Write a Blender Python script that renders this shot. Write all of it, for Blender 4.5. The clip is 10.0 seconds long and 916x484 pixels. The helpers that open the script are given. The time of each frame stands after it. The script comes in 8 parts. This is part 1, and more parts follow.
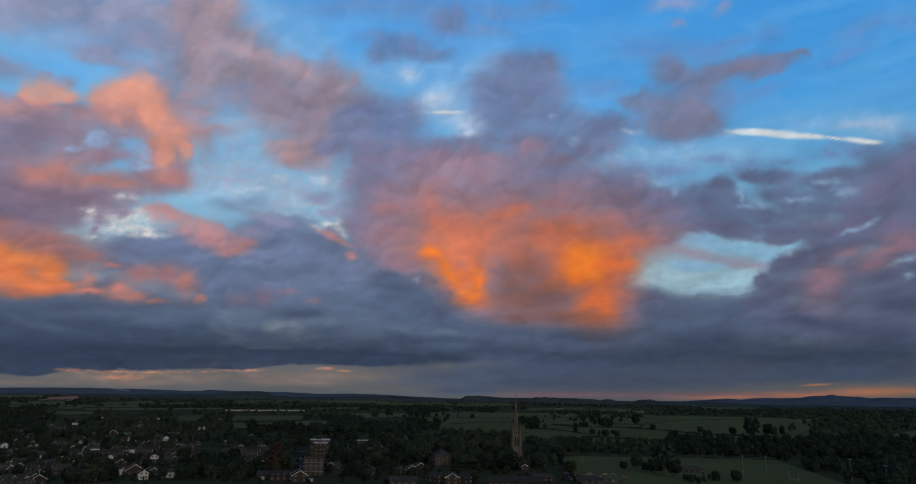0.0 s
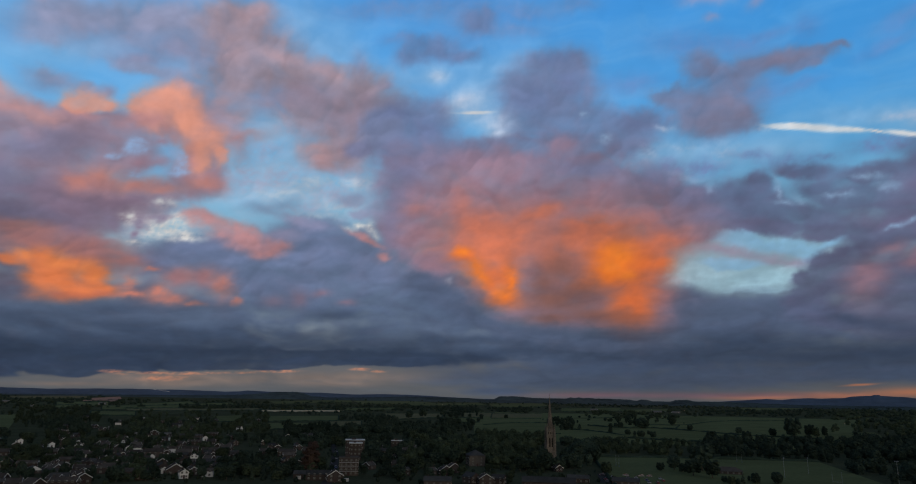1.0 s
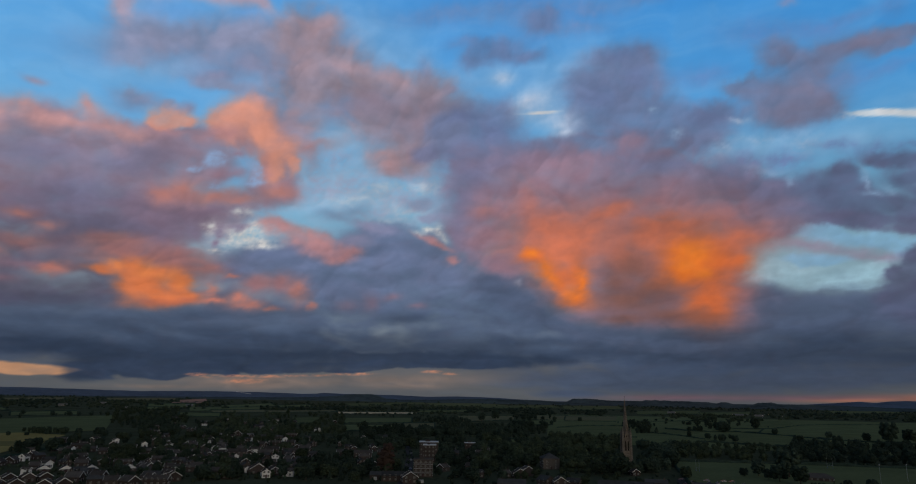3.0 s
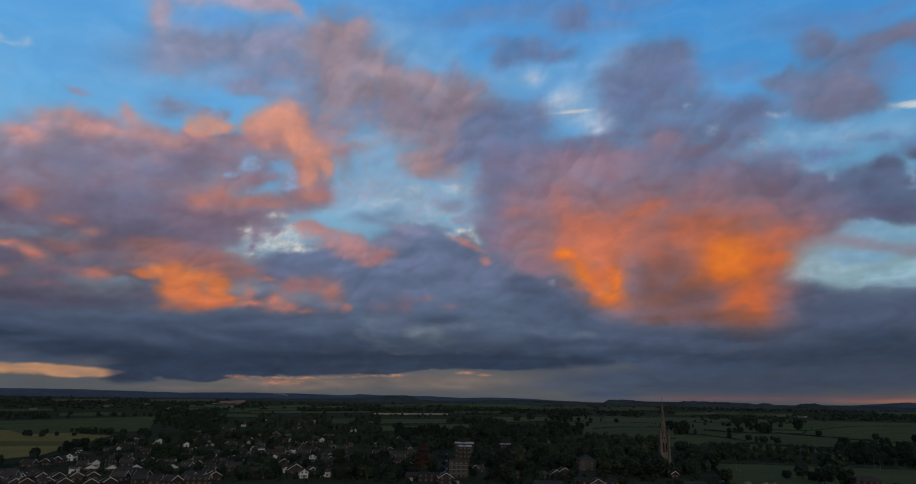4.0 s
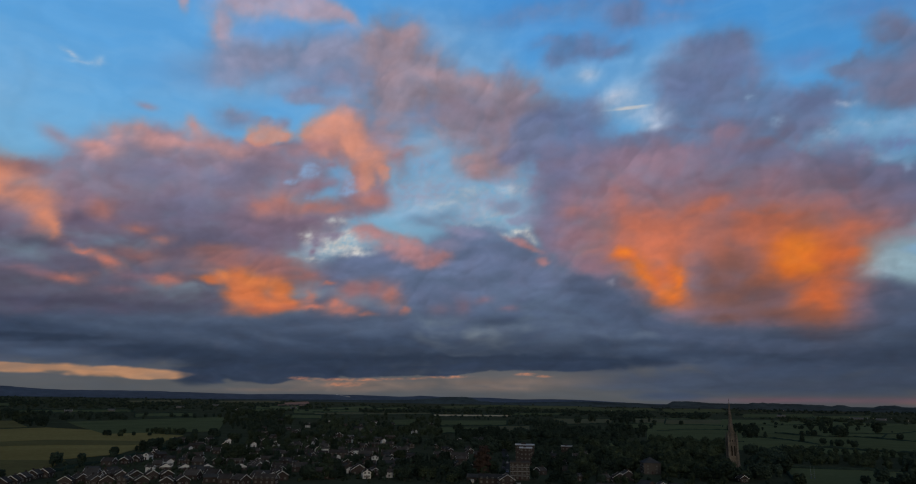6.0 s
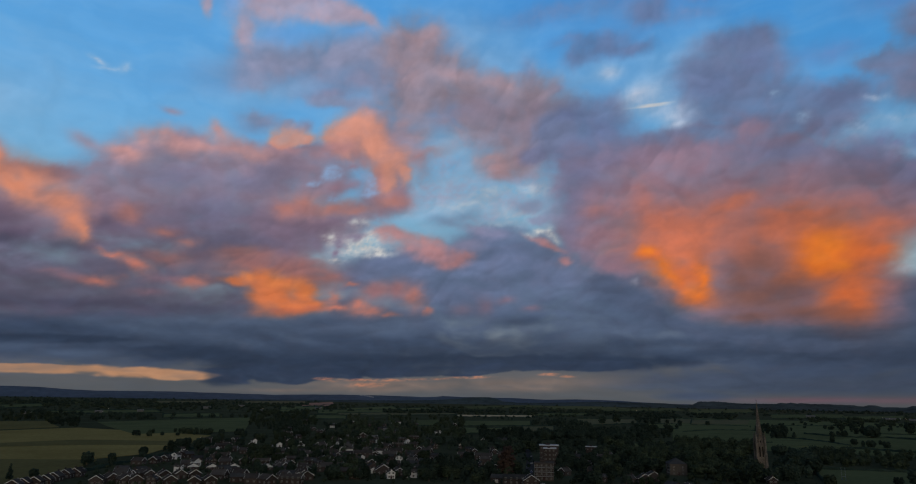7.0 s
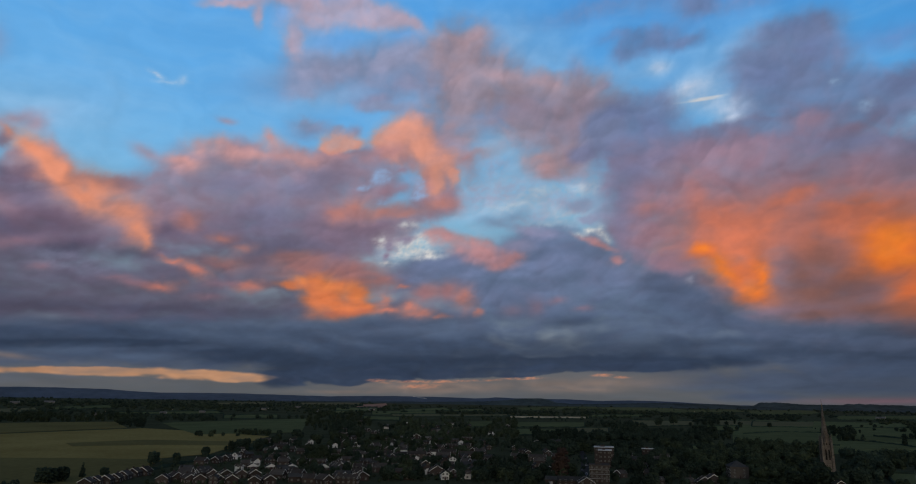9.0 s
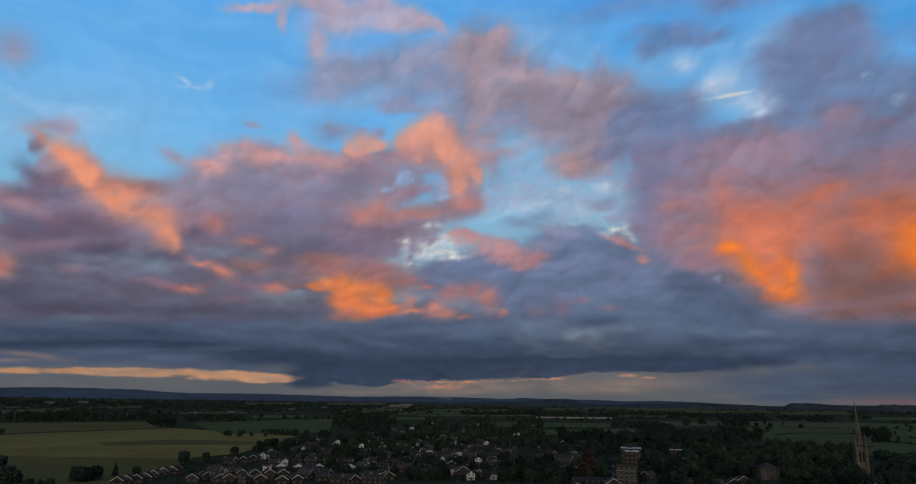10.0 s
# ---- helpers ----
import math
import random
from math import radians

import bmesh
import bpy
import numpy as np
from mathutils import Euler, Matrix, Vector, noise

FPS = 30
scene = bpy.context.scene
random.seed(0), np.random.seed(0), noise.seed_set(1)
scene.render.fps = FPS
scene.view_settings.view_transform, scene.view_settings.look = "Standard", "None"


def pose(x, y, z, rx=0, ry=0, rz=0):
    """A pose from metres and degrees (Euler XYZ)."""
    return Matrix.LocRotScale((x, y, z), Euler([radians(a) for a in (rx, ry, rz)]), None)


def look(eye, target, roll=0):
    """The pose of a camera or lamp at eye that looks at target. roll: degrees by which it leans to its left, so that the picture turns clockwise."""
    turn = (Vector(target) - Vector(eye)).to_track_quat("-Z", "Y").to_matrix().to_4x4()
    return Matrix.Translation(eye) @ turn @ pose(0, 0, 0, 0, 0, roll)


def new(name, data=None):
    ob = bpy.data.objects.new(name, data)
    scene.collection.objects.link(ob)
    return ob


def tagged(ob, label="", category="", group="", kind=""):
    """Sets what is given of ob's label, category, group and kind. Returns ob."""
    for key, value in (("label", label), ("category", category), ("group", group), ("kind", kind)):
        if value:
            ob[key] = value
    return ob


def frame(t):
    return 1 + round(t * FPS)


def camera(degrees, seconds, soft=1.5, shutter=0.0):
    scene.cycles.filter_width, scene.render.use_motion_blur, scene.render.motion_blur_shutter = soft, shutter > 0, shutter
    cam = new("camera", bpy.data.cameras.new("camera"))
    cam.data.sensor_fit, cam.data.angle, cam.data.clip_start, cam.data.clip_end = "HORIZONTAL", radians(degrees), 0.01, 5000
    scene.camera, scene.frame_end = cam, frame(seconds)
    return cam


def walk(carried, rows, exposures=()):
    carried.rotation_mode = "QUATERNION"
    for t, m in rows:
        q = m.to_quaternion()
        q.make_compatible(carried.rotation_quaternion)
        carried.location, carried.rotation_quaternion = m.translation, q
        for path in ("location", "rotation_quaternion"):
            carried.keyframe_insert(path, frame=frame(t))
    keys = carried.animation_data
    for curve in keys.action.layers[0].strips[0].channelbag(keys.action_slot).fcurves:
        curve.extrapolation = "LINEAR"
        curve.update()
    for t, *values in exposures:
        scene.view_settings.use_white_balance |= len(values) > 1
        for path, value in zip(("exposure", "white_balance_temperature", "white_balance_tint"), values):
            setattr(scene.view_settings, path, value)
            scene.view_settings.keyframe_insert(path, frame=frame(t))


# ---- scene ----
EYE = 52.0
cam = camera(69.57, 10.0, soft=1.1)
walk(cam, [
    (0.0, pose(0, 0, EYE, 103.396, -0.986, -0.235)),
    (0.5, pose(0, 0, EYE, 103.375, -1.001, 1.177)),
    (1.0, pose(0, 0, EYE, 103.389, -0.967, 2.586)),
    (1.5, pose(0, 0, EYE, 103.414, -1.015, 4.062)),
    (2.0, pose(0, 0, EYE, 103.445, -0.970, 5.576)),
    (2.5, pose(0, 0, EYE, 103.461, -1.016, 7.131)),
    (4.0, pose(0, 0, EYE, 103.514, -0.982, 11.614)),
    (4.5, pose(0, 0, EYE, 103.532, -0.980, 12.968)),
    (5.0, pose(0, 0, EYE, 103.546, -0.973, 14.269)),
    (5.5, pose(0, 0, EYE, 103.551, -1.010, 15.514)),
    (7.0, pose(0, 0, EYE, 103.547, -0.982, 18.613)),
    (7.5, pose(0, 0, EYE, 103.536, -0.969, 19.569)),
    (8.0, pose(0, 0, EYE, 103.540, -0.975, 20.693)),
    (8.5, pose(0, 0, EYE, 103.553, -0.924, 21.876)),
    (9.0, pose(0, 0, EYE, 103.579, -0.923, 23.041)),
    (9.5, pose(0, 0, EYE, 103.573, -0.913, 24.140)),
    (10.0, pose(0, 0, EYE, 103.584, -0.944, 25.173)),
], exposures=[(0.0, 0.0), (2.5, -0.12), (5.0, -0.2), (7.5, -0.17), (10.0, 0.0)])

# ---- world, sun and exposure ----
world = bpy.data.worlds.new("evening_sky")
scene.world = world
world.use_nodes = True
wn = world.node_tree.nodes
sky_tex = wn.new("ShaderNodeTexSky")
sky_tex.sky_type = "NISHITA"
sky_tex.sun_disc = False
sky_tex.sun_elevation = radians(20.0)
sky_tex.sun_rotation = radians(150)
world.node_tree.links.new(sky_tex.outputs["Color"], wn["Background"].inputs["Color"])
wn["Background"].inputs["Strength"].default_value = 0.085

sun_data = bpy.data.lights.new("sun", "SUN")
sun_data.energy = 0.06
sun_data.angle = radians(25)
sun_data.color = (1.0, 0.8, 0.62)
sun = new("sun", sun_data)
sun.matrix_world = look((-300, -520, 218), (0, 0, 0))


# ---- materials ----
def material(name, base, rough=0.8, spread=0.25, grain=4.0, stain=0.15, bump=0.3, per_piece=0.0, tint=None, gloss=0.0, per_island=0.0, relief=0.0):
    """Base colour broken up by grain and by larger stains (sizes in 1/m), with a fine relief."""
    m = bpy.data.materials.new(name)
    m.use_nodes = True
    n, link = m.node_tree.nodes, m.node_tree.links.new
    bsdf = n["Principled BSDF"]
    bsdf.inputs["Roughness"].default_value = rough
    bsdf.inputs["Specular IOR Level"].default_value = gloss
    place = n.new("ShaderNodeNewGeometry").outputs["Position"]
    fine, large = n.new("ShaderNodeTexNoise"), n.new("ShaderNodeTexNoise")
    fine.inputs["Scale"].default_value, fine.inputs["Detail"].default_value = grain, 6
    large.inputs["Scale"].default_value, large.inputs["Detail"].default_value = stain, 4
    link(place, fine.inputs["Vector"])
    link(place, large.inputs["Vector"])
    ramp = n.new("ShaderNodeMixRGB")
    ramp.inputs["Color1"].default_value = (*[c * (1 - spread) for c in base], 1)
    other = tint or base
    ramp.inputs["Color2"].default_value = (*[min(1, c * (1 + spread)) for c in other], 1)
    mix = n.new("ShaderNodeMath")
    mix.operation = "MULTIPLY_ADD"
    mix.inputs[1].default_value = 0.5
    half = n.new("ShaderNodeMath")
    half.operation = "MULTIPLY"
    half.inputs[1].default_value = 0.5
    link(large.outputs["Fac"], half.inputs[0])
    link(fine.outputs["Fac"], mix.inputs[0])
    link(half.outputs[0], mix.inputs[2])
    spreader = n.new("ShaderNodeMapRange")
    spreader.inputs["From Min"].default_value, spreader.inputs["From Max"].default_value = 0.34, 0.66
    link(mix.outputs[0], spreader.inputs["Value"])
    link(spreader.outputs["Result"], ramp.inputs["Fac"])
    out = ramp.outputs["Color"]
    if per_piece:
        info = n.new("ShaderNodeObjectInfo")
        vary = n.new("ShaderNodeMapRange")
        vary.inputs["To Min"].default_value, vary.inputs["To Max"].default_value = 1 - per_piece, 1 + per_piece
        link(info.outputs["Random"], vary.inputs["Value"])
        times = n.new("ShaderNodeVectorMath")
        times.operation = "SCALE"
        link(out, times.inputs[0])
        link(vary.outputs["Result"], times.inputs["Scale"])
        out = times.outputs["Vector"]
    if per_island:
        geometry = n.new("ShaderNodeNewGeometry")
        vary = n.new("ShaderNodeMapRange")
        vary.inputs["To Min"].default_value, vary.inputs["To Max"].default_value = 1 - per_island, 1 + per_island
        link(geometry.outputs["Random Per Island"], vary.inputs["Value"])
        times = n.new("ShaderNodeVectorMath")
        times.operation = "SCALE"
        link(out, times.inputs[0])
        link(vary.outputs["Result"], times.inputs["Scale"])
        out = times.outputs["Vector"]
    link(out, bsdf.inputs["Base Color"])
    if bump:
        b = n.new("ShaderNodeBump")
        b.inputs["Strength"].default_value, b.inputs["Distance"].default_value = bump, relief or 0.3 / grain
        link(fine.outputs["Fac"], b.inputs["Height"])
        link(b.outputs["Normal"], bsdf.inputs["Normal"])
    return m


def obj(name, bm, mat, parent=None, label="", category="", group="", kind=""):
    """A mesh object from a bmesh."""
    me = bpy.data.meshes.new(name)
    bm.to_mesh(me)
    bm.free()
    for m in mat if isinstance(mat, (list, tuple)) else [mat]:
        me.materials.append(m)
    ob = new(name, me)
    ob.parent = parent
    return tagged(ob, label, category, group, kind)


# ---- the sky behind everything: a far curved backdrop with an evening cloudscape ----
az_line = np.arange(-70, 45, 0.11)
el_line = np.concatenate([np.arange(-1.4, 6.5, 0.06), np.arange(6.5, 39, 0.13)])  # finer towards the horizon
AZ, EL = np.meshgrid(az_line, el_line)
PERM = np.random.RandomState(7).permutation(4096)


def gradient_noise(u, v, seed):
    """Smooth noise between about -1 and 1."""
    iu, iv = np.floor(u).astype(int), np.floor(v).astype(int)
    fu, fv = u - iu, v - iv

    def corner(du, dv):
        h = PERM[(PERM[(iu + du + seed * 131) % 4096] + iv + dv) % 4096] / 4096 * 2 * np.pi
        return np.cos(h) * (fu - du) + np.sin(h) * (fv - dv)

    su, sv = fu**3 * (fu * (fu * 6 - 15) + 10), fv**3 * (fv * (fv * 6 - 15) + 10)
    low = corner(0, 0) * (1 - su) + corner(1, 0) * su
    high = corner(0, 1) * (1 - su) + corner(1, 1) * su
    return 1.5 * (low * (1 - sv) + high * sv)


def fractal(u, v, octaves, seed, fall=0.55, billow=False):
    total, size, norm = 0 * u, 1.0, 0.0
    for k in range(octaves):
        layer = gradient_noise(u * 2.03**k + 17.1 * k, v * 2.03**k - 9.7 * k, seed + k)
        total = total + size * ((2 * np.abs(layer) - 0.55) if billow else layer)
        norm, size = norm + size, size * fall
    return total / norm * 1.6


# clouds are flatter towards the horizon
UP = EL - 12 * np.exp(-np.maximum(EL, -1.2) / 6)
CURL_A, CURL_E = fractal(AZ / 5, UP / 5, 3, 1, 0.45), fractal(AZ / 5, UP / 5, 3, 11, 0.45)
RAG_A, RAG_E = fractal(AZ / 1.5, UP / 1.3, 4, 21, 0.6), fractal(AZ / 1.5, UP / 1.3, 4, 25, 0.6)
DRIFT_A = (0.75 * CURL_A + 0.5 * RAG_A) * np.clip((EL + 3) / 14, 0.3, 1)
DRIFT_E = (0.6 * CURL_E + 0.4 * RAG_E) * np.clip(EL / 14, 0.06, 1)
WISPS = fractal(AZ / 4.2 + 0.7 * CURL_A, UP / 3.0 + 0.7 * CURL_E, 4, 31, 0.42)
FLECK = fractal(AZ / 0.8 + 0.5 * CURL_A, UP / 0.55 + 0.5 * CURL_E, 4, 71, 0.6)
MOTTLE = fractal(AZ / 2.1 + 0.6 * CURL_E, UP / 1.5 + 0.6 * CURL_A, 3, 61, 0.42)


def heads(u, v, seed):
    """Round heads packed side by side, about 0 to 1, with soft creases between."""
    iu, iv = np.floor(u).astype(int), np.floor(v).astype(int)
    near = 0 * u
    for du in (-1, 0, 1):
        for dv in (-1, 0, 1):
            h = PERM[(PERM[(iu + du + seed * 57) % 4096] + iv + dv) % 4096]
            pu, pv = iu + du + (h % 64) / 64, iv + dv + (h // 64) / 64
            near = near + np.exp(-7 * ((u - pu) ** 2 + (v - pv) ** 2))
    return np.clip(1 + np.log(near + 1e-4) / 7 * 1.3, 0, 1.2)


# heaped vapour: round heads upon heads, and the side of each that the low light meets
BEND_A, BEND_E = fractal(AZ / 7, UP / 7, 2, 91, 0.5), fractal(AZ / 7, UP / 7, 2, 95, 0.5)
HEAP_U, HEAP_V = AZ / 3.4 + 0.35 * BEND_A, UP / 2.6 + 0.35 * BEND_E
BIG, MID, FINE = heads(HEAP_U, HEAP_V, 3), heads(2.2 * HEAP_U, 2.2 * HEAP_V, 5), heads(4.9 * HEAP_U, 4.9 * HEAP_V, 9)
PUFF = 1.1 * (BIG - 0.7) + 0.6 * (MID - 0.7) + 0.15 * (FINE - 0.7)
slope_e, slope_a = np.gradient(BIG + 0.26 * MID + 0.04 * FINE)
LIT = slope_a * 0.75 - slope_e * 0.65
LIT = np.tanh(0.7 * LIT / LIT.std())
STREAKS = fractal(AZ / 10 + UP / 30 + 0.3 * CURL_A, UP / 1.9 + 0.3 * CURL_E, 6, 41, 0.55)
BROAD = fractal(AZ / 8 + 3, UP / 6, 3, 51)


def over(colour, cover):
    """Lay a colour (0 to 255, as seen) over the sky."""
    for k in range(3):
        SKY[k] += (colour[k] - SKY[k]) * cover


def cloud(colour, thickness, soft, rough, lobes, drift=0.55, fleck=0.0, heap=1.0):
    """One body of cloud: lobes of (azimuth, elevation, half width, half height, tilt, strength) in degrees, with a ragged rim."""
    body = 0 * AZ
    for a, e, ra, re, tilt, strength in lobes:
        c, s = math.cos(radians(tilt)), math.sin(radians(tilt))
        reach_a, reach_e = 2.4 * math.hypot(ra * c, re * s) + 1.6, 2.4 * math.hypot(ra * s, re * c) + 1.4
        i0, i1 = np.searchsorted(el_line, (e - reach_e, e + reach_e))
        j0, j1 = np.searchsorted(az_line, (a - reach_a, a + reach_a))
        win = (slice(i0, i1), slice(j0, j1))
        da, de = AZ[win] + drift * DRIFT_A[win] - a, EL[win] + drift * DRIFT_E[win] - e
        r2 = ((da * c + de * s) / ra) ** 2 + ((de * c - da * s) / re) ** 2
        body[win] += (strength * np.exp(-0.7 * r2)) ** 3
    body = np.cbrt(body)
    if soft > 0.4:  # light and vapour that fade into what lies behind
        x = np.clip(body, 0, 1.1)
        cover = thickness * x**1.4 * np.clip(0.9 + rough * (0.16 * MOTTLE + 0.3 * WISPS + 0.2 * PUFF) + heap * 0.1 * LIT, 0.1, 1.2)
    else:
        ragged = rough * (0.28 * WISPS + 0.12 * MOTTLE + 0.26 * PUFF) * np.clip(body * 2.5, 0, 1)
        half = 1.25 * soft * np.clip(1 + 0.6 * BROAD, 0.45, 1.5)
        low = np.maximum(0.5 - half, 0.08)
        x = np.clip((body + ragged - low) / (0.55 + half - low), 0, 1)
        cover = thickness * x * x * (3 - 2 * x) * np.clip(0.94 + rough * (0.25 * BROAD + 0.2 * MOTTLE), 0, 1.05)
    cover = cover * np.clip(1 + fleck * (1.5 * FLECK - 0.25), 0, 1.3)
    shade = 1 + rough * (0.08 * WISPS + 0.05 * PUFF) + heap * 0.045 * LIT + 0.02 * FLECK
    over([c * shade for c in colour], np.clip(cover, 0, 1))


# clear sky: pale and warm at the horizon, deep blue overhead
HEIGHTS = [-2, 0, 3, 6, 11, 17, 24, 33, 40]
SKY = [np.interp(EL, HEIGHTS, row) for row in (
    [80, 86, 102, 134, 146, 122, 92, 70, 58],
    [87, 90, 102, 146, 184, 184, 166, 149, 138],
    [91, 95, 105, 157, 200, 218, 225, 222, 216])]
over((56, 142, 214), 0.6 * np.clip((AZ - 2) / 26, 0, 1) * np.clip((EL - 14) / 12, 0, 1))
over((112, 182, 240), 0.45 * np.clip((-5 - AZ) / 25, 0, 1) * np.clip((EL - 10) / 8, 0, 1))
over((190, 205, 222), 0.12 * np.clip(STREAKS + 0.3, 0, 1) * np.clip((EL - 6) / 10, 0, 1))
cloud((158, 186, 216), 0.42, 0.5, 0.5, [
    (-34.9, 25.5, 4.77, 1.00, 21, 1), (-26.8, 25.6, 2.67, 0.80, 0, 1), (-17.6, 30.3, 3.12, 2.67, 9, 1),
    (-14.8, 29.1, 3.17, 1.82, 7, 1), (-0.5, 27.5, 6.11, 2.39, 1, 1), (-7.1, 27.2, 2.74, 1.90, 4, 1),
    (3.9, 28.5, 3.33, 1.42, -1, 1), (31.1, 21.0, 4.90, 0.86, -10, 1), (34.9, 20.1, 1.50, 0.83, -12, 1),
    (16.4, 20.2, 3.98, 1.44, -4, 1), (23.6, 19.5, 4.11, 1.39, -7, 1), (-19.3, 22.6, 2.94, 1.87, 8, 1),
    (-19.6, 16.4, 4.73, 1.91, 7, 1),
    (-58.6, 20.2, 6.65, 2.54, 13, 1),
])  # thin high veil
cloud((150, 184, 210), 0.75, 0.45, 0.6, [
    (-19.8, 18.3, 4.29, 1.90, 7, 1), (-16.3, 16.5, 3.92, 1.22, 6, 1), (-11.9, 18.3, 2.05, 1.09, 5, 1),
    (-13.7, 15.0, 1.99, 0.69, 4, 1), (-23.3, 19.7, 1.15, 1.85, 9, 1), (-19.3, 22.1, 2.45, 1.41, 8, 1),
    (-24.2, 16.2, 1.78, 0.93, 8, 1),
], fleck=0.2)  # pale lower air between the clouds
cloud((131, 139, 171), 0.9, 0.42, 0.5, [
    (-36.0, 27.2, 5.84, 1.34, 17, 1), (-30.3, 28.1, 6.53, 1.74, 15, 1), (-25.7, 27.4, 3.73, 2.17, 12, 1),
    (-28.8, 26.7, 3.98, 1.10, 13, 1), (-31.2, 25.5, 2.91, 0.59, 6, 1), (-23.1, 26.2, 4.78, 2.68, 11, 1),
    (-19.5, 24.5, 3.46, 1.85, 9, 1), (-27.0, 24.1, 2.18, 0.72, -8, 1), (-25.0, 22.2, 2.28, 1.81, 10, 1),
    (-36.7, 22.5, 1.48, 0.64, 16, 1), (-32.9, 23.0, 0.56, 0.42, 14, 1), (-12.5, 27.7, 0.85, 1.30, 6, 1),
])  # mauve veil on high
cloud((112, 134, 178), 0.6, 0.45, 0.6, [
    (-10.8, 32.5, 4.97, 0.80, 6, 1), (-5.2, 32.7, 3.96, 1.13, 3, 1), (-1.2, 32.2, 2.84, 1.59, 1, 1),
    (3.4, 32.6, 3.40, 0.90, -1, 1), (-8.4, 30.3, 1.88, 0.46, 5, 1), (7.9, 33.0, 2.24, 0.63, -3, 1),
    (1.7, 31.1, 3.38, 0.64, 0, 1),
], fleck=0.15)  # blue mauve drifts overhead
cloud((108, 128, 170), 0.85, 0.3, 0.6, [
    (-5.6, 29.8, 2.34, 0.93, 3, 1), (-3.3, 29.2, 2.23, 0.61, 2, 1), (-7.2, 28.7, 1.65, 0.75, 4, 1),
    (-10.3, 26.5, 0.86, 0.38, 5, 1), (-1.2, 31.8, 1.70, 1.01, 1, 1),
])  # small slate cloud on high
cloud((142, 147, 176), 0.82, 0.38, 0.5, [
    (-37.1, 27.5, 2.68, 1.69, 6, 1), (-33.1, 28.2, 3.29, 1.04, 4, 1), (-29.3, 29.0, 3.35, 1.69, 2, 1),
    (-38.1, 25.5, 1.48, 0.85, 6, 1), (-30.2, 24.9, 2.73, 0.44, -1, 1), (-37.1, 23.0, 1.57, 0.58, 5, 1),
    (-33.9, 22.7, 1.33, 0.39, 4, 1),
])  # grey wisps left of the diagonal cloud
cloud((188, 159, 172), 0.85, 0.36, 0.5, [
    (-40.5, 32.4, 2.69, 0.88, 8, 1), (-37.8, 31.8, 2.73, 1.52, 6, 1), (-38.9, 29.6, 0.91, 1.55, 7, 1),
    (-33.9, 32.2, 3.35, 1.26, 5, 1), (-30.5, 32.0, 2.78, 0.93, -9, 1), (-28.5, 31.9, 1.32, 0.48, -18, 1),
    (-42.5, 30.8, 0.47, 0.89, 9, 1), (-44.9, 31.4, 2.06, 0.35, 10, 1),
])  # pink plume overhead
cloud((106, 160, 220), 0.6, 0.42, 0.5, [
    (-35.0, 29.8, 2.31, 0.78, 5, 1), (-29.2, 30.8, 1.35, 0.37, 2, 1), (-40.4, 31.3, 0.86, 0.54, 8, 1),
])  # blue holes in the plume
cloud((147, 134, 148), 0.94, 0.3, 0.55, [
    (-23.6, 29.9, 2.91, 2.15, 12, 1), (-21.4, 28.2, 2.77, 1.86, 10, 1), (-22.6, 26.0, 3.37, 2.06, 10, 1),
    (-18.2, 26.4, 2.99, 1.50, -5, 1), (-15.1, 26.4, 2.14, 1.24, -11, 1), (-13.4, 24.7, 3.13, 2.38, 6, 1),
    (-12.2, 22.5, 3.13, 2.18, 5, 1), (-16.4, 23.9, 3.05, 1.89, 7, 1), (-14.1, 20.1, 2.54, 1.26, 6, 1),
    (-11.8, 26.6, 1.92, 1.32, 6, 1), (-10.2, 24.1, 2.66, 2.41, 5, 1), (-19.3, 27.3, 2.51, 1.36, 9, 1),
])  # mauve diagonal cloud
cloud((137, 122, 141), 0.6, 0.45, 0.5, [
    (-13.3, 23.1, 3.11, 1.92, 6, 1), (-15.4, 24.4, 3.08, 1.42, 7, 1), (-11.8, 24.9, 1.59, 1.43, 5, 1),
    (-17.6, 25.2, 3.03, 1.16, 8, 1),
])  # darker heart of the diagonal cloud
cloud((176, 148, 158), 0.62, 0.45, 0.45, [
    (-23.3, 29.9, 2.73, 1.55, 11, 1), (-19.4, 27.9, 2.44, 0.51, -11, 1), (-16.2, 27.4, 2.00, 0.53, -15, 1),
    (-14.8, 27.0, 1.10, 0.58, -21, 1), (-24.3, 27.7, 2.38, 1.31, 11, 1), (-21.7, 30.9, 1.50, 0.86, 11, 1),
])  # pink light along the diagonal cloud
cloud((172, 132, 134), 0.7, 0.42, 0.5, [
    (-13.6, 20.8, 2.82, 0.97, 6, 1), (-15.0, 19.7, 1.41, 0.87, 6, 1), (-16.1, 20.9, 1.50, 0.67, 6, 1),
    (-21.6, 21.2, 1.51, 0.47, 5, 1), (-22.7, 22.6, 1.41, 0.92, 9, 1), (-24.4, 23.2, 1.39, 1.35, 10, 1),
    (-22.9, 20.6, 0.93, 0.37, 9, 1),
])  # rose lower end of the diagonal cloud
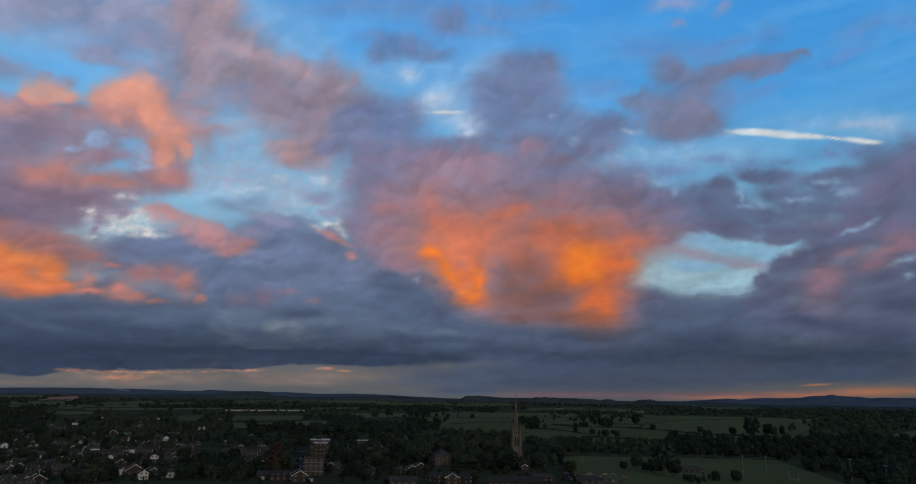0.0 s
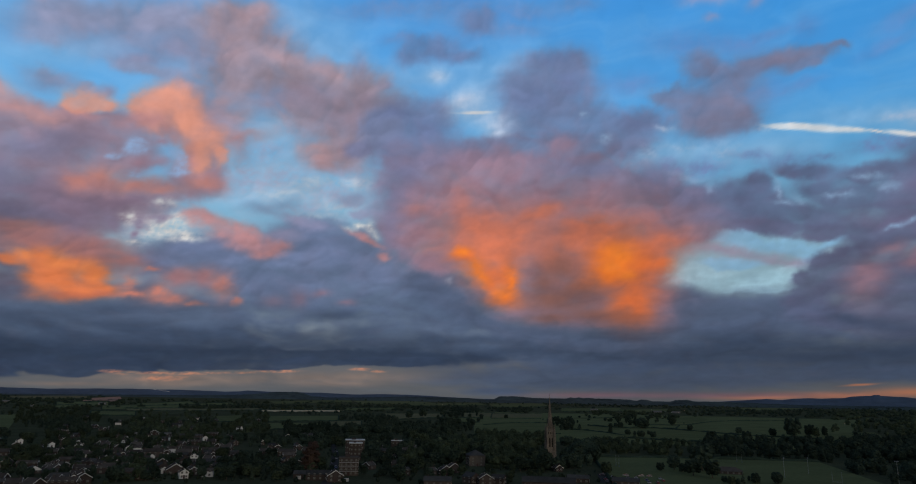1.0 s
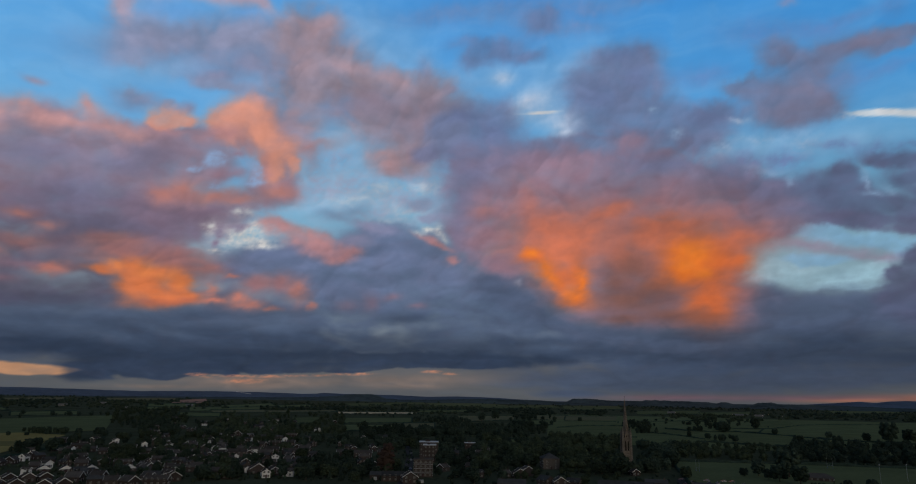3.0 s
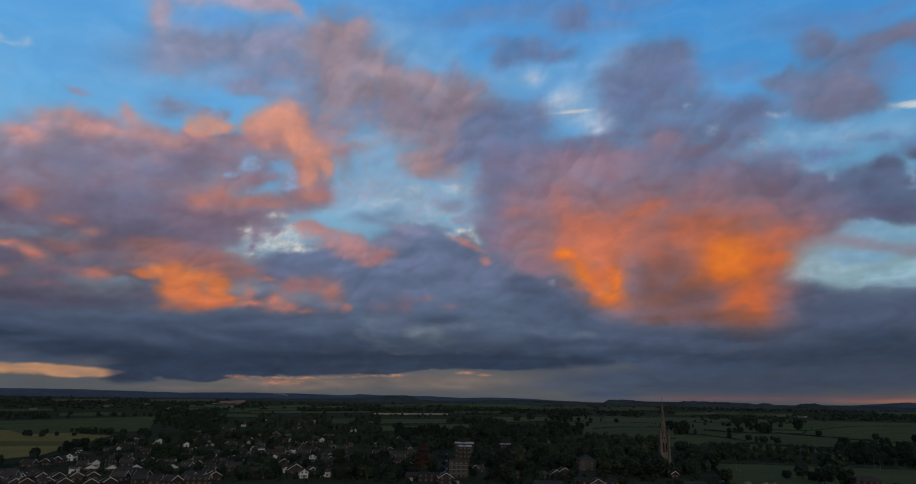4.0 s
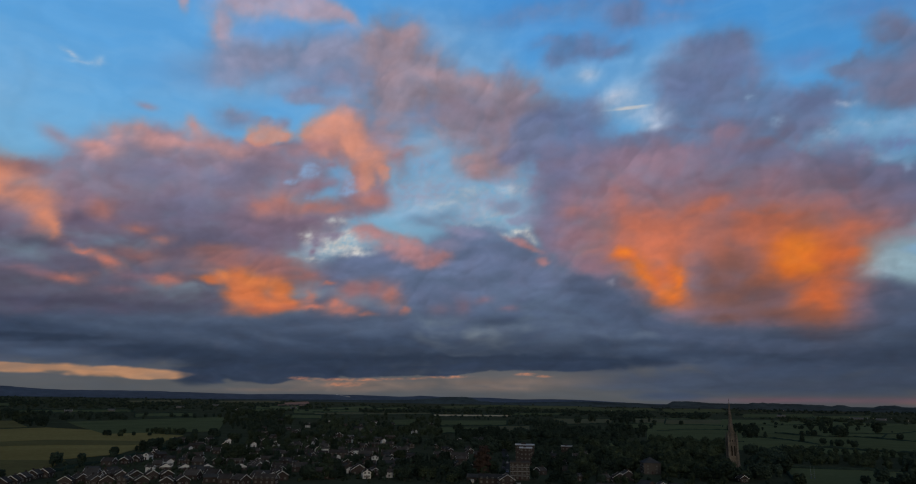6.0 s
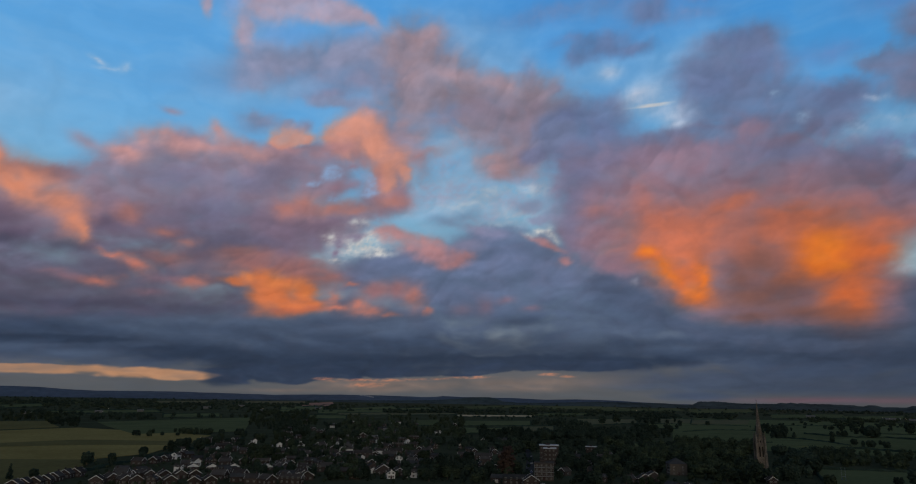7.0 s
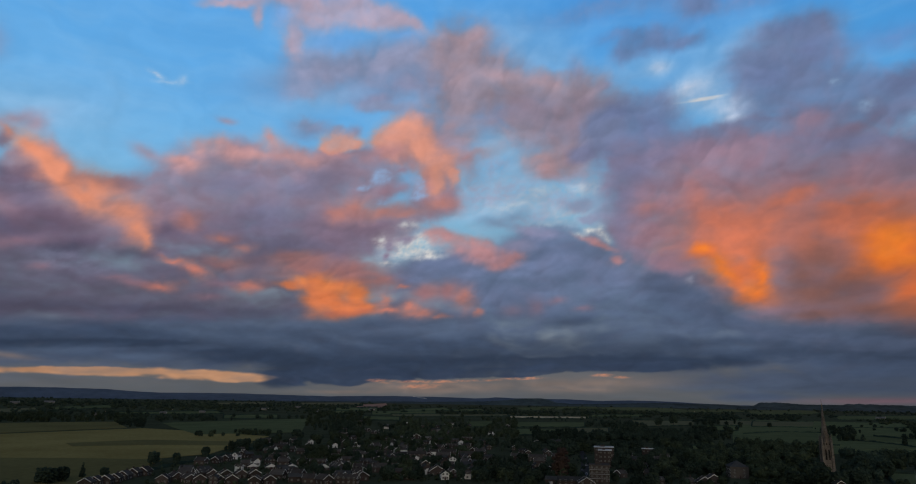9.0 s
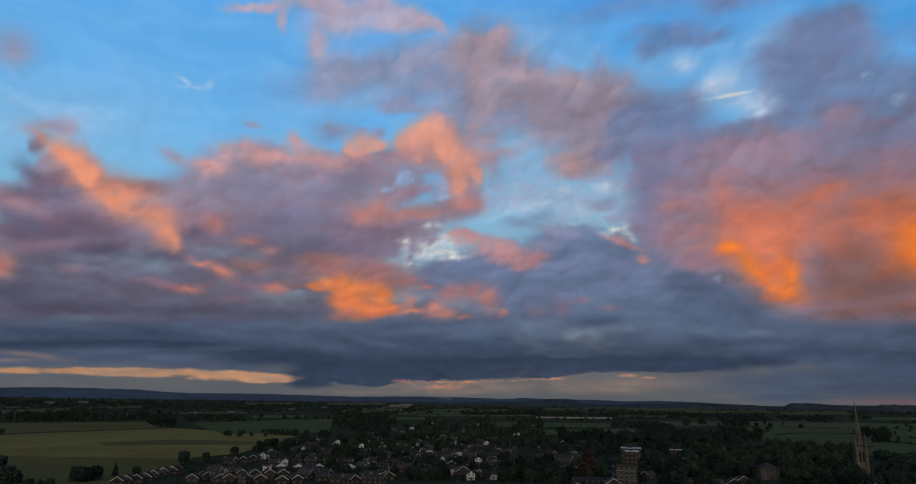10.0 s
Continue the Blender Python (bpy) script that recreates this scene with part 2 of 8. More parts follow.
cloud((110, 123, 158), 0.93, 0.32, 0.5, [
    (-8.0, 23.6, 2.68, 1.95, 4, 1), (-5.3, 24.2, 2.28, 1.46, 3, 1), (-9.0, 22.0, 2.65, 1.96, 4, 1),
    (-5.8, 22.0, 3.22, 1.78, 3, 1), (-10.1, 23.4, 1.59, 1.45, 5, 1), (6.1, 27.9, 3.30, 1.52, -2, 1),
    (3.4, 26.5, 2.64, 1.63, 0, 1), (7.8, 26.9, 2.18, 1.90, -2, 1), (5.0, 25.0, 3.81, 1.84, -1, 1),
    (2.6, 23.9, 2.18, 1.27, 0, 1), (6.1, 23.5, 4.32, 1.86, -1, 1), (9.3, 23.4, 2.13, 1.46, -3, 1),
    (12.1, 23.0, 2.09, 1.16, -3, 1), (14.1, 23.1, 1.44, 0.96, -4, 1), (12.4, 21.6, 2.07, 1.36, -3, 1),
])  # grey blue cloud under the high gap
cloud((114, 120, 153), 0.93, 0.34, 0.5, [
    (-1.5, 21.6, 5.40, 1.09, 1, 1), (-7.8, 20.6, 2.65, 1.39, 4, 1), (2.9, 21.4, 4.85, 1.19, 0, 1),
    (8.7, 21.1, 4.75, 1.28, -2, 1), (-12.1, 21.0, 1.55, 0.78, 5, 1),
])  # its lower edge
cloud((103, 116, 156), 0.6, 0.45, 0.5, [
    (13.0, 23.1, 1.77, 0.87, -4, 1), (3.9, 25.5, 2.19, 1.26, -1, 1), (-5.8, 23.2, 2.16, 1.08, 3, 1),
    (6.1, 28.7, 2.21, 0.66, -2, 1), (7.5, 26.5, 1.31, 1.15, -2, 1), (-8.6, 24.2, 1.61, 0.58, 4, 1),
])  # slate folds in the grey blue cloud
cloud((184, 198, 221), 0.8, 0.48, 0.5, [
    (-1.8, 25.5, 1.87, 1.07, 2, 1), (0.5, 23.5, 1.64, 0.89, 1, 1), (-1.2, 24.3, 2.30, 0.88, 1, 1),
    (-2.8, 25.2, 1.21, 0.97, 2, 1), (0.8, 22.8, 0.98, 0.40, 1, 1), (-4.9, 27.4, 1.10, 0.67, 3, 1),
], fleck=0.12, drift=0.25)  # white light in the high gap
cloud((105, 130, 182), 0.5, 0.48, 0.6, [
    (17.9, 28.7, 3.59, 1.17, -7, 1), (21.9, 28.3, 2.94, 0.71, -9, 1), (24.3, 28.4, 2.79, 0.45, 4, 1),
    (27.6, 28.3, 1.00, 0.93, -11, 1), (32.9, 25.8, 1.97, 0.51, 8, 1), (34.3, 27.2, 2.31, 0.67, 6, 1),
    (13.1, 26.2, 2.63, 0.75, -4, 1), (37.0, 26.8, 1.13, 0.63, -16, 1), (23.5, 24.1, 2.29, 1.02, 11, 1),
    (26.3, 24.1, 1.77, 0.45, 6, 1),
], fleck=0.15)  # thin mauve drifts on high
cloud((156, 146, 178), 0.6, 0.45, 0.5, [
    (19.7, 31.9, 2.05, 0.48, -8, 1), (23.9, 31.0, 0.91, 0.46, 18, 1), (20.1, 30.4, 0.61, 0.26, -8, 1),
])  # pink scraps overhead
cloud((116, 122, 153), 0.9, 0.36, 0.6, [
    (19.0, 22.7, 2.75, 1.50, -6, 1), (21.1, 23.4, 2.12, 1.66, -7, 1), (18.1, 24.2, 2.20, 1.31, -6, 1),
    (22.0, 22.2, 1.51, 1.11, -7, 1), (20.2, 25.4, 2.29, 1.33, 17, 1), (21.9, 25.1, 2.18, 1.20, 7, 1),
    (22.7, 26.4, 2.84, 1.00, 1, 1), (25.6, 26.4, 2.29, 0.71, -5, 1), (26.4, 25.6, 1.78, 0.54, 5, 1),
    (27.8, 26.3, 1.75, 0.40, 1, 1), (19.3, 26.8, 1.80, 1.18, -7, 1), (16.7, 24.8, 1.37, 0.88, 23, 1),
    (15.7, 24.9, 1.23, 0.52, -5, 1), (29.6, 26.4, 0.77, 0.22, 0, 1),
])  # dark cloud beside the vapour trail
cloud((130, 119, 140), 0.5, 0.48, 0.5, [
    (19.5, 22.4, 2.44, 0.94, -6, 1), (21.5, 22.7, 1.91, 0.83, -7, 1), (26.0, 26.3, 2.28, 0.44, -5, 1),
    (20.6, 24.0, 1.94, 0.92, -7, 1),
])  # brown shade in that cloud
cloud((108, 130, 176), 0.72, 0.45, 0.7, [
    (22.2, 19.4, 1.87, 0.37, -11, 1), (25.7, 18.4, 2.64, 0.59, -7, 1), (30.8, 18.7, 1.62, 0.44, -9, 1),
    (18.8, 18.9, 1.93, 0.76, -5, 1), (15.9, 19.1, 1.99, 0.78, -4, 1), (27.7, 18.7, 1.03, 0.36, -8, 1),
    (32.8, 18.8, 1.56, 0.51, -10, 1),
], fleck=0.4)  # flecks of slate cloud below the trail
cloud((152, 182, 214), 0.65, 0.45, 0.6, [
    (12.8, 18.9, 1.12, 0.98, -3, 1), (14.2, 20.2, 0.91, 0.88, -4, 1), (17.0, 20.8, 1.79, 0.48, -5, 1),
    (20.3, 19.9, 1.24, 0.94, -6, 1), (10.6, 21.9, 0.47, 0.39, -3, 1), (8.8, 24.0, 0.32, 0.19, -2, 1),
    (16.6, 18.5, 1.48, 0.39, -4, 1),
], fleck=0.5)  # pale flecks of sky
cloud((97, 107, 140), 0.94, 0.27, 0.55, [
    (21.5, 16.6, 2.59, 1.23, -5, 1), (22.9, 17.3, 1.09, 0.75, -6, 1), (18.7, 16.4, 2.87, 1.06, -4, 1),
    (15.3, 17.1, 2.97, 1.17, -3, 1), (22.3, 15.0, 3.63, 1.13, -5, 1), (26.1, 17.7, 2.18, 0.59, -7, 1),
    (26.8, 16.3, 1.71, 0.73, -7, 1), (29.8, 16.7, 1.63, 0.62, -8, 1), (28.8, 15.1, 2.87, 0.81, -7, 1),
    (32.2, 16.8, 1.94, 0.69, -9, 1), (34.5, 16.9, 2.08, 1.69, -10, 1), (36.2, 17.8, 1.29, 1.49, -11, 1),
    (31.6, 15.1, 2.34, 0.96, -8, 1), (26.6, 14.1, 3.81, 1.00, -6, 1),
])  # slate clouds beyond the middle cloud
cloud((98, 103, 134), 0.94, 0.26, 0.5, [
    (32.6, 13.3, 3.02, 1.30, -7, 1), (30.9, 12.1, 3.10, 0.88, -6, 1), (35.1, 12.5, 1.78, 1.93, -7, 1),
    (28.6, 12.8, 3.66, 0.81, -6, 1), (35.4, 14.9, 2.15, 2.09, -9, 1), (22.7, 13.7, 3.59, 0.56, -4, 1),
])  # their lower folds
cloud((116, 109, 140), 0.55, 0.48, 0.5, [
    (33.6, 15.4, 2.25, 2.14, -8, 1), (35.6, 16.4, 1.08, 2.09, -10, 1), (34.7, 12.7, 1.79, 1.69, -7, 1),
    (30.3, 13.6, 2.38, 0.88, -6, 1), (18.5, 14.2, 2.84, 0.68, -4, 1),
])  # purple cast in the far clouds
cloud((144, 177, 211), 0.72, 0.45, 0.5, [
    (24.1, 16.7, 0.22, 0.93, -6, 1), (24.4, 15.5, 0.80, 0.23, -6, 1), (25.6, 15.7, 0.49, 0.32, -37, 1),
    (28.5, 15.6, 1.04, 0.22, -7, 1), (31.4, 15.9, 0.78, 0.26, 3, 1), (30.4, 16.6, 1.21, 0.22, -8, 1),
    (32.7, 13.3, 0.78, 0.21, 27, 1), (31.4, 12.9, 0.78, 0.17, 16, 1), (18.9, 17.3, 0.33, 0.48, -5, 1),
    (17.3, 18.2, 1.17, 0.29, -4, 1),
], fleck=0.35)  # pale slits between the slate clouds
cloud((166, 205, 222), 0.95, 0.2, 0.6, [
    (17.4, 10.3, 2.12, 0.97, -2, 1), (20.6, 9.7, 3.62, 0.95, -2, 1), (24.1, 9.7, 2.59, 0.60, -3, 1),
    (15.9, 10.3, 0.96, 0.98, -2, 1), (25.1, 10.0, 1.56, 0.54, 18, 1), (22.3, 8.8, 2.64, 0.23, -2, 1),
], fleck=0.15)  # pale gap under the slate clouds
cloud((138, 186, 220), 0.9, 0.25, 0.6, [
    (21.7, 12.6, 3.62, 0.52, -12, 1), (24.7, 11.9, 1.73, 0.65, -15, 1), (19.4, 13.1, 1.40, 0.34, -3, 1),
    (26.6, 11.3, 1.72, 0.36, 28, 1), (20.2, 11.0, 2.29, 0.38, -3, 1),
], fleck=0.15)  # blue upper part of the gap
cloud((146, 148, 174), 0.55, 0.45, 0.8, [
    (-18.8, 17.9, 3.37, 1.44, 7, 1), (-14.8, 17.2, 2.99, 0.98, 5, 1), (-17.2, 15.6, 3.39, 0.68, 6, 1),
    (-13.0, 19.0, 2.04, 0.98, 5, 1), (-20.0, 20.1, 1.63, 1.04, 8, 1), (-21.7, 18.0, 1.40, 1.41, 8, 1),
    (-23.5, 21.5, 0.93, 0.92, 9, 1), (-18.3, 22.0, 1.98, 0.57, 8, 1),
], fleck=0.45)  # mottled cloudlets in the blue gap
cloud((186, 200, 210), 0.5, 0.45, 0.8, [
    (-15.9, 17.7, 2.97, 0.39, 6, 1), (-18.2, 16.8, 2.41, 0.39, 6, 1), (-13.3, 16.2, 2.01, 0.49, 5, 1),
    (-11.9, 18.1, 1.33, 0.59, 5, 1), (-15.2, 15.1, 1.97, 0.39, 5, 1),
], fleck=0.6)  # pale cloudlets in the blue gap
cloud((150, 140, 162), 0.7, 0.42, 0.6, [
    (22.0, 11.6, 3.58, 0.42, -14, 1), (19.3, 12.1, 1.86, 0.48, -13, 1), (25.0, 10.6, 1.07, 0.42, -4, 1),
    (23.3, 10.9, 1.75, 0.33, -16, 1),
])  # pink bar across the gap
cloud((83, 98, 125), 0.96, 0.25, 0.5, [
    (-16.9, 12.7, 3.35, 1.95, 5, 1), (-12.5, 12.1, 4.46, 2.23, 4, 1), (-7.3, 9.8, 4.56, 2.51, 2, 1),
    (-21.3, 10.0, 4.04, 2.37, 5, 1), (-25.7, 10.5, 3.80, 1.84, 6, 1), (-15.1, 8.5, 7.64, 2.68, 3, 1),
    (-25.2, 5.9, 7.48, 2.04, 4, 1), (-4.1, 6.9, 5.56, 2.25, 1, 1), (2.0, 4.6, 7.04, 1.49, 1, 1),
    (-32.4, 4.5, 5.75, 1.69, 4, 1), (18.1, 6.0, 5.96, 2.28, -1, 1), (15.8, 8.0, 2.84, 1.45, -1, 1),
    (22.6, 6.6, 5.21, 1.67, -2, 1), (10.9, 3.7, 9.68, 1.45, 0, 1),
], heap=0.6)  # slate bank
cloud((80, 95, 121), 0.96, 0.25, 0.45, [
    (-1.1, 7.8, 4.08, 2.01, 1, 1), (4.5, 6.1, 5.54, 1.49, 1, 1), (9.9, 5.6, 5.40, 1.28, 0, 1),
    (13.9, 6.8, 2.88, 1.95, -1, 1), (-4.2, 9.4, 3.06, 1.51, 2, 1),
], heap=0.6)  # slate behind the middle cloud
cloud((104, 117, 149), 0.85, 0.45, 0.6, [
    (-23.7, 11.8, 4.82, 1.21, 6, 1), (-22.3, 10.8, 4.45, 1.60, 5, 1), (-16.9, 12.0, 4.30, 2.14, 5, 1),
    (-12.4, 11.6, 4.45, 2.18, 3, 1), (-25.8, 10.9, 2.96, 1.38, 6, 1), (-18.0, 9.0, 6.51, 1.44, 4, 1),
    (-9.3, 10.3, 3.51, 1.30, 3, 1), (-27.8, 10.0, 2.44, 1.08, 6, 1), (-15.6, 14.1, 2.93, 0.98, 5, 1),
])  # blue grey light in the bank
cloud((89, 103, 133), 0.75, 0.45, 0.6, [
    (18.1, 6.4, 5.51, 1.72, -1, 1), (22.6, 6.6, 4.78, 1.39, -2, 1), (15.8, 7.8, 2.37, 1.16, -1, 1),
    (25.9, 5.4, 2.46, 0.72, -1, 1), (10.9, 4.2, 5.82, 0.78, 0, 1),
])  # paler bank beyond the middle cloud
cloud((78, 91, 115), 0.96, 0.25, 0.45, [
    (-38.3, 4.9, 7.66, 2.42, 2, 1), (-47.0, 4.3, 7.82, 2.08, 3, 1), (-55.5, 3.8, 6.77, 1.94, 3, 1),
    (-29.5, 5.6, 7.54, 1.99, 1, 1), (-59.1, 3.4, 4.17, 1.65, 3, 1),
], heap=0.6)  # slate bank under the lit cumulus
cloud((91, 97, 126), 0.95, 0.22, 0.6, [
    (29.8, 9.1, 3.51, 1.94, -4, 1), (27.4, 9.3, 2.50, 1.42, 18, 1), (25.3, 8.1, 1.56, 0.80, 24, 1),
    (32.8, 8.9, 2.93, 2.57, -4, 1), (31.8, 6.3, 4.06, 1.71, -3, 1), (27.6, 6.5, 2.81, 1.25, -2, 1),
    (34.3, 5.5, 2.08, 2.08, -3, 1), (34.8, 9.3, 1.26, 2.10, -5, 1), (29.2, 11.0, 2.44, 0.79, 17, 1),
    (25.4, 9.4, 0.55, 0.50, -3, 1), (26.9, 10.6, 0.86, 0.53, 28, 1),
])  # purple clouds at the far right
cloud((162, 120, 130), 0.68, 0.48, 0.6, [
    (29.9, 9.7, 1.17, 1.06, -4, 1), (33.5, 11.0, 1.85, 0.47, 8, 1), (33.0, 10.2, 1.48, 0.55, 6, 1),
    (35.0, 11.7, 1.42, 0.76, -7, 1), (29.0, 8.4, 1.18, 1.33, -3, 1), (31.2, 11.3, 1.17, 0.43, 11, 1),
])  # rose light on the right clouds
cloud((152, 186, 206), 0.8, 0.42, 0.5, [
    (34.9, 10.3, 0.94, 0.25, 17, 1), (35.1, 9.2, 0.35, 0.21, -5, 1), (27.5, 11.3, 0.45, 0.23, -5, 1),
], fleck=0.4)  # white slit at the right
cloud((66, 78, 103), 0.8, 0.42, 0.5, [
    (30.6, 5.6, 3.36, 0.69, -11, 1), (33.5, 5.0, 2.12, 1.04, -2, 1), (29.3, 3.7, 3.45, 0.35, -1, 1),
    (31.9, 3.9, 2.54, 0.42, -1, 1), (28.0, 6.3, 1.58, 0.45, -13, 1), (24.5, 3.5, 2.50, 0.36, -1, 1),
    (34.1, 7.2, 1.76, 0.84, -4, 1),
])  # dark folds of the right bank
cloud((57, 70, 92), 0.95, 0.3, 0.4, [
    (-25.0, 3.9, 10.74, 1.44, 3, 1), (-6.5, 4.1, 12.89, 1.28, 1, 1), (15.6, 4.2, 12.13, 1.62, 0, 1),
    (30.4, 3.3, 7.48, 1.28, -1, 1),
    (-39.2, 3.9, 12.30, 1.54, 2, 1), (-52.4, 4.0, 10.37, 1.33, 3, 1),
], heap=0.6)  # body of the low bank
cloud((46, 58, 78), 0.88, 0.25, 0.6, [
    (-30.0, 2.7, 4.87, 0.60, 3, 1), (-21.5, 3.1, 7.36, 0.69, 2, 1), (-10.9, 3.4, 6.76, 0.63, 2, 1),
    (-32.7, 1.6, 1.76, 0.41, 2, 1), (-4.0, 3.3, 5.48, 0.49, 1, 1),
    (-36.3, 2.5, 3.37, 1.06, 1, 1), (-31.9, 2.5, 3.94, 0.88, 1, 1), (-26.4, 2.8, 4.49, 0.69, 1, 1),
    (-38.1, 1.3, 1.42, 0.43, 1, 1), (-27.4, 1.8, 0.50, 0.24, 1, 1), (-40.1, 3.4, 5.62, 0.57, 2, 1),
    (-52.4, 3.8, 7.97, 0.31, 3, 1), (-57.7, 3.4, 3.23, 0.34, 3, 1),
], heap=0.4)  # dark base of the bank
cloud((56, 69, 92), 0.7, 0.42, 0.5, [
    (-10.6, 5.5, 2.93, 0.69, 2, 1), (-13.1, 6.6, 2.89, 0.49, 3, 1), (-31.9, 6.0, 3.30, 0.38, 5, 1),
    (-52.5, 5.0, 6.84, 0.53, -1, 1), (-58.0, 5.6, 2.88, 0.51, 5, 1), (-47.2, 6.1, 5.25, 0.47, 3, 1),
    (-56.7, 4.6, 4.42, 0.34, 4, 1),
], heap=0.4)  # dark wedge under the purple cloud
cloud((86, 101, 125), 0.6, 0.45, 0.5, [
    (-32.5, 4.9, 2.59, 0.37, -12, 1), (-24.4, 5.8, 2.53, 0.64, 4, 1), (-8.1, 5.3, 2.47, 0.69, 2, 1),
    (2.5, 6.1, 1.21, 0.60, 1, 1), (-1.1, 4.5, 3.02, 0.40, 1, 1), (6.0, 5.3, 3.00, 0.69, 0, 1),
    (10.9, 4.6, 2.91, 0.49, 0, 1), (19.5, 7.0, 3.62, 0.95, -1, 1), (27.1, 5.3, 1.99, 0.27, -17, 1),
    (15.7, 5.1, 2.81, 0.77, 0, 1),
    (-43.9, 4.9, 3.20, 0.42, -6, 1), (-37.8, 4.5, 3.86, 0.63, -8, 1), (-54.3, 3.2, 3.46, 0.39, 3, 1),
    (-33.5, 6.0, 2.98, 0.59, 2, 1), (-56.1, 5.1, 2.65, 0.34, -3, 1), (-48.2, 3.0, 3.83, 0.32, 2, 1),
], heap=0.4)  # light streaks in the bank
cloud((132, 116, 138), 0.96, 0.27, 0.5, [
    (-7.2, 18.4, 3.68, 2.50, 3, 1), (-1.9, 19.1, 4.81, 2.51, 2, 1), (3.4, 18.7, 4.79, 2.51, 0, 1),
    (8.7, 18.6, 4.70, 2.49, -2, 1), (13.3, 16.7, 3.52, 2.27, -3, 1), (16.2, 15.1, 2.92, 1.76, -3, 1),
    (-7.5, 14.6, 2.99, 2.32, 3, 1), (17.5, 13.8, 1.91, 1.07, -3, 1), (-1.3, 14.8, 6.30, 3.35, 1, 1),
    (6.0, 13.9, 6.21, 3.84, 0, 1), (10.6, 11.6, 4.31, 3.79, -1, 1), (6.0, 9.1, 5.58, 2.31, 0, 1),
    (9.5, 7.8, 3.97, 1.49, 0, 1), (1.9, 10.3, 3.09, 2.83, 1, 1), (-4.3, 12.0, 2.58, 1.42, 2, 1),
    (13.5, 8.3, 1.64, 2.35, -1, 1),
])  # purple mass of the middle cloud
cloud((112, 120, 156), 0.7, 0.45, 0.5, [
    (18.6, 14.9, 2.37, 0.87, -4, 1), (14.3, 18.4, 2.51, 1.17, -3, 1), (17.2, 16.5, 1.94, 0.97, -4, 1),
    (9.2, 19.6, 3.14, 0.69, -2, 1), (-7.8, 19.1, 2.10, 1.30, 3, 1), (-8.8, 16.6, 1.55, 2.00, 3, 1),
    (-8.4, 14.1, 1.33, 1.51, 3, 1), (-4.6, 20.3, 2.67, 0.80, 2, 1),
])  # slate shoulder of the middle cloud
cloud((166, 120, 130), 0.42, 0.48, 0.5, [
    (-3.0, 19.6, 2.67, 1.50, 2, 1), (0.7, 20.1, 2.68, 1.40, 1, 1), (-6.1, 16.4, 2.09, 1.11, 3, 1),
    (-7.0, 13.8, 1.75, 1.01, 3, 1), (-2.4, 17.6, 2.65, 2.02, 2, 1), (6.4, 21.6, 1.92, 0.59, -1, 1),
    (4.0, 16.9, 2.64, 1.11, 0, 1), (16.1, 13.7, 2.42, 1.08, -3, 1), (17.0, 12.7, 1.34, 0.78, -3, 1),
    (9.2, 16.6, 3.10, 1.00, -2, 1), (14.2, 14.9, 2.48, 0.99, -3, 1), (-4.8, 11.4, 2.06, 0.71, 2, 1),
])  # rose glow in the middle cloud
cloud((174, 110, 102), 0.78, 0.48, 0.5, [
    (1.9, 14.4, 7.33, 2.84, 1, 1), (10.1, 13.1, 6.07, 3.30, -1, 1), (-1.5, 14.6, 2.41, 2.03, 1, 1),
    (12.8, 9.5, 2.64, 3.06, -1, 1), (14.4, 12.9, 2.45, 1.38, -2, 1),
], heap=0.6)  # broad warm light in the middle cloud
cloud((206, 116, 88), 0.75, 0.48, 0.5, [
    (-2.6, 16.3, 1.16, 1.82, 2, 0.55), (-1.0, 14.3, 2.93, 1.62, 1, 1), (-6.6, 16.0, 1.04, 0.50, 3, 0.4),
    (-4.9, 12.8, 1.34, 0.61, 2, 0.5), (2.4, 13.9, 3.13, 2.13, 0, 1), (4.6, 15.9, 2.09, 0.66, 19, 1),
    (0.8, 12.6, 2.60, 2.03, 1, 1), (7.1, 13.5, 1.85, 1.41, -1, 1), (8.9, 14.0, 2.56, 1.30, -1, 1),
    (14.5, 12.9, 2.06, 1.18, -2, 1), (13.5, 10.5, 1.47, 1.97, -1, 1), (12.4, 7.6, 1.46, 1.28, -1, 1),
    (9.1, 14.7, 3.07, 0.70, -1, 1), (5.5, 12.1, 1.54, 1.52, 0, 1),
], heap=0.6)  # warm light in the middle cloud
cloud((128, 90, 84), 0.84, 0.46, 0.4, [
    (5.0, 8.5, 2.54, 1.41, 0, 1), (7.3, 8.5, 2.52, 1.50, 0, 1), (8.3, 9.5, 1.81, 1.20, 0, 1),
    (4.6, 10.0, 1.23, 1.41, 0, 1), (9.2, 7.1, 2.48, 0.79, 0, 1), (5.2, 6.9, 2.32, 0.50, 0, 1),
    (6.3, 11.1, 1.53, 1.31, 0, 1), (11.4, 6.6, 2.24, 0.79, 0, 1),
], heap=0.6)  # brown shade in the middle cloud
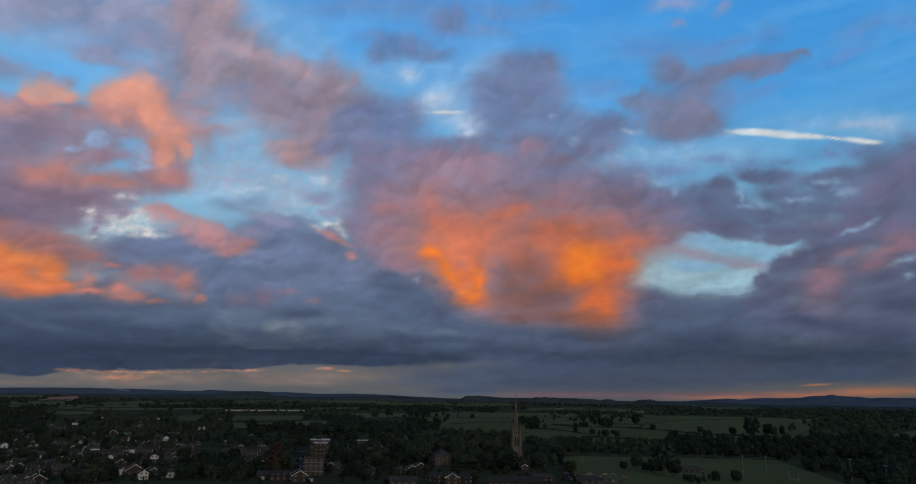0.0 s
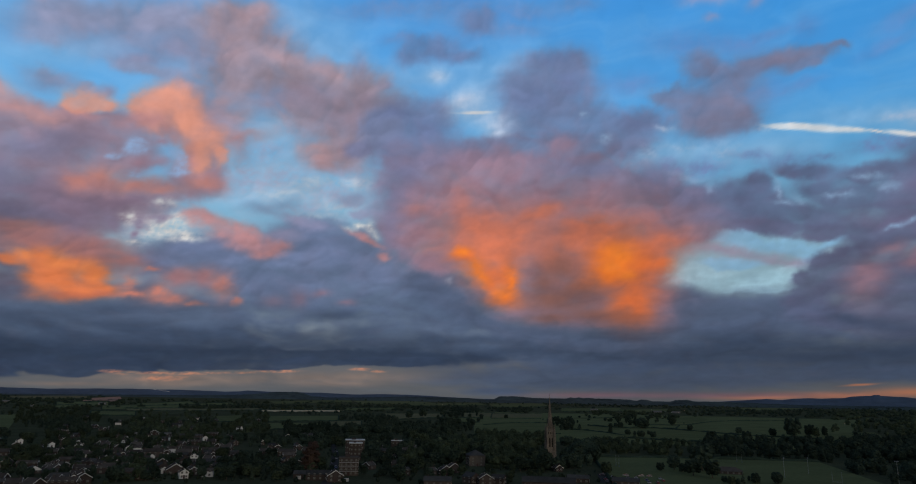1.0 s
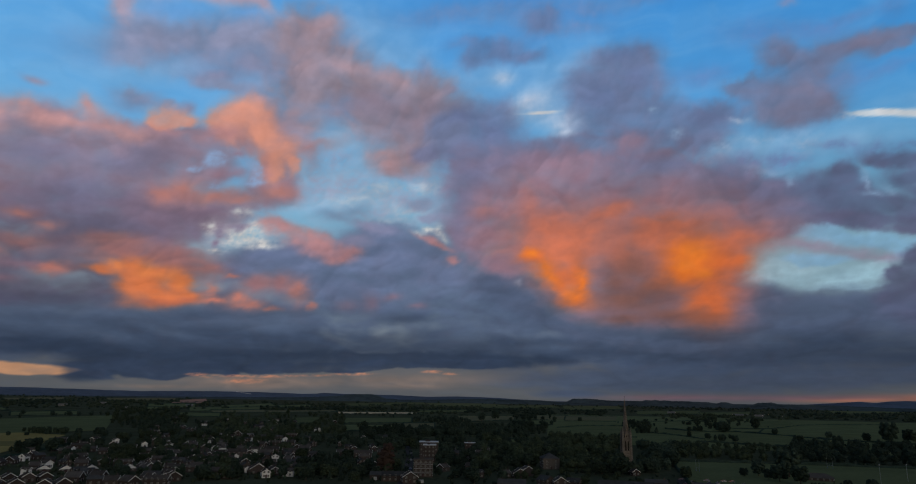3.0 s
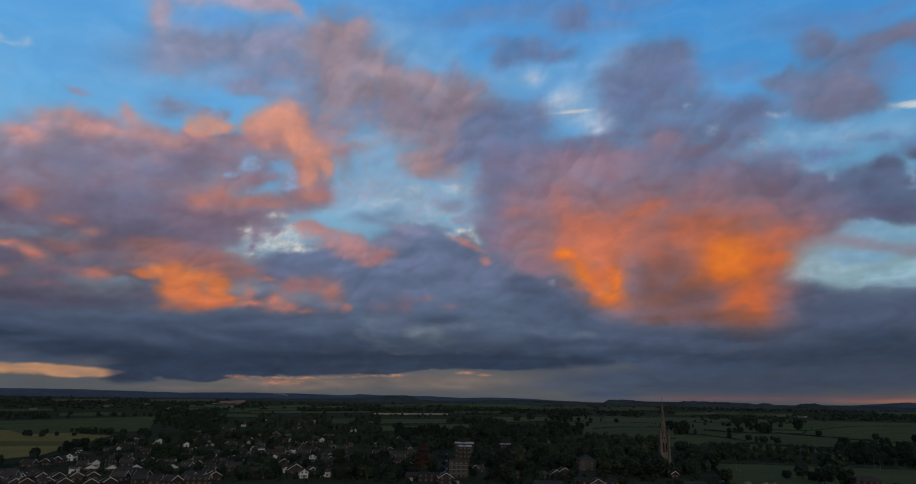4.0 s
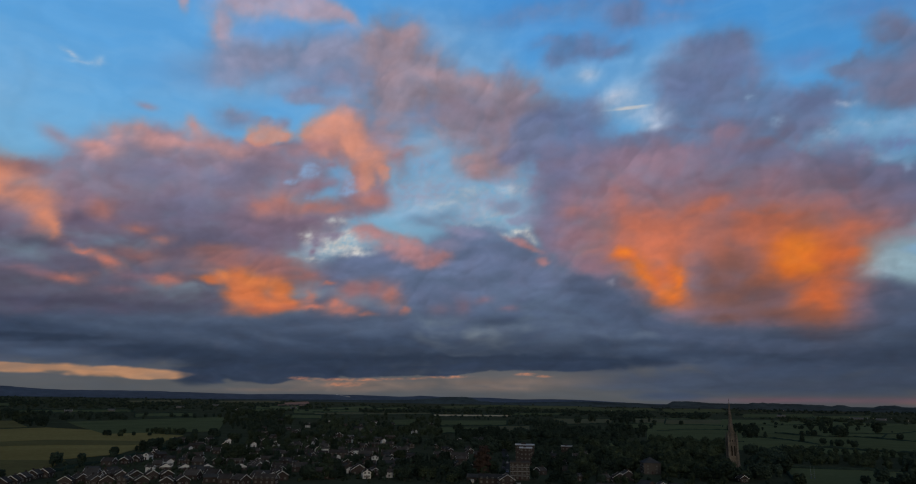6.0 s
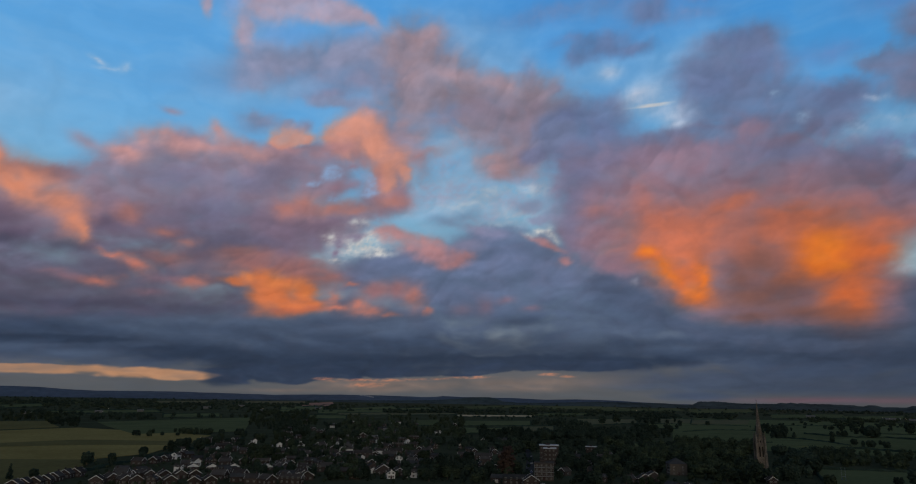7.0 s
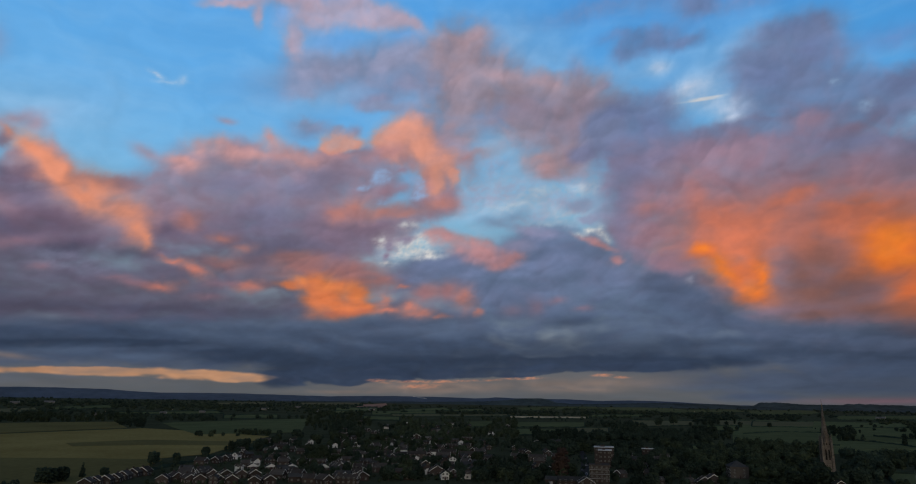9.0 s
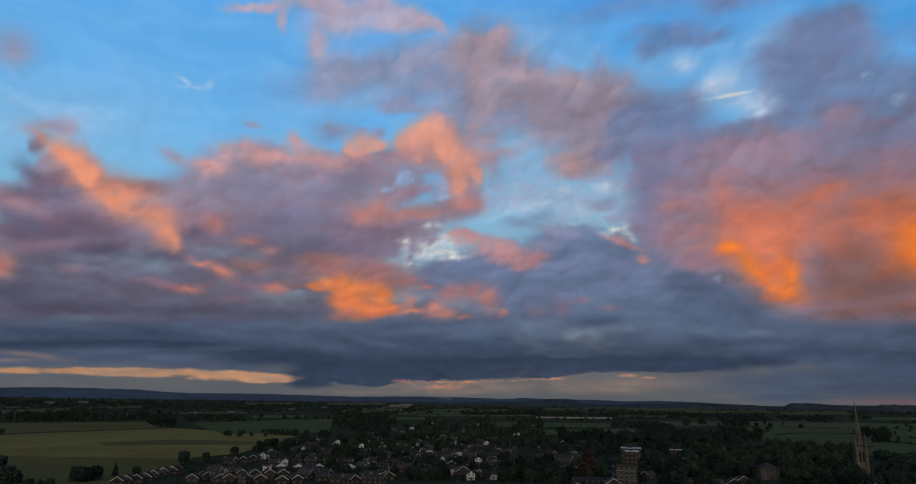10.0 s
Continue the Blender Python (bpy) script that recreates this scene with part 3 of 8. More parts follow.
cloud((226, 113, 62), 0.8, 0.48, 0.5, [
    (-1.2, 11.0, 1.74, 1.53, -38, 1), (1.5, 10.3, 1.03, 1.82, 1, 1), (1.1, 8.4, 1.74, 0.71, 1, 1),
    (-2.2, 12.2, 1.35, 0.71, 1, 1), (11.1, 11.9, 2.30, 1.99, -1, 1), (10.1, 10.6, 2.00, 1.50, -1, 1),
    (12.0, 9.9, 1.68, 1.98, -1, 1), (11.4, 8.0, 1.28, 1.18, -1, 1), (13.2, 11.4, 1.38, 1.38, -2, 1),
    (12.6, 8.0, 1.17, 1.47, -1, 1), (-0.1, 9.5, 1.22, 0.71, -39, 1), (14.8, 11.2, 1.16, 0.79, -2, 1),
    (0.3, 10.4, 1.34, 1.01, 1, 1),
], heap=0.6)  # orange of the middle cloud
cloud((244, 126, 49), 0.85, 0.45, 0.4, [
    (-2.5, 12.4, 0.78, 0.46, 2, 1), (-0.9, 10.6, 1.02, 0.46, -43, 1), (1.1, 8.9, 1.02, 0.76, 1, 1),
    (11.1, 11.9, 1.60, 1.40, -1, 1), (-1.3, 11.4, 0.57, 0.56, 1, 1), (1.7, 10.1, 0.46, 1.01, 1, 1),
    (10.3, 10.6, 1.20, 0.70, -1, 1),
], heap=0.6)  # bright orange cores
cloud((253, 140, 52), 0.6, 0.48, 0.4, [
    (11.1, 12.4, 1.10, 0.80, -1, 1), (10.4, 11.3, 0.90, 0.60, -1, 1), (-2.2, 12.3, 0.47, 0.25, 1, 1),
    (11.6, 10.5, 0.69, 0.50, -1, 1),
], heap=0.5)  # yellow heart
cloud((80, 92, 117), 0.88, 0.3, 0.5, [
    (-4.7, 8.7, 2.03, 0.80, -26, 1), (-1.9, 7.1, 2.23, 0.65, -20, 1), (0.9, 5.9, 2.53, 0.65, -13, 1),
    (5.0, 5.2, 3.00, 0.60, -7, 1), (8.9, 4.5, 2.95, 0.59, 0, 1), (-6.3, 9.9, 1.32, 0.70, 2, 1),
])  # slate edge below the lit cloud
cloud((150, 150, 168), 0.6, 0.42, 0.5, [
    (-3.9, 9.9, 0.31, 0.25, 2, 1),
])  # pale fleck
cloud((138, 119, 136), 0.95, 0.28, 0.5, [
    (-35.6, 18.2, 2.57, 2.49, 13, 1), (-32.4, 20.2, 2.38, 1.19, 13, 1), (-34.7, 19.7, 1.89, 1.08, 13, 1),
    (-30.9, 18.3, 2.42, 1.74, 11, 1), (-34.0, 15.1, 3.34, 2.13, 11, 1), (-28.5, 15.6, 3.73, 1.17, 9, 1),
    (-25.7, 17.0, 2.63, 1.65, 9, 1), (-34.5, 11.6, 3.22, 2.11, 9, 1), (-25.1, 19.8, 1.62, 2.28, 10, 1),
    (-28.0, 21.6, 3.03, 1.77, 11, 1), (-30.3, 14.0, 3.18, 1.06, 9, 1),
])  # purple left cloud
cloud((144, 125, 143), 0.95, 0.28, 0.5, [
    (-44.3, 18.6, 3.67, 1.72, 7, 1), (-46.5, 17.2, 3.08, 1.71, 7, 1), (-41.3, 18.4, 3.97, 2.04, 6, 1),
    (-37.8, 19.1, 3.07, 1.57, 5, 1), (-35.3, 19.3, 3.13, 1.78, 4, 1), (-39.2, 16.2, 4.50, 2.22, 5, 1),
    (-44.0, 15.2, 4.28, 2.17, 6, 1), (-48.2, 15.2, 2.71, 1.88, 7, 1), (-48.4, 17.0, 1.82, 0.84, 8, 1),
    (-51.0, 16.0, 1.75, 0.83, 8, 1), (-51.1, 13.4, 3.43, 2.30, 7, 1), (-55.4, 14.2, 3.20, 2.04, 9, 1),
    (-56.9, 16.5, 1.42, 1.57, 11, 1), (-58.4, 16.3, 1.26, 1.09, -33, 1),
])  # upper left cloud
cloud((117, 102, 122), 0.95, 0.32, 0.5, [
    (-59.8, 17.8, 0.61, 0.91, -33, 1), (-54.8, 15.9, 2.45, 0.80, 9, 1), (-52.6, 16.2, 1.70, 0.54, 9, 1),
    (-59.9, 13.9, 2.18, 1.10, 10, 1), (-59.0, 12.2, 2.94, 1.71, 9, 1), (-55.4, 11.9, 3.55, 1.77, 8, 1),
    (-47.0, 12.9, 4.08, 1.90, 6, 1), (-41.9, 13.4, 4.34, 1.95, 5, 1), (-36.4, 13.4, 4.53, 2.00, 3, 1),
    (-58.2, 15.1, 1.90, 0.86, 10, 1), (-32.9, 14.6, 3.10, 1.51, 3, 1),
])  # middle folds of the left cloud
cloud((90, 85, 105), 0.93, 0.34, 0.5, [
    (-36.7, 9.3, 3.46, 1.78, 3, 1), (-58.5, 8.9, 3.64, 1.79, 7, 1), (-53.8, 8.9, 3.99, 2.06, 6, 1),
    (-48.8, 8.9, 4.34, 1.95, 5, 1), (-43.5, 9.8, 4.20, 2.22, 4, 1), (-38.8, 11.0, 3.92, 2.27, 4, 1),
    (-58.5, 6.4, 3.94, 1.18, 5, 1), (-52.8, 6.8, 5.23, 1.25, 5, 1), (-45.1, 7.2, 6.33, 1.04, 4, 1),
    (-34.6, 7.9, 5.47, 0.79, 2, 1), (-32.7, 10.0, 4.05, 1.51, 2, 1),
])  # lower left cloud
cloud((110, 117, 150), 0.55, 0.48, 0.5, [
    (-35.3, 18.5, 1.85, 1.00, 13, 1),
    (-40.1, 15.0, 3.46, 1.57, 5, 1), (-43.2, 17.2, 2.91, 0.97, 6, 1), (-37.2, 17.3, 3.06, 0.79, 4, 1),
    (-57.0, 14.8, 1.56, 0.87, 10, 1), (-48.4, 12.8, 1.78, 0.56, 6, 1), (-36.4, 12.6, 3.01, 0.60, 3, 1),
    (-58.9, 11.9, 2.27, 0.59, -20, 1),
])  # blue grey hollows of the left cloud
cloud((92, 77, 98), 0.65, 0.46, 0.5, [
    (-56.7, 12.4, 3.47, 1.31, 8, 1), (-59.5, 11.2, 2.52, 1.36, 8, 1), (-53.3, 11.1, 2.45, 0.81, 7, 1),
    (-57.5, 15.1, 1.20, 1.01, -34, 1), (-59.5, 15.6, 1.55, 0.54, -34, 1), (-60.7, 14.2, 1.43, 0.67, 11, 1),
    (-49.0, 10.9, 2.18, 0.56, 6, 1), (-47.9, 12.9, 1.79, 0.75, 6, 1),
])  # dusky folds behind the crest
cloud((70, 70, 90), 0.75, 0.45, 0.5, [
    (-55.9, 6.4, 4.92, 0.61, 5, 1), (-48.6, 6.7, 5.16, 0.46, 4, 1), (-40.9, 6.9, 4.72, 0.44, 3, 1),
    (-50.3, 11.0, 1.71, 0.46, 6, 1), (-59.3, 7.1, 2.83, 0.84, 6, 1), (-54.5, 10.7, 1.59, 0.54, 7, 1),
])  # dark underside of the left cloud
cloud((128, 132, 158), 0.42, 0.45, 0.6, [
    (-52.8, 9.9, 2.46, 0.72, 6, 1), (-52.1, 11.0, 0.92, 0.41, 6, 1), (-47.2, 10.8, 1.27, 0.37, -16, 1),
    (-55.2, 9.8, 1.57, 0.71, 7, 1), (-57.4, 14.8, 1.00, 0.35, 10, 1), (-45.3, 9.8, 1.21, 0.28, -26, 1),
    (-60.8, 15.0, 1.80, 0.42, 11, 1),
], fleck=0.3)  # pale slate light beneath the crest
cloud((170, 134, 146), 0.65, 0.45, 0.5, [
    (-59.9, 18.6, 0.84, 0.50, -32, 1), (-59.2, 19.5, 1.72, 0.46, 24, 1), (-58.0, 19.4, 1.02, 0.68, 12, 1),
    (-60.2, 13.7, 2.21, 0.66, -19, 1), (-50.0, 18.8, 1.16, 0.51, -22, 1), (-43.9, 22.2, 0.78, 0.29, -4, 1),
    (-62.2, 24.3, 1.30, 1.23, -17, 1), (-49.3, 13.7, 3.09, 0.65, 7, 1), (-33.0, 15.1, 2.07, 0.70, 3, 1),
], drift=0.3)  # faint pink scud
cloud((202, 150, 148), 0.82, 0.42, 0.5, [
    (-45.9, 20.0, 1.43, 0.66, 8, 1), (-44.5, 20.4, 1.17, 0.62, 7, 1), (-43.3, 19.7, 1.94, 0.73, -13, 1),
    (-40.0, 21.0, 1.12, 0.77, 6, 1), (-38.4, 20.1, 2.04, 0.74, -9, 1), (-41.2, 19.8, 1.50, 0.58, 6, 1),
    (-46.7, 18.6, 1.31, 0.66, 8, 1), (-36.8, 19.9, 1.55, 0.64, 5, 1), (-47.7, 18.8, 0.93, 0.47, 8, 1),
    (-40.3, 21.6, 0.41, 0.58, 6, 1),
])  # pink edges of the left cloud
cloud((220, 142, 114), 0.9, 0.42, 0.6, [
    (-58.2, 17.7, 1.65, 0.76, -31, 1), (-56.5, 16.7, 2.03, 1.03, -31, 1), (-55.1, 15.6, 2.46, 1.19, -23, 1),
    (-53.0, 15.8, 1.86, 1.18, -13, 1), (-53.3, 14.5, 2.27, 0.90, -19, 1), (-50.7, 13.9, 1.50, 1.18, -30, 1),
    (-49.7, 12.7, 1.00, 1.08, -45, 1), (-49.1, 12.0, 0.53, 0.65, 6, 1), (-59.7, 18.4, 0.61, 0.37, -32, 1),
], heap=0.6)  # salmon crest of the far left cloud
cloud((224, 151, 128), 0.9, 0.34, 0.5, [
    (-34.4, 21.7, 1.54, 0.87, 14, 1), (-34.9, 21.1, 0.99, 0.62, 14, 1), (-32.9, 21.7, 1.02, 0.47, 1, 1),
    (-28.3, 22.9, 2.09, 1.14, 12, 1), (-28.7, 21.9, 1.98, 1.32, 12, 1), (-26.6, 21.4, 1.82, 1.65, -36, 1),
    (-25.3, 19.8, 1.06, 1.84, -48, 1), (-23.9, 19.2, 0.59, 0.74, 9, 1), (-25.3, 18.4, 0.71, 0.82, 9, 1),
    (-30.3, 22.2, 1.26, 0.78, 13, 1),
], heap=0.6)  # salmon puffs of the left cloud
cloud((172, 128, 134), 0.7, 0.46, 0.5, [
    (-33.7, 20.7, 1.71, 0.38, 14, 1), (-30.9, 20.9, 1.81, 0.60, 12, 1), (-27.6, 20.2, 1.45, 0.63, -32, 1),
    (-24.4, 17.2, 1.16, 0.83, 8, 1), (-26.1, 18.7, 0.61, 1.09, 9, 1), (-29.2, 21.1, 1.27, 0.53, 12, 1),
    (-22.6, 20.2, 0.93, 1.39, 9, 1),
])  # softer foot of the puffs
cloud((136, 164, 202), 0.82, 0.38, 0.6, [
    (-30.4, 19.0, 0.82, 0.57, 11, 1), (-27.5, 19.1, 1.02, 0.54, -22, 1), (-27.5, 17.4, 1.19, 0.36, 10, 1),
    (-30.3, 16.9, 0.61, 0.22, 10, 1), (-26.8, 18.5, 0.52, 0.72, 10, 1), (-31.7, 18.2, 0.56, 0.22, 11, 1),
], fleck=0.35)  # blue holes in the ring
cloud((150, 120, 136), 0.8, 0.42, 0.5, [
    (-28.8, 18.1, 1.42, 0.49, 10, 1), (-29.8, 17.7, 0.82, 0.26, 11, 1), (-28.4, 19.6, 0.60, 0.27, 11, 1),
])  # mauve inside the ring
cloud((188, 122, 110), 0.72, 0.45, 0.45, [
    (-32.6, 16.3, 1.46, 0.95, 11, 1), (-30.2, 16.0, 2.42, 0.57, 10, 1), (-28.0, 15.9, 1.67, 0.45, 9, 1),
    (-34.0, 15.5, 1.12, 0.76, 11, 1), (-25.0, 16.8, 1.33, 0.46, 8, 1),
    (-43.5, 12.8, 0.95, 0.39, 5, 1), (-41.8, 12.2, 0.86, 0.39, 4, 1), (-46.2, 14.0, 0.92, 0.76, 6, 1),
    (-36.8, 11.6, 2.49, 0.50, 3, 1),
])  # salmon lower arm of the ring
cloud((124, 106, 126), 0.65, 0.45, 0.5, [
    (-34.5, 13.5, 2.91, 1.02, 10, 1), (-31.2, 14.5, 2.35, 0.44, 9, 1), (-32.8, 12.3, 2.62, 0.69, 9, 1),
])  # dusky fold under the ring
cloud((202, 202, 202), 0.88, 0.42, 0.7, [
    (-30.3, 13.4, 0.63, 0.53, 9, 1), (-29.0, 13.2, 0.57, 0.27, 8, 1), (-27.3, 13.3, 1.84, 0.64, 8, 1),
    (-25.9, 12.4, 1.11, 0.32, 7, 1), (-28.1, 12.7, 1.72, 0.54, 8, 1), (-27.0, 13.9, 1.26, 0.36, 8, 1),
    (-29.5, 11.6, 0.72, 0.18, 8, 1), (-27.8, 14.8, 0.92, 0.27, 9, 1), (-26.1, 12.7, 0.59, 0.37, 7, 1),
], fleck=0.55)  # cream cloudlets behind the gap
cloud((128, 118, 142), 0.85, 0.4, 0.6, [
    (-29.4, 13.0, 0.59, 0.43, -35, 1), (-29.5, 12.2, 0.40, 0.36, 8, 1), (-28.0, 13.8, 0.83, 0.23, 8, 1),
    (-31.4, 12.9, 0.54, 0.87, 9, 1),
], fleck=0.4)  # mauve flecks in the gap
cloud((108, 128, 160), 0.5, 0.45, 0.9, [
    (-19.8, 15.3, 1.59, 0.48, -9, 1), (-18.4, 15.8, 0.96, 0.39, 6, 1),
])  # grey smoke wisps
cloud((188, 130, 130), 0.82, 0.38, 0.7, [
    (-24.4, 13.9, 1.58, 0.74, -9, 1), (-22.5, 13.2, 2.07, 0.94, -15, 1), (-20.7, 12.6, 2.02, 1.05, -5, 1),
    (-19.5, 12.0, 1.39, 0.67, 5, 1), (-25.4, 14.4, 1.13, 0.55, 8, 1), (-11.0, 13.4, 1.71, 0.30, -24, 1),
    (-9.4, 11.8, 0.66, 0.45, 3, 1), (-18.1, 12.5, 0.94, 0.48, 5, 1),
])  # pink fragments
cloud((142, 138, 166), 0.75, 0.4, 0.5, [
    (-16.8, 14.5, 2.12, 0.49, -7, 1), (-12.5, 16.6, 1.42, 0.59, 4, 1), (-10.4, 16.0, 1.23, 0.70, 4, 1),
    (-11.7, 15.6, 1.01, 0.40, 4, 1), (-17.9, 13.4, 1.43, 0.58, 5, 1),
])  # mauve scraps beside the middle cloud
cloud((206, 206, 204), 0.85, 0.42, 0.6, [
    (-10.8, 14.4, 0.46, 0.50, 4, 1), (-10.3, 13.9, 0.30, 0.40, 3, 1), (-11.6, 14.6, 0.50, 0.30, 4, 1),
    (-12.4, 14.3, 0.40, 0.20, 4, 1),
], fleck=0.5)  # white glints beside the middle cloud
cloud((178, 116, 108), 0.75, 0.48, 0.5, [
    (-33.7, 10.6, 2.54, 1.02, 8, 1), (-31.2, 10.1, 2.14, 1.22, 7, 1), (-29.8, 10.0, 1.18, 0.62, 7, 1),
    (-26.0, 9.1, 1.67, 0.73, 5, 1), (-24.1, 9.2, 0.95, 0.74, 5, 1),
    (-36.8, 10.6, 2.48, 0.99, 3, 1), (-43.1, 10.7, 1.88, 0.68, 4, 1),
])  # glow round the low cumulus
cloud((222, 121, 73), 0.93, 0.36, 0.6, [
    (-33.9, 9.0, 1.43, 0.93, 7, 1), (-32.2, 8.6, 1.22, 1.08, 6, 1), (-34.4, 8.0, 1.62, 1.01, 7, 1),
    (-31.2, 7.7, 0.83, 0.56, 6, 1), (-32.8, 7.3, 2.39, 0.51, 6, 1), (-31.6, 8.8, 0.68, 0.74, 6, 1),
    (-37.7, 9.2, 1.08, 0.44, 3, 1), (-36.0, 9.5, 1.39, 0.80, 3, 1), (-35.1, 8.3, 1.99, 0.70, 2, 1),
], heap=0.8)  # orange cumulus low on the left
cloud((243, 141, 78), 0.55, 0.45, 0.5, [
    (-34.7, 9.4, 0.85, 0.50, 8, 1), (-32.5, 9.3, 1.03, 0.52, 7, 1), (-33.6, 9.3, 0.51, 0.34, 7, 1),
    (-31.7, 8.8, 0.37, 0.35, 7, 1),
    (-36.7, 9.8, 0.79, 0.35, 3, 1), (-34.7, 10.0, 1.00, 0.50, 3, 1),
], heap=0.8)  # lit tops of that cumulus
cloud((184, 106, 86), 0.65, 0.46, 0.5, [
    (-32.8, 7.0, 2.75, 0.30, 6, 1), (-31.0, 7.4, 0.98, 0.30, 6, 1), (-34.2, 7.0, 1.05, 0.25, 6, 1),
])  # shaded foot of that cumulus
cloud((206, 122, 102), 0.74, 0.42, 0.9, [
    (-29.8, 8.4, 0.47, 0.57, 6, 1), (-26.8, 7.4, 1.63, 0.50, 5, 1), (-27.5, 7.8, 0.81, 0.40, 5, 1),
    (-22.5, 8.4, 0.88, 0.84, 5, 1), (-21.5, 7.6, 0.40, 0.33, 4, 1), (-28.4, 9.7, 0.56, 0.22, 6, 1),
    (-29.4, 7.4, 1.17, 0.26, 5, 1), (-24.7, 7.1, 0.84, 0.23, 4, 1),
    (-40.8, 9.0, 1.15, 0.49, 3, 1), (-45.8, 9.9, 1.30, 0.51, -26, 1), (-47.2, 10.6, 0.90, 0.28, -16, 1),
    (-47.9, 8.6, 1.32, 0.37, 5, 1), (-60.5, 9.0, 0.77, 1.00, 7, 1),
], heap=0.6, drift=0.85)  # small orange puffs
cloud((148, 108, 118), 0.5, 0.46, 0.45, [
    (-26.2, 9.0, 0.83, 0.59, 5, 1), (-24.3, 9.1, 0.77, 0.65, 5, 1), (-16.5, 8.1, 0.75, 0.73, 3, 1),
    (-18.4, 7.8, 0.92, 0.48, 4, 1), (-12.2, 7.8, 0.78, 0.30, 3, 1), (-14.6, 8.5, 0.96, 0.29, 3, 1),
    (-49.7, 8.7, 1.72, 0.32, -6, 1), (-50.8, 9.0, 1.05, 0.23, 5, 1), (-44.2, 7.9, 1.37, 0.33, 4, 1),
    (-55.9, 9.2, 0.77, 0.31, 6, 1), (-58.3, 10.7, 2.21, 0.47, 8, 1), (-42.9, 9.0, 1.40, 0.29, 4, 1),
])  # dim orange scraps
cloud((67, 80, 103), 0.9, 0.3, 0.4, [
    (4.5, 1.9, 9.90, 0.87, 1, 1), (13.2, 1.8, 12.27, 0.95, 1, 1), (23.5, 2.3, 6.72, 0.67, 0, 1),
    (30.3, 2.3, 4.48, 0.51, 0, 1), (1.0, 0.7, 2.97, 0.34, 1, 1),
], heap=0.3)  # grey murk over the horizon
cloud((186, 118, 86), 0.92, 0.42, 0.25, [
    (32.0, 1.0, 3.94, 0.33, 1, 1), (26.7, 0.7, 4.36, 0.26, 1, 1), (21.3, 0.5, 3.44, 0.18, 1, 1),
    (28.3, 1.5, 1.01, 0.07, 4, 1),
], heap=0.3)  # orange strip at the horizon
cloud((122, 92, 104), 0.75, 0.42, 0.2, [
    (18.2, 0.6, 8.94, 0.23, 1, 1), (8.9, 0.5, 4.83, 0.24, 1, 1),
], heap=0.3)  # pink strip at the horizon
cloud((146, 120, 106), 0.46, 0.42, 0.7, [
    (-26.7, 1.1, 4.35, 0.44, 2, 1), (-21.3, 1.2, 4.74, 0.45, 2, 1), (-15.0, 1.5, 4.63, 0.47, 1, 1),
    (-9.4, 1.7, 4.36, 0.43, 1, 1), (-25.4, 0.8, 2.83, 0.35, 1, 1), (-12.7, 1.1, 3.78, 0.28, 1, 1),
    (-26.4, 1.2, 4.96, 0.39, 1, 1), (-32.3, 0.6, 3.90, 0.19, 1, 1),
], heap=0.3)  # cream haze below the bank
cloud((50, 62, 83), 0.95, 0.1, 1, [
    (-28.8, 2.2, 2.68, 0.43, 2, 1), (-22.7, 2.3, 3.82, 0.41, 2, 1), (-16.1, 2.7, 4.15, 0.38, 2, 1),
    (-32.0, 1.6, 1.29, 0.46, 2, 1), (-8.0, 3.0, 4.41, 0.34, 1, 1), (-25.6, 2.2, 2.43, 0.40, 2, 1),
    (-19.2, 2.5, 2.67, 0.37, 2, 1),
    (-36.2, 2.0, 2.88, 0.72, 1, 1), (-37.6, 1.4, 1.23, 0.38, 1, 1), (-33.3, 1.7, 2.44, 0.43, 1, 1),
    (-29.9, 2.0, 2.97, 0.39, 1, 1), (-27.6, 1.8, 0.50, 0.29, 1, 1),
], heap=0.3)  # ragged dark rim over the bright edge
cloud((204, 134, 104), 0.6, 0.4, 0.8, [
    (-29.8, 1.6, 0.75, 0.11, 2, 1), (-28.7, 1.5, 0.92, 0.13, 2, 1), (-26.7, 1.6, 1.19, 0.11, 2, 1),
    (-24.7, 1.6, 1.39, 0.11, 2, 1), (-22.6, 1.7, 1.10, 0.09, 2, 1), (-20.7, 1.8, 1.31, 0.09, 2, 1),
    (-17.4, 2.0, 1.81, 0.09, 2, 1), (-10.8, 2.3, 0.87, 0.10, 1, 1), (-9.4, 2.2, 0.87, 0.10, 1, 1),
    (-26.3, 1.2, 1.59, 0.18, 2, 1),
], heap=0.3, fleck=0.8)  # bright edge of the cloud base
cloud((188, 139, 105), 0.9, 0.15, 0.8, [
    (-56.0, 1.7, 4.79, 0.25, 2, 1), (-49.7, 1.8, 4.55, 0.31, 1, 1), (-43.7, 1.7, 3.59, 0.37, 0, 1),
    (-40.9, 1.5, 1.84, 0.28, 1, 1), (-61.5, 1.7, 1.94, 0.32, 2, 1),
], heap=0.3)  # apricot band far left
cloud((180, 140, 112), 0.4, 0.45, 0.6, [
    (-57.6, 2.7, 2.18, 0.25, -5, 1), (-58.9, 2.3, 1.39, 0.16, 3, 1),
], heap=0.3)  # faint apricot wisp
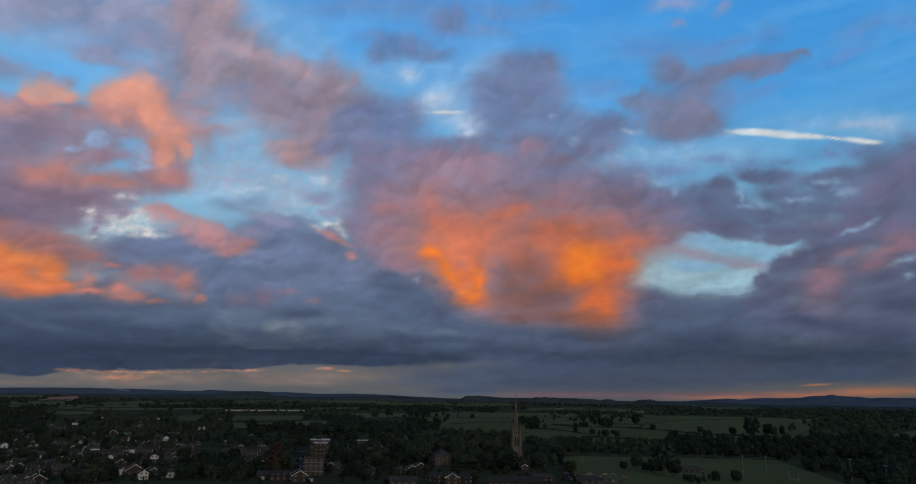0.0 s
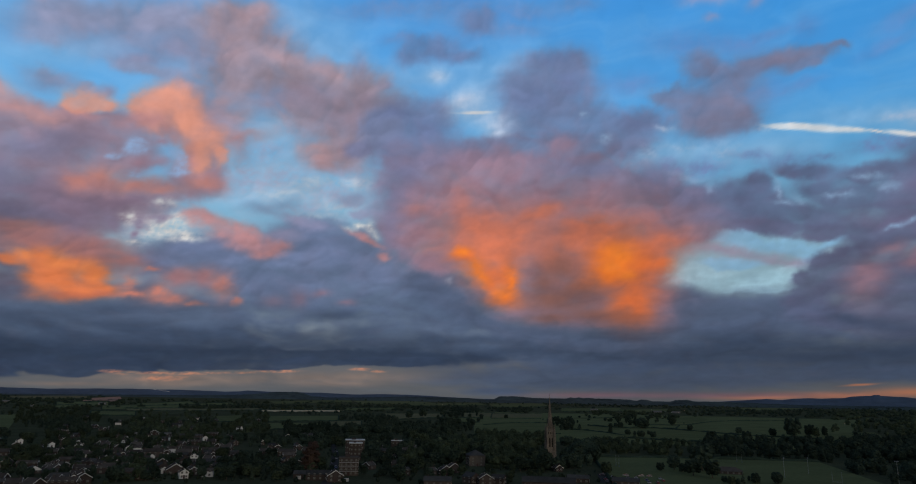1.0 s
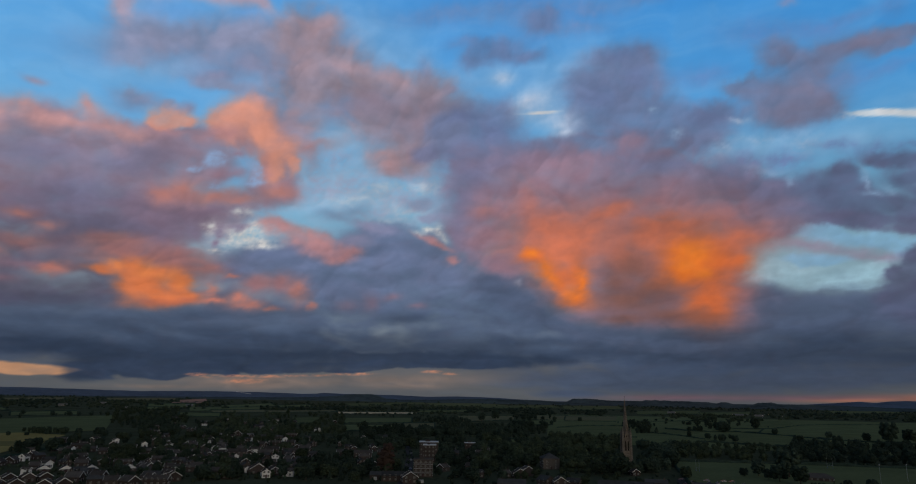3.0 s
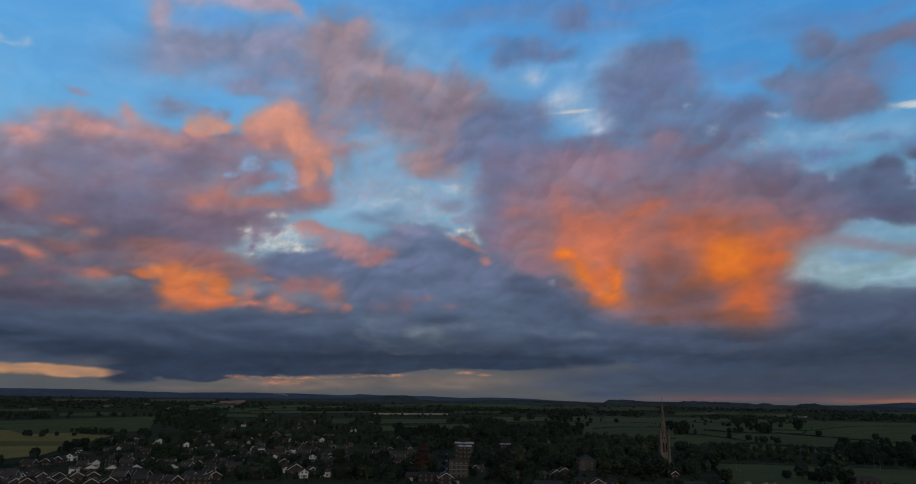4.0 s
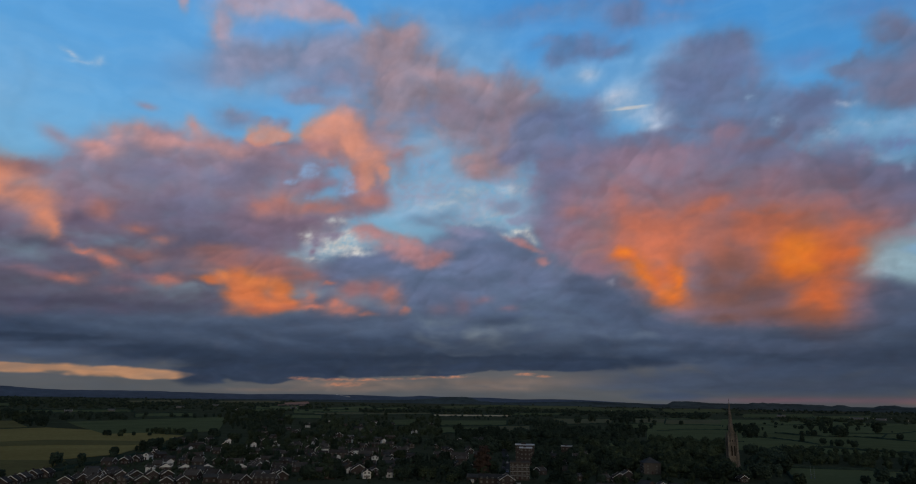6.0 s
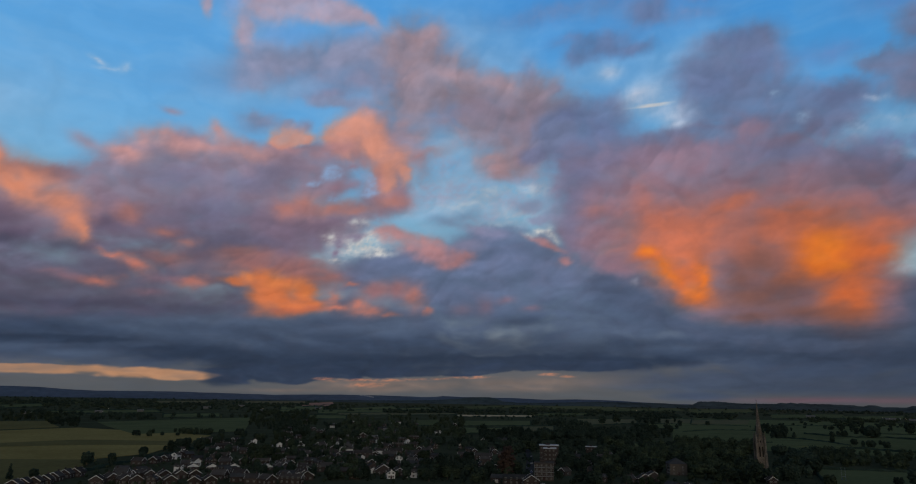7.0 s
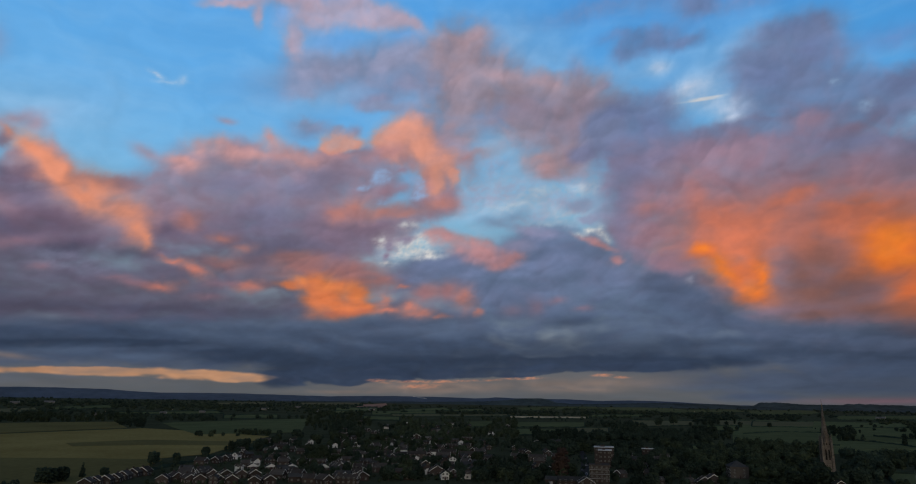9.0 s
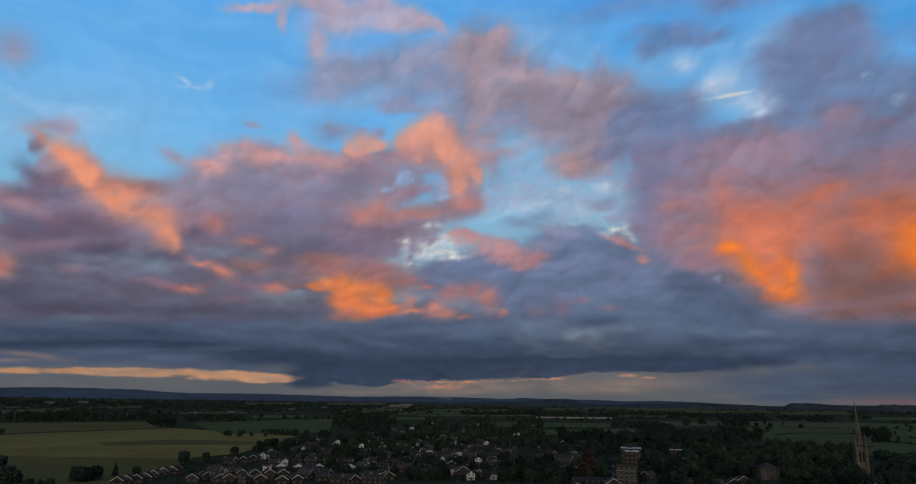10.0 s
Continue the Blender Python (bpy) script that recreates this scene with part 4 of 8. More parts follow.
cloud((230, 226, 224), 0.92, 0.3, 0.5, [
    (24.6, 21.4, 1.37, 0.25, -10, 1), (26.4, 21.1, 1.95, 0.25, -11, 1), (28.5, 20.5, 1.88, 0.22, -13, 1),
    (30.0, 20.2, 0.67, 0.13, -14, 1), (31.4, 19.8, 0.65, 0.09, -18, 1), (32.9, 19.4, 1.02, 0.19, -17, 1),
    (33.8, 19.1, 0.61, 0.15, -11, 1), (-1.4, 24.5, 1.64, 0.13, 1, 1),
], drift=0.08)  # vapour trail
cloud((176, 190, 214), 0.6, 0.45, 0.5, [
    (23.3, 21.4, 0.74, 0.37, -7, 1), (34.6, 20.2, 0.99, 0.59, -11, 1), (33.0, 20.5, 1.16, 0.34, 0, 1),
    (15.4, 22.6, 0.71, 0.24, -5, 1),
], fleck=0.5)  # frayed ends of the trail
cloud((196, 208, 228), 0.7, 0.48, 0.5, [
    (-49.9, 24.8, 0.76, 0.19, -19, 1), (-48.1, 24.8, 0.43, 0.31, 38, 1), (-49.0, 24.5, 1.04, 0.14, 10, 1),
], fleck=0.4, drift=0.2)  # faint white wisp

# fine unevenness of the vapour
over((150, 120, 120), np.clip(0.05 * MOTTLE, 0, 0.2) * np.clip(1.6 - EL / 20, 0, 1))
over((70, 90, 125), np.clip(-0.07 * MOTTLE, 0, 0.25) * np.clip(1.6 - EL / 20, 0, 1))
# streaky grain, with the low right sky dimmed in imitation of lens vignetting
GRAIN_AND_VIGNETTE = 1 - 0.08 * np.clip((AZ - 1) / 8, 0, 1) * np.clip((24 - EL) / 8, 0, 1) + 0.035 * STREAKS * np.clip(1.4 - EL / 14, 0.3, 1) + 0.02 * WISPS
SKY_RGB = (np.clip(np.stack(SKY, -1) * GRAIN_AND_VIGNETTE[..., None], 0, 255) / 255).reshape(-1, 3)
SKY_LINEAR = np.where(SKY_RGB < 0.04045, SKY_RGB / 12.92, ((SKY_RGB + 0.055) / 1.055) ** 2.4)

FAR = 4850.0
sky_a, sky_e = np.radians(AZ).ravel(), np.radians(EL).ravel()
sky_points = np.stack([FAR * np.sin(sky_a) * np.cos(sky_e), FAR * np.cos(sky_a) * np.cos(sky_e), EYE + FAR * np.sin(sky_e)], -1)
rows_n, cols_n = AZ.shape
first = (np.arange(rows_n - 1)[:, None] * cols_n + np.arange(cols_n - 1)[None, :]).ravel()
sky_faces = np.stack([first, first + 1, first + 1 + cols_n, first + cols_n], -1)
sky_mesh = bpy.data.meshes.new("sky_backdrop")
sky_mesh.vertices.add(len(sky_points))
sky_mesh.vertices.foreach_set("co", sky_points.ravel())
sky_mesh.loops.add(sky_faces.size)
sky_mesh.loops.foreach_set("vertex_index", sky_faces.ravel())
sky_mesh.polygons.add(len(sky_faces))
sky_mesh.polygons.foreach_set("loop_start", np.arange(0, sky_faces.size, 4))
sky_mesh.update(calc_edges=True)
vapour = sky_mesh.attributes.new("vapour", "FLOAT_COLOR", "POINT")
vapour.data.foreach_set("color", np.concatenate([SKY_LINEAR, np.ones((len(SKY_LINEAR), 1))], 1).astype(np.float32).ravel())

sky_mat = bpy.data.materials.new("cloudy_evening_sky")
sky_mat.use_nodes = True
sn = sky_mat.node_tree.nodes
sn.remove(sn["Principled BSDF"])
glow = sn.new("ShaderNodeEmission")
read = sn.new("ShaderNodeAttribute")
read.attribute_name = "vapour"
sky_mat.node_tree.links.new(read.outputs["Color"], glow.inputs["Color"])
sky_mat.node_tree.links.new(glow.outputs[0], sn["Material Output"].inputs["Surface"])
sky_mesh.materials.append(sky_mat)
tagged(new("sky_backdrop", sky_mesh), "evening sky with orange and purple clouds over blue", "sky", kind="structure")


# ---- the ground: one sheet, flat under the town, rising slowly to wooded hills on the horizon ----
grass_mat = material("rough_grass", (0.044, 0.05, 0.03), 0.95, 0.35, 0.35, 0.02, 0.3)
# distance haze is painted into both hill colours as a blue tint
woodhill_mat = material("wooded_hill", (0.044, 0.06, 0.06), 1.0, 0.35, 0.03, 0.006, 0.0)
hazed_farhill_mat = material("far_hill_haze_blue", (0.068, 0.092, 0.126), 1.0, 0.2, 0.02, 0.004, 0.0)


def land(r):
    """Height of the open land at the distance r."""
    return max(0.0, r - 1300) * 0.012


def place(azimuth, r, lift=0.0):
    a = radians(azimuth)
    return Vector((r * math.sin(a), r * math.cos(a), land(r) + lift))


FAR_A = [-75, -59.3, -58.0, -55.4, -53.5, -52.0, -50.4, -49.1, -47.0, -43.5, -40.8, -38.9, -33.9, -31.5, -28.5, -26.8, -25.8, -23.3, -21.6, -20.5, -19.9, -18.1, -15.3, -14.0, -12.6, -11.2, -8.8, -6.9, -5.4, -3.9, -1.9,
         0.5, 9, 15, 18.5, 19.4, 20.8, 21.9, 23.0, 23.8, 24.6, 25.6, 27.0, 27.6, 28.8, 29.0, 29.3, 29.4, 30.8, 31.6, 32.3, 45]
FAR_E = [0.36, 0.4, 0.47, 0.51, 0.51, 0.49, 0.46, 0.37, 0.28, 0.33, 0.33, 0.3, 0.23, 0.29, 0.34, 0.32, 0.34, 0.3, 0.27, 0.29, 0.38, 0.32, 0.31, 0.31, 0.26, 0.22, 0.29, 0.27, 0.23, 0.16, 0.07,
         0.04, 0.05, 0.08, 0.14, 0.2, 0.32, 0.4, 0.35, 0.45, 0.49, 0.48, 0.54, 0.66, 0.72, 0.79, 0.79, 0.72, 0.66, 0.57, 0.62, 0.6]
NEAR_A = [-75, -50, -40, -30, -24, -20.7, -18.3, -18.1, -17.0, -15.9, -15.4, -14.7, -13.5, -10.7, -6.9, -4.9, -1.9, 0.0, 0.5, 0.9, 2.0, 3.2, 4.0, 6.5, 6.8, 7.2, 7.5, 7.9, 8.2, 8.9, 10.1,
          11.5, 12.2, 12.5, 13.0, 13.4, 14.8, 15.2, 16.1, 16.6, 19.1, 24, 45]
NEAR_E = [-0.22, -0.22, -0.2, -0.12, -0.05, 0.04, 0.2, 0.27, 0.34, 0.34, 0.23, 0.02, -0.06, -0.01, 0.13, 0.12, 0.1, -0.01, 0.04, 0.27, 0.31, 0.23, 0.18, 0.19, 0.28, 0.24, 0.3, 0.24, 0.28, 0.22, 0.23,
          0.18, 0.1, 0.2, 0.19, 0.07, 0.08, 0.2, 0.24, 0.13, 0.13, 0.0, 0.0]


def ridge(az_list, el_list, azimuth, r, seed):
    e = np.interp((azimuth + 180) % 360 - 180, az_list, el_list)
    e += 0.02 * noise.noise(Vector((azimuth * 0.9, seed, 0))) + (0.02 if seed == 1 else 0.008) * noise.noise(Vector((azimuth * 4, seed, 3))) + (0.03 if seed == 1 else 0.006) * noise.noise(Vector((azimuth * 9, seed, 7)))
    return EYE + r * math.tan(radians(e))


bm = bmesh.new()
radii = [60, 300, 600, 900, 1150, 1300, 1450, 1650, 1900, 2200, 2550, 2950, 3400, 3850, 4100, 4230, 4330, 4420, 4480, 4600, 4700, 4760]
turns = 3600
rings = []
for r in radii:
    ring = []
    for k in range(turns):
        azimuth = 360 * k / turns
        z = land(r)
        if r == 4230:
            z = 0.5 * (z + ridge(NEAR_A, NEAR_E, azimuth, r, 1)) + 0.5
        elif r in (4330, 4420):
            z = ridge(NEAR_A, NEAR_E, azimuth, r, 1)
        elif r == 4480:
            z = ridge(NEAR_A, NEAR_E, azimuth, r, 1) - 8
        elif r == 4600:
            z = 0.5 * (land(r) + ridge(FAR_A, FAR_E, azimuth, r, 2)) + 6
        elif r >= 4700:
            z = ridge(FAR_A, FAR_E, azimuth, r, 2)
        a = radians(azimuth)
        ring.append(bm.verts.new((r * math.sin(a), r * math.cos(a), z)))
    rings.append(ring)
bm.faces.new(list(reversed(rings[0])))
for n, (inner, outer) in enumerate(zip(rings, rings[1:])):
    for k in range(turns):
        f = bm.faces.new((inner[k], inner[(k + 1) % turns], outer[(k + 1) % turns], outer[k]))
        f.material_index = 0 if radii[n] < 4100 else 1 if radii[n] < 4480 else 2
        f.smooth = True
bmesh.ops.recalc_face_normals(bm, faces=bm.faces)
obj("ground", bm, [grass_mat, woodhill_mat, hazed_farhill_mat], None, "dark meadow land rising to wooded hills on the horizon", "ground", kind="structure")

# a pale quarry scar running down the far hillside
bm = bmesh.new()
pairs = []
for k in range(9):
    u, azimuth = k / 8, -26.85 + 1.15 * k / 8
    top = ridge(FAR_A, FAR_E, azimuth, 4700, 2)
    low = 0.5 * (land(4600) + ridge(FAR_A, FAR_E, azimuth, 4600, 2)) + 6
    r, z, a = 4700 - 95 * u, top + (low - top) * 0.95 * u + 1.2, radians(azimuth)
    pairs.append([bm.verts.new((r * math.sin(a), r * math.cos(a), z)), bm.verts.new(((r - 9 - 7 * u) * math.sin(a), (r - 9 - 7 * u) * math.cos(a), z - 3.0 - 2 * u))])
for a, b in zip(pairs, pairs[1:]):
    bm.faces.new((a[0], a[1], b[1], b[0]))
skirt = bmesh.ops.extrude_face_region(bm, geom=bm.faces[:])["geom"]
for v in skirt:
    if isinstance(v, bmesh.types.BMVert):
        v.co.z -= 3.0
bmesh.ops.recalc_face_normals(bm, faces=bm.faces)
obj("quarry_scar", bm, material("pale_quarry_stone", (0.34, 0.34, 0.33), 0.95, 0.2, 0.05, 0.01, 0.0), None, "pale quarry scar on the far haze-blue hillside", "quarry", kind="structure")

# ---- fields and hedges ----
field_mats = {
    "pasture": material("pasture", (0.080, 0.093, 0.045), 0.95, 0.22, 0.25, 0.018, 0.2, per_piece=0.1),
    "dry_pasture": material("dry_pasture", (0.1, 0.097, 0.055), 0.95, 0.2, 0.25, 0.018, 0.2),
    "barley": material("ripening_barley", (0.225, 0.176, 0.063), 0.95, 0.3, 0.2, 0.012, 0.2, tint=(0.19, 0.155, 0.06)),
    "dark_crop": material("dark_green_crop", (0.12, 0.106, 0.045), 0.95, 0.2, 0.2, 0.012, 0.2),
    "stubble": material("pale_stubble", (0.4, 0.31, 0.19), 0.95, 0.15, 0.3, 0.02, 0.2),
    "ploughed": material("ploughed_red_soil", (0.25, 0.15, 0.11), 0.95, 0.2, 0.3, 0.02, 0.2),
}
field_labels = {
    "pasture": "green grass pasture bordered by hedges",
    "dry_pasture": "pale dry grass field bordered by hedges",
    "barley": "wide olive and ochre ripening barley field",
    "dark_crop": "dark olive green crop field",
    "stubble": "pale straw stubble field among green meadows",
    "ploughed": "reddish brown bare soil field",
}
hedge_mat = material("hedge_leaves", (0.026, 0.040, 0.030), 0.9, 0.4, 1.2, 0.1, 0.5)
shoot = random.Random(5)


def between(corners, u, v):
    """A place in a field of four corners (azimuth, distance): far left, far right, near right, near left."""
    a0, r0, a1, r1, a2, r2, a3, r3 = corners
    a = (a0 * (1 - u) + a1 * u) * (1 - v) + (a3 * (1 - u) + a2 * u) * v
    inv = (1 / r0 * (1 - u) + 1 / r1 * u) * (1 - v) + (1 / r3 * (1 - u) + 1 / r2 * u) * v
    return a, 1 / inv


field_areas = []


def in_field(azimuth, r):
    """Whether a place lies in one of the fields."""
    for a0, r0, a1, r1, a2, r2, a3, r3 in field_areas:
        ring = ((a0, 9e3 / r0), (a1, 9e3 / r1), (a2, 9e3 / r2), (a3, 9e3 / r3))
        if all((q[0] - p[0]) * (9e3 / r - p[1]) - (q[1] - p[1]) * (azimuth - p[0]) >= 0 for p, q in zip(ring, ring[1:] + ring[:1])):
            return True
    return False


def field(kind, corners, hedged=True):
    field_areas.append(corners)
    bm = bmesh.new()
    nu, nv = 16, 10
    lift = (0.6 if kind == "dark_crop" else 0.35) + 0.012 * (len(field_areas) % 17)
    grid = [[bm.verts.new(place(*between(corners, i / nu, j / nv), lift)) for i in range(nu + 1)] for j in range(nv + 1)]
    for j in range(nv):
        for i in range(nu):
            bm.faces.new((grid[j + 1][i], grid[j + 1][i + 1], grid[j][i + 1], grid[j][i]))
    skirt = bmesh.ops.extrude_edge_only(bm, edges=[e for e in bm.edges if e.is_boundary])["geom"]
    for v in skirt:
        if isinstance(v, bmesh.types.BMVert):
            v.co.z -= 0.8
    obj("field", bm, field_mats[kind], None, field_labels[kind], "field", kind="structure")
    for side in ((0, 0, 1, 0), (0, 1, 1, 1), (0, 0, 0, 1), (1, 0, 1, 1)):
        if hedged and kind not in ("barley", "dark_crop") and shoot.random() < 0.72:
            hedge([between(corners, side[0] + (side[2] - side[0]) * k / 24, side[1] + (side[3] - side[1]) * k / 24) for k in range(25)])


def hedge(line):
    """A clipped or wild hedge along a line of (azimuth, distance)."""
    points = [place(a, r) for a, r in line]
    if sum((q - p).length for p, q in zip(points, points[1:])) > 1500 or max(r for a, r in line) > 3300:
        return
    bm = bmesh.new()
    sections = []
    tall, wide = shoot.uniform(1.3, 2.6), shoot.uniform(1.0, 1.8)
    steps = []
    for p, q in zip(points, points[1:]):
        n = max(1, int((q - p).length / 6))
        steps += [p.lerp(q, k / n) for k in range(n)]
    steps.append(points[-1])
    along = (points[-1] - points[0]).normalized()
    side = Vector((along.y, -along.x, 0))
    for p in steps:
        h, w = tall * shoot.uniform(0.7, 1.45), wide * shoot.uniform(0.7, 1.3)
        sections.append([bm.verts.new(p + side * s * w + Vector((0, 0, z * h - 0.3))) for s, z in ((-1, 0), (-0.9, 0.7), (-0.35, 1.1), (0.4, 1.08), (0.95, 0.65), (1, 0))])
    for a, b in zip(sections, sections[1:]):
        for k in range(5):
            bm.faces.new((a[k], a[k + 1], b[k + 1], b[k]))
    bm.faces.new(sections[0])
    bm.faces.new(list(reversed(sections[-1])))
    obj("hedge", bm, hedge_mat, None, "dark green field hedge between meadows", "hedge", "field hedges")


for corners in [
    (8.5, 671, 25.0, 730, 30.5, 511, 10.6, 424),
    (-18.2, 1667, -12.5, 1745, -12.5, 1470, -18.1, 1397),
    (-18.1, 1353, -13.4, 1369, -13.8, 1165, -18.1, 1099),
    (-30.9, 1913, -27.9, 1892, -27.9, 1654, -31.0, 1647),
]:
    field("pasture", corners)
for corners in [
    (-11.4, 3913, -6.8, 4250, -3.9, 3512, -10.7, 3192),
    (-6.8, 3364, -0.9, 4046, 0.0, 3283, -6.3, 2904),
    (-22.3, 1645, -20.2, 1722, -20.1, 1392, -22.0, 1388),
    (0.0, 3738, 4.5, 4250, 5.0, 3258, 0.5, 2746),
    (5.9, 2948, 10.8, 3293, 11.2, 2674, 6.2, 2429),
    (19.9, 3889, 24.2, 4250, 24.6, 3919, 20.3, 3320),
    (-6.7, 934, -2.8, 963, -2.8, 908, -6.4, 883),
    (-28.0, 2656, -24.1, 3141, -23.6, 2678, -27.6, 2387),
    (-23.6, 2762, -21.1, 3029, -20.7, 2668, -23.2, 2463),
]:
    field("pasture", corners)
for corners in [
    (-54.1, 2458, -50.2, 2759, -49.8, 2397, -53.7, 2174),
    (-30.3, 2359, -24.9, 2566, -24.9, 2217, -30.2, 2011),
    (-66.7, 1747, -59.7, 1879, -59.4, 1631, -66.6, 1505),
    (-33.7, 2355, -31.7, 2446, -31.7, 2219, -33.7, 2148),
    (-12.1, 2407, -7.8, 2584, -7.8, 2295, -11.8, 2161),
    (10.8, 2941, 14.5, 3238, 14.7, 2814, 11.0, 2582),
]:
    field("pasture", corners)
for corners in [
    (-3.9, 1690, -0.7, 1766, -0.8, 1504, -3.7, 1426),
    (-49.8, 2018, -42.5, 2203, -42.0, 1956, -49.5, 1815),
    (-42.0, 1870, -37.9, 1956, -37.9, 1715, -42.0, 1653),
    (-33.2, 2763, -29.8, 2975, -29.8, 2440, -33.2, 2299),
    (-18.1, 3389, -11.6, 4250, -11.4, 3574, -17.6, 2938),
]:
    field("pasture", corners)
for corners in [
    (0.3, 2101, 4.5, 2190, 4.4, 1885, 0.2, 1778),
    (-8.7, 1952, -3.9, 2025, -3.9, 1726, -8.1, 1554),
    (-2.2, 2108, 0.5, 2162, 0.4, 1862, -2.0, 1787),
    (-13.2, 1441, -10.6, 1481, -10.6, 1245, -13.0, 1211),
    (-28.7, 2149, -24.6, 2197, -24.4, 2003, -28.3, 1929),
    (31.6, 1376, 34.3, 1766, 34.5, 1442, 32.1, 1312),
    (-59.1, 2126, -54.9, 2384, -54.7, 2069, -59.2, 1881),
    (-42.6, 3457, -38.9, 3803, -38.7, 3355, -42.3, 3089),
    (-65.4, 2173, -60.8, 2310, -60.4, 1990, -65.3, 1868),
]:
    field("dry_pasture", corners)
for corners in [
    (-24.4, 2147, -18.9, 2280, -18.7, 2115, -24.2, 1961),
    (-36.1, 3793, -31.3, 4250, -31.3, 3562, -35.8, 3213),
]:
    field("dry_pasture", corners)
for corners in [
    (-18.7, 2115, -12.1, 2186, -12.1, 2025, -18.7, 1946),
    (-59.1, 2357, -57.4, 2409, -57.3, 2294, -59.2, 2248),
]:
    field("stubble", corners)
for corners in [
    (-31.7, 3078, -29.4, 3275, -29.0, 2973, -31.3, 2734),
    (-31.0, 3575, -29.1, 4049, -28.9, 3247, -30.9, 3047),
]:
    field("ploughed", corners)
for corners in [
    (-66.7, 956, -47.6, 1244, -47.3, 636, -76.5, 815),
    (-47.6, 1244, -38.4, 994, -42.7, 693, -47.3, 636),
]:
    field("barley", corners)
for corners in [
    (-67.9, 1363, -49.7, 1484, -48.8, 1267, -67.8, 965),
    (-52.7, 869, -47.5, 913, -47.4, 816, -52.2, 809),
    (-47.5, 913, -39.6, 862, -40.0, 799, -47.4, 816),
    (-78.4, 835, -46.1, 631, -52.5, 393, -79.6, 547),
]:
    field("dark_crop", corners)


field("pasture", (-46.4, 1444, -35.4, 1702, -35.9, 1120, -43.9, 1037), False)
# the open meadows by the river, all one green, crossed by hedges
for corners in [
    (-0.5, 1480, 4.6, 1659, 4.6, 1092, -0.7, 1054),
    (5.9, 1442, 11.0, 1533, 10.7, 1313, 7.1, 1317),
    (7.4, 1224, 13.1, 1340, 17.1, 1240, 6.2, 1001),
    (17.4, 1936, 26.1, 2301, 25.2, 1511, 16.3, 1318),
    (13.3, 1365, 19.8, 1284, 20.4, 1007, 13.0, 1031),
    (20.2, 1292, 28.7, 1535, 27.9, 1218, 19.7, 999),
    (14.5, 1955, 17.2, 2234, 17.6, 1857, 14.7, 1653),
    (6.2, 986, 10.7, 993, 11.2, 926, 7.4, 898),
    (5.0, 1221, 6.2, 1234, 6.2, 1105, 5.0, 1076),
    (25.2, 1416, 28.7, 1535, 29.4, 1333, 25.6, 1212),
]:
    field("pasture", corners, False)
bm = bmesh.new()
nu, nv = 40, 24
meadow = (-1.2, 2250, 28.0, 2300, 26.0, 900, -1.2, 905)
grid = [[bm.verts.new(place(*between(meadow, i / nu, j / nv), 0.22)) for i in range(nu + 1)] for j in range(nv + 1)]
for j in range(nv):
    for i in range(nu):
        bm.faces.new((grid[j + 1][i], grid[j + 1][i + 1], grid[j][i + 1], grid[j][i]))
obj("meadow", bm, field_mats["pasture"], None, "open green river meadows crossed by hedges", "meadow", kind="structure")
def winding_hedge(line):
    fine_line = []
    for (a0, r0), (a1, r1) in zip(line, line[1:]):
        fine_line += [(a0 + (a1 - a0) * k / 6, r0 + (r1 - r0) * k / 6) for k in range(6)]
    hedge(fine_line + [line[-1]])


for line in [
    [(8.2, 1458), (9.7, 1408), (11.5, 1392), (13.4, 1428), (15.0, 1388), (16.4, 1352), (17.8, 1318), (19.4, 1270), (22.0, 1230), (25.0, 1215)],
    [(6.2, 1300), (8.1, 1262), (9.8, 1184), (11.1, 1114)],
    [(10.5, 1040), (12.5, 1030), (14.0, 1006), (15.9, 990), (17.7, 980), (19.3, 954), (22.0, 950)],
    [(6.0, 1830), (8.2, 1866), (9.9, 1950), (11.6, 1930)],
    [(13.0, 1560), (14.4, 1568), (16.0, 1606), (17.9, 1844), (19.5, 1944), (23.0, 2050)],
]:
    winding_hedge(line)
for line in [
    [(-0.4, 1388), (1.8, 1500), (4.7, 1532), (7.0, 1500)],
    [(2.6, 1088), (3.5, 1088), (4.8, 1106), (6.0, 1100)],
    [(0.2, 1730), (2.7, 1774), (4.4, 1746)],
    [(19.4, 1270), (19.8, 1100), (20.4, 1010)],
    [(15.0, 1388), (15.2, 1480), (15.4, 1590)],
    [(-47.2, 539), (-45.4, 575), (-43.1, 630), (-40.9, 693), (-38.7, 791), (-35.9, 928)],
]:
    winding_hedge(line)


# ---- woods and trees ----
leaf_mats = [
    material("leaves_dark", (0.024, 0.035, 0.026), 0.85, 0.5, 0.7, 0.1, 1.0, per_piece=0.25, per_island=0.14, relief=1.3),
    material("leaves_olive", (0.031, 0.042, 0.026), 0.85, 0.5, 0.7, 0.1, 1.0, per_piece=0.25, per_island=0.14, relief=1.3),
    material("leaves_copper", (0.046, 0.032, 0.027), 0.85, 0.4, 0.7, 0.1, 1.0, per_piece=0.1, per_island=0.14, relief=1.3),
]
bark_mat = material("bark", (0.06, 0.05, 0.04), 0.95, 0.3, 6.0, 0.5, 0.6)
seedling = random.Random(11)

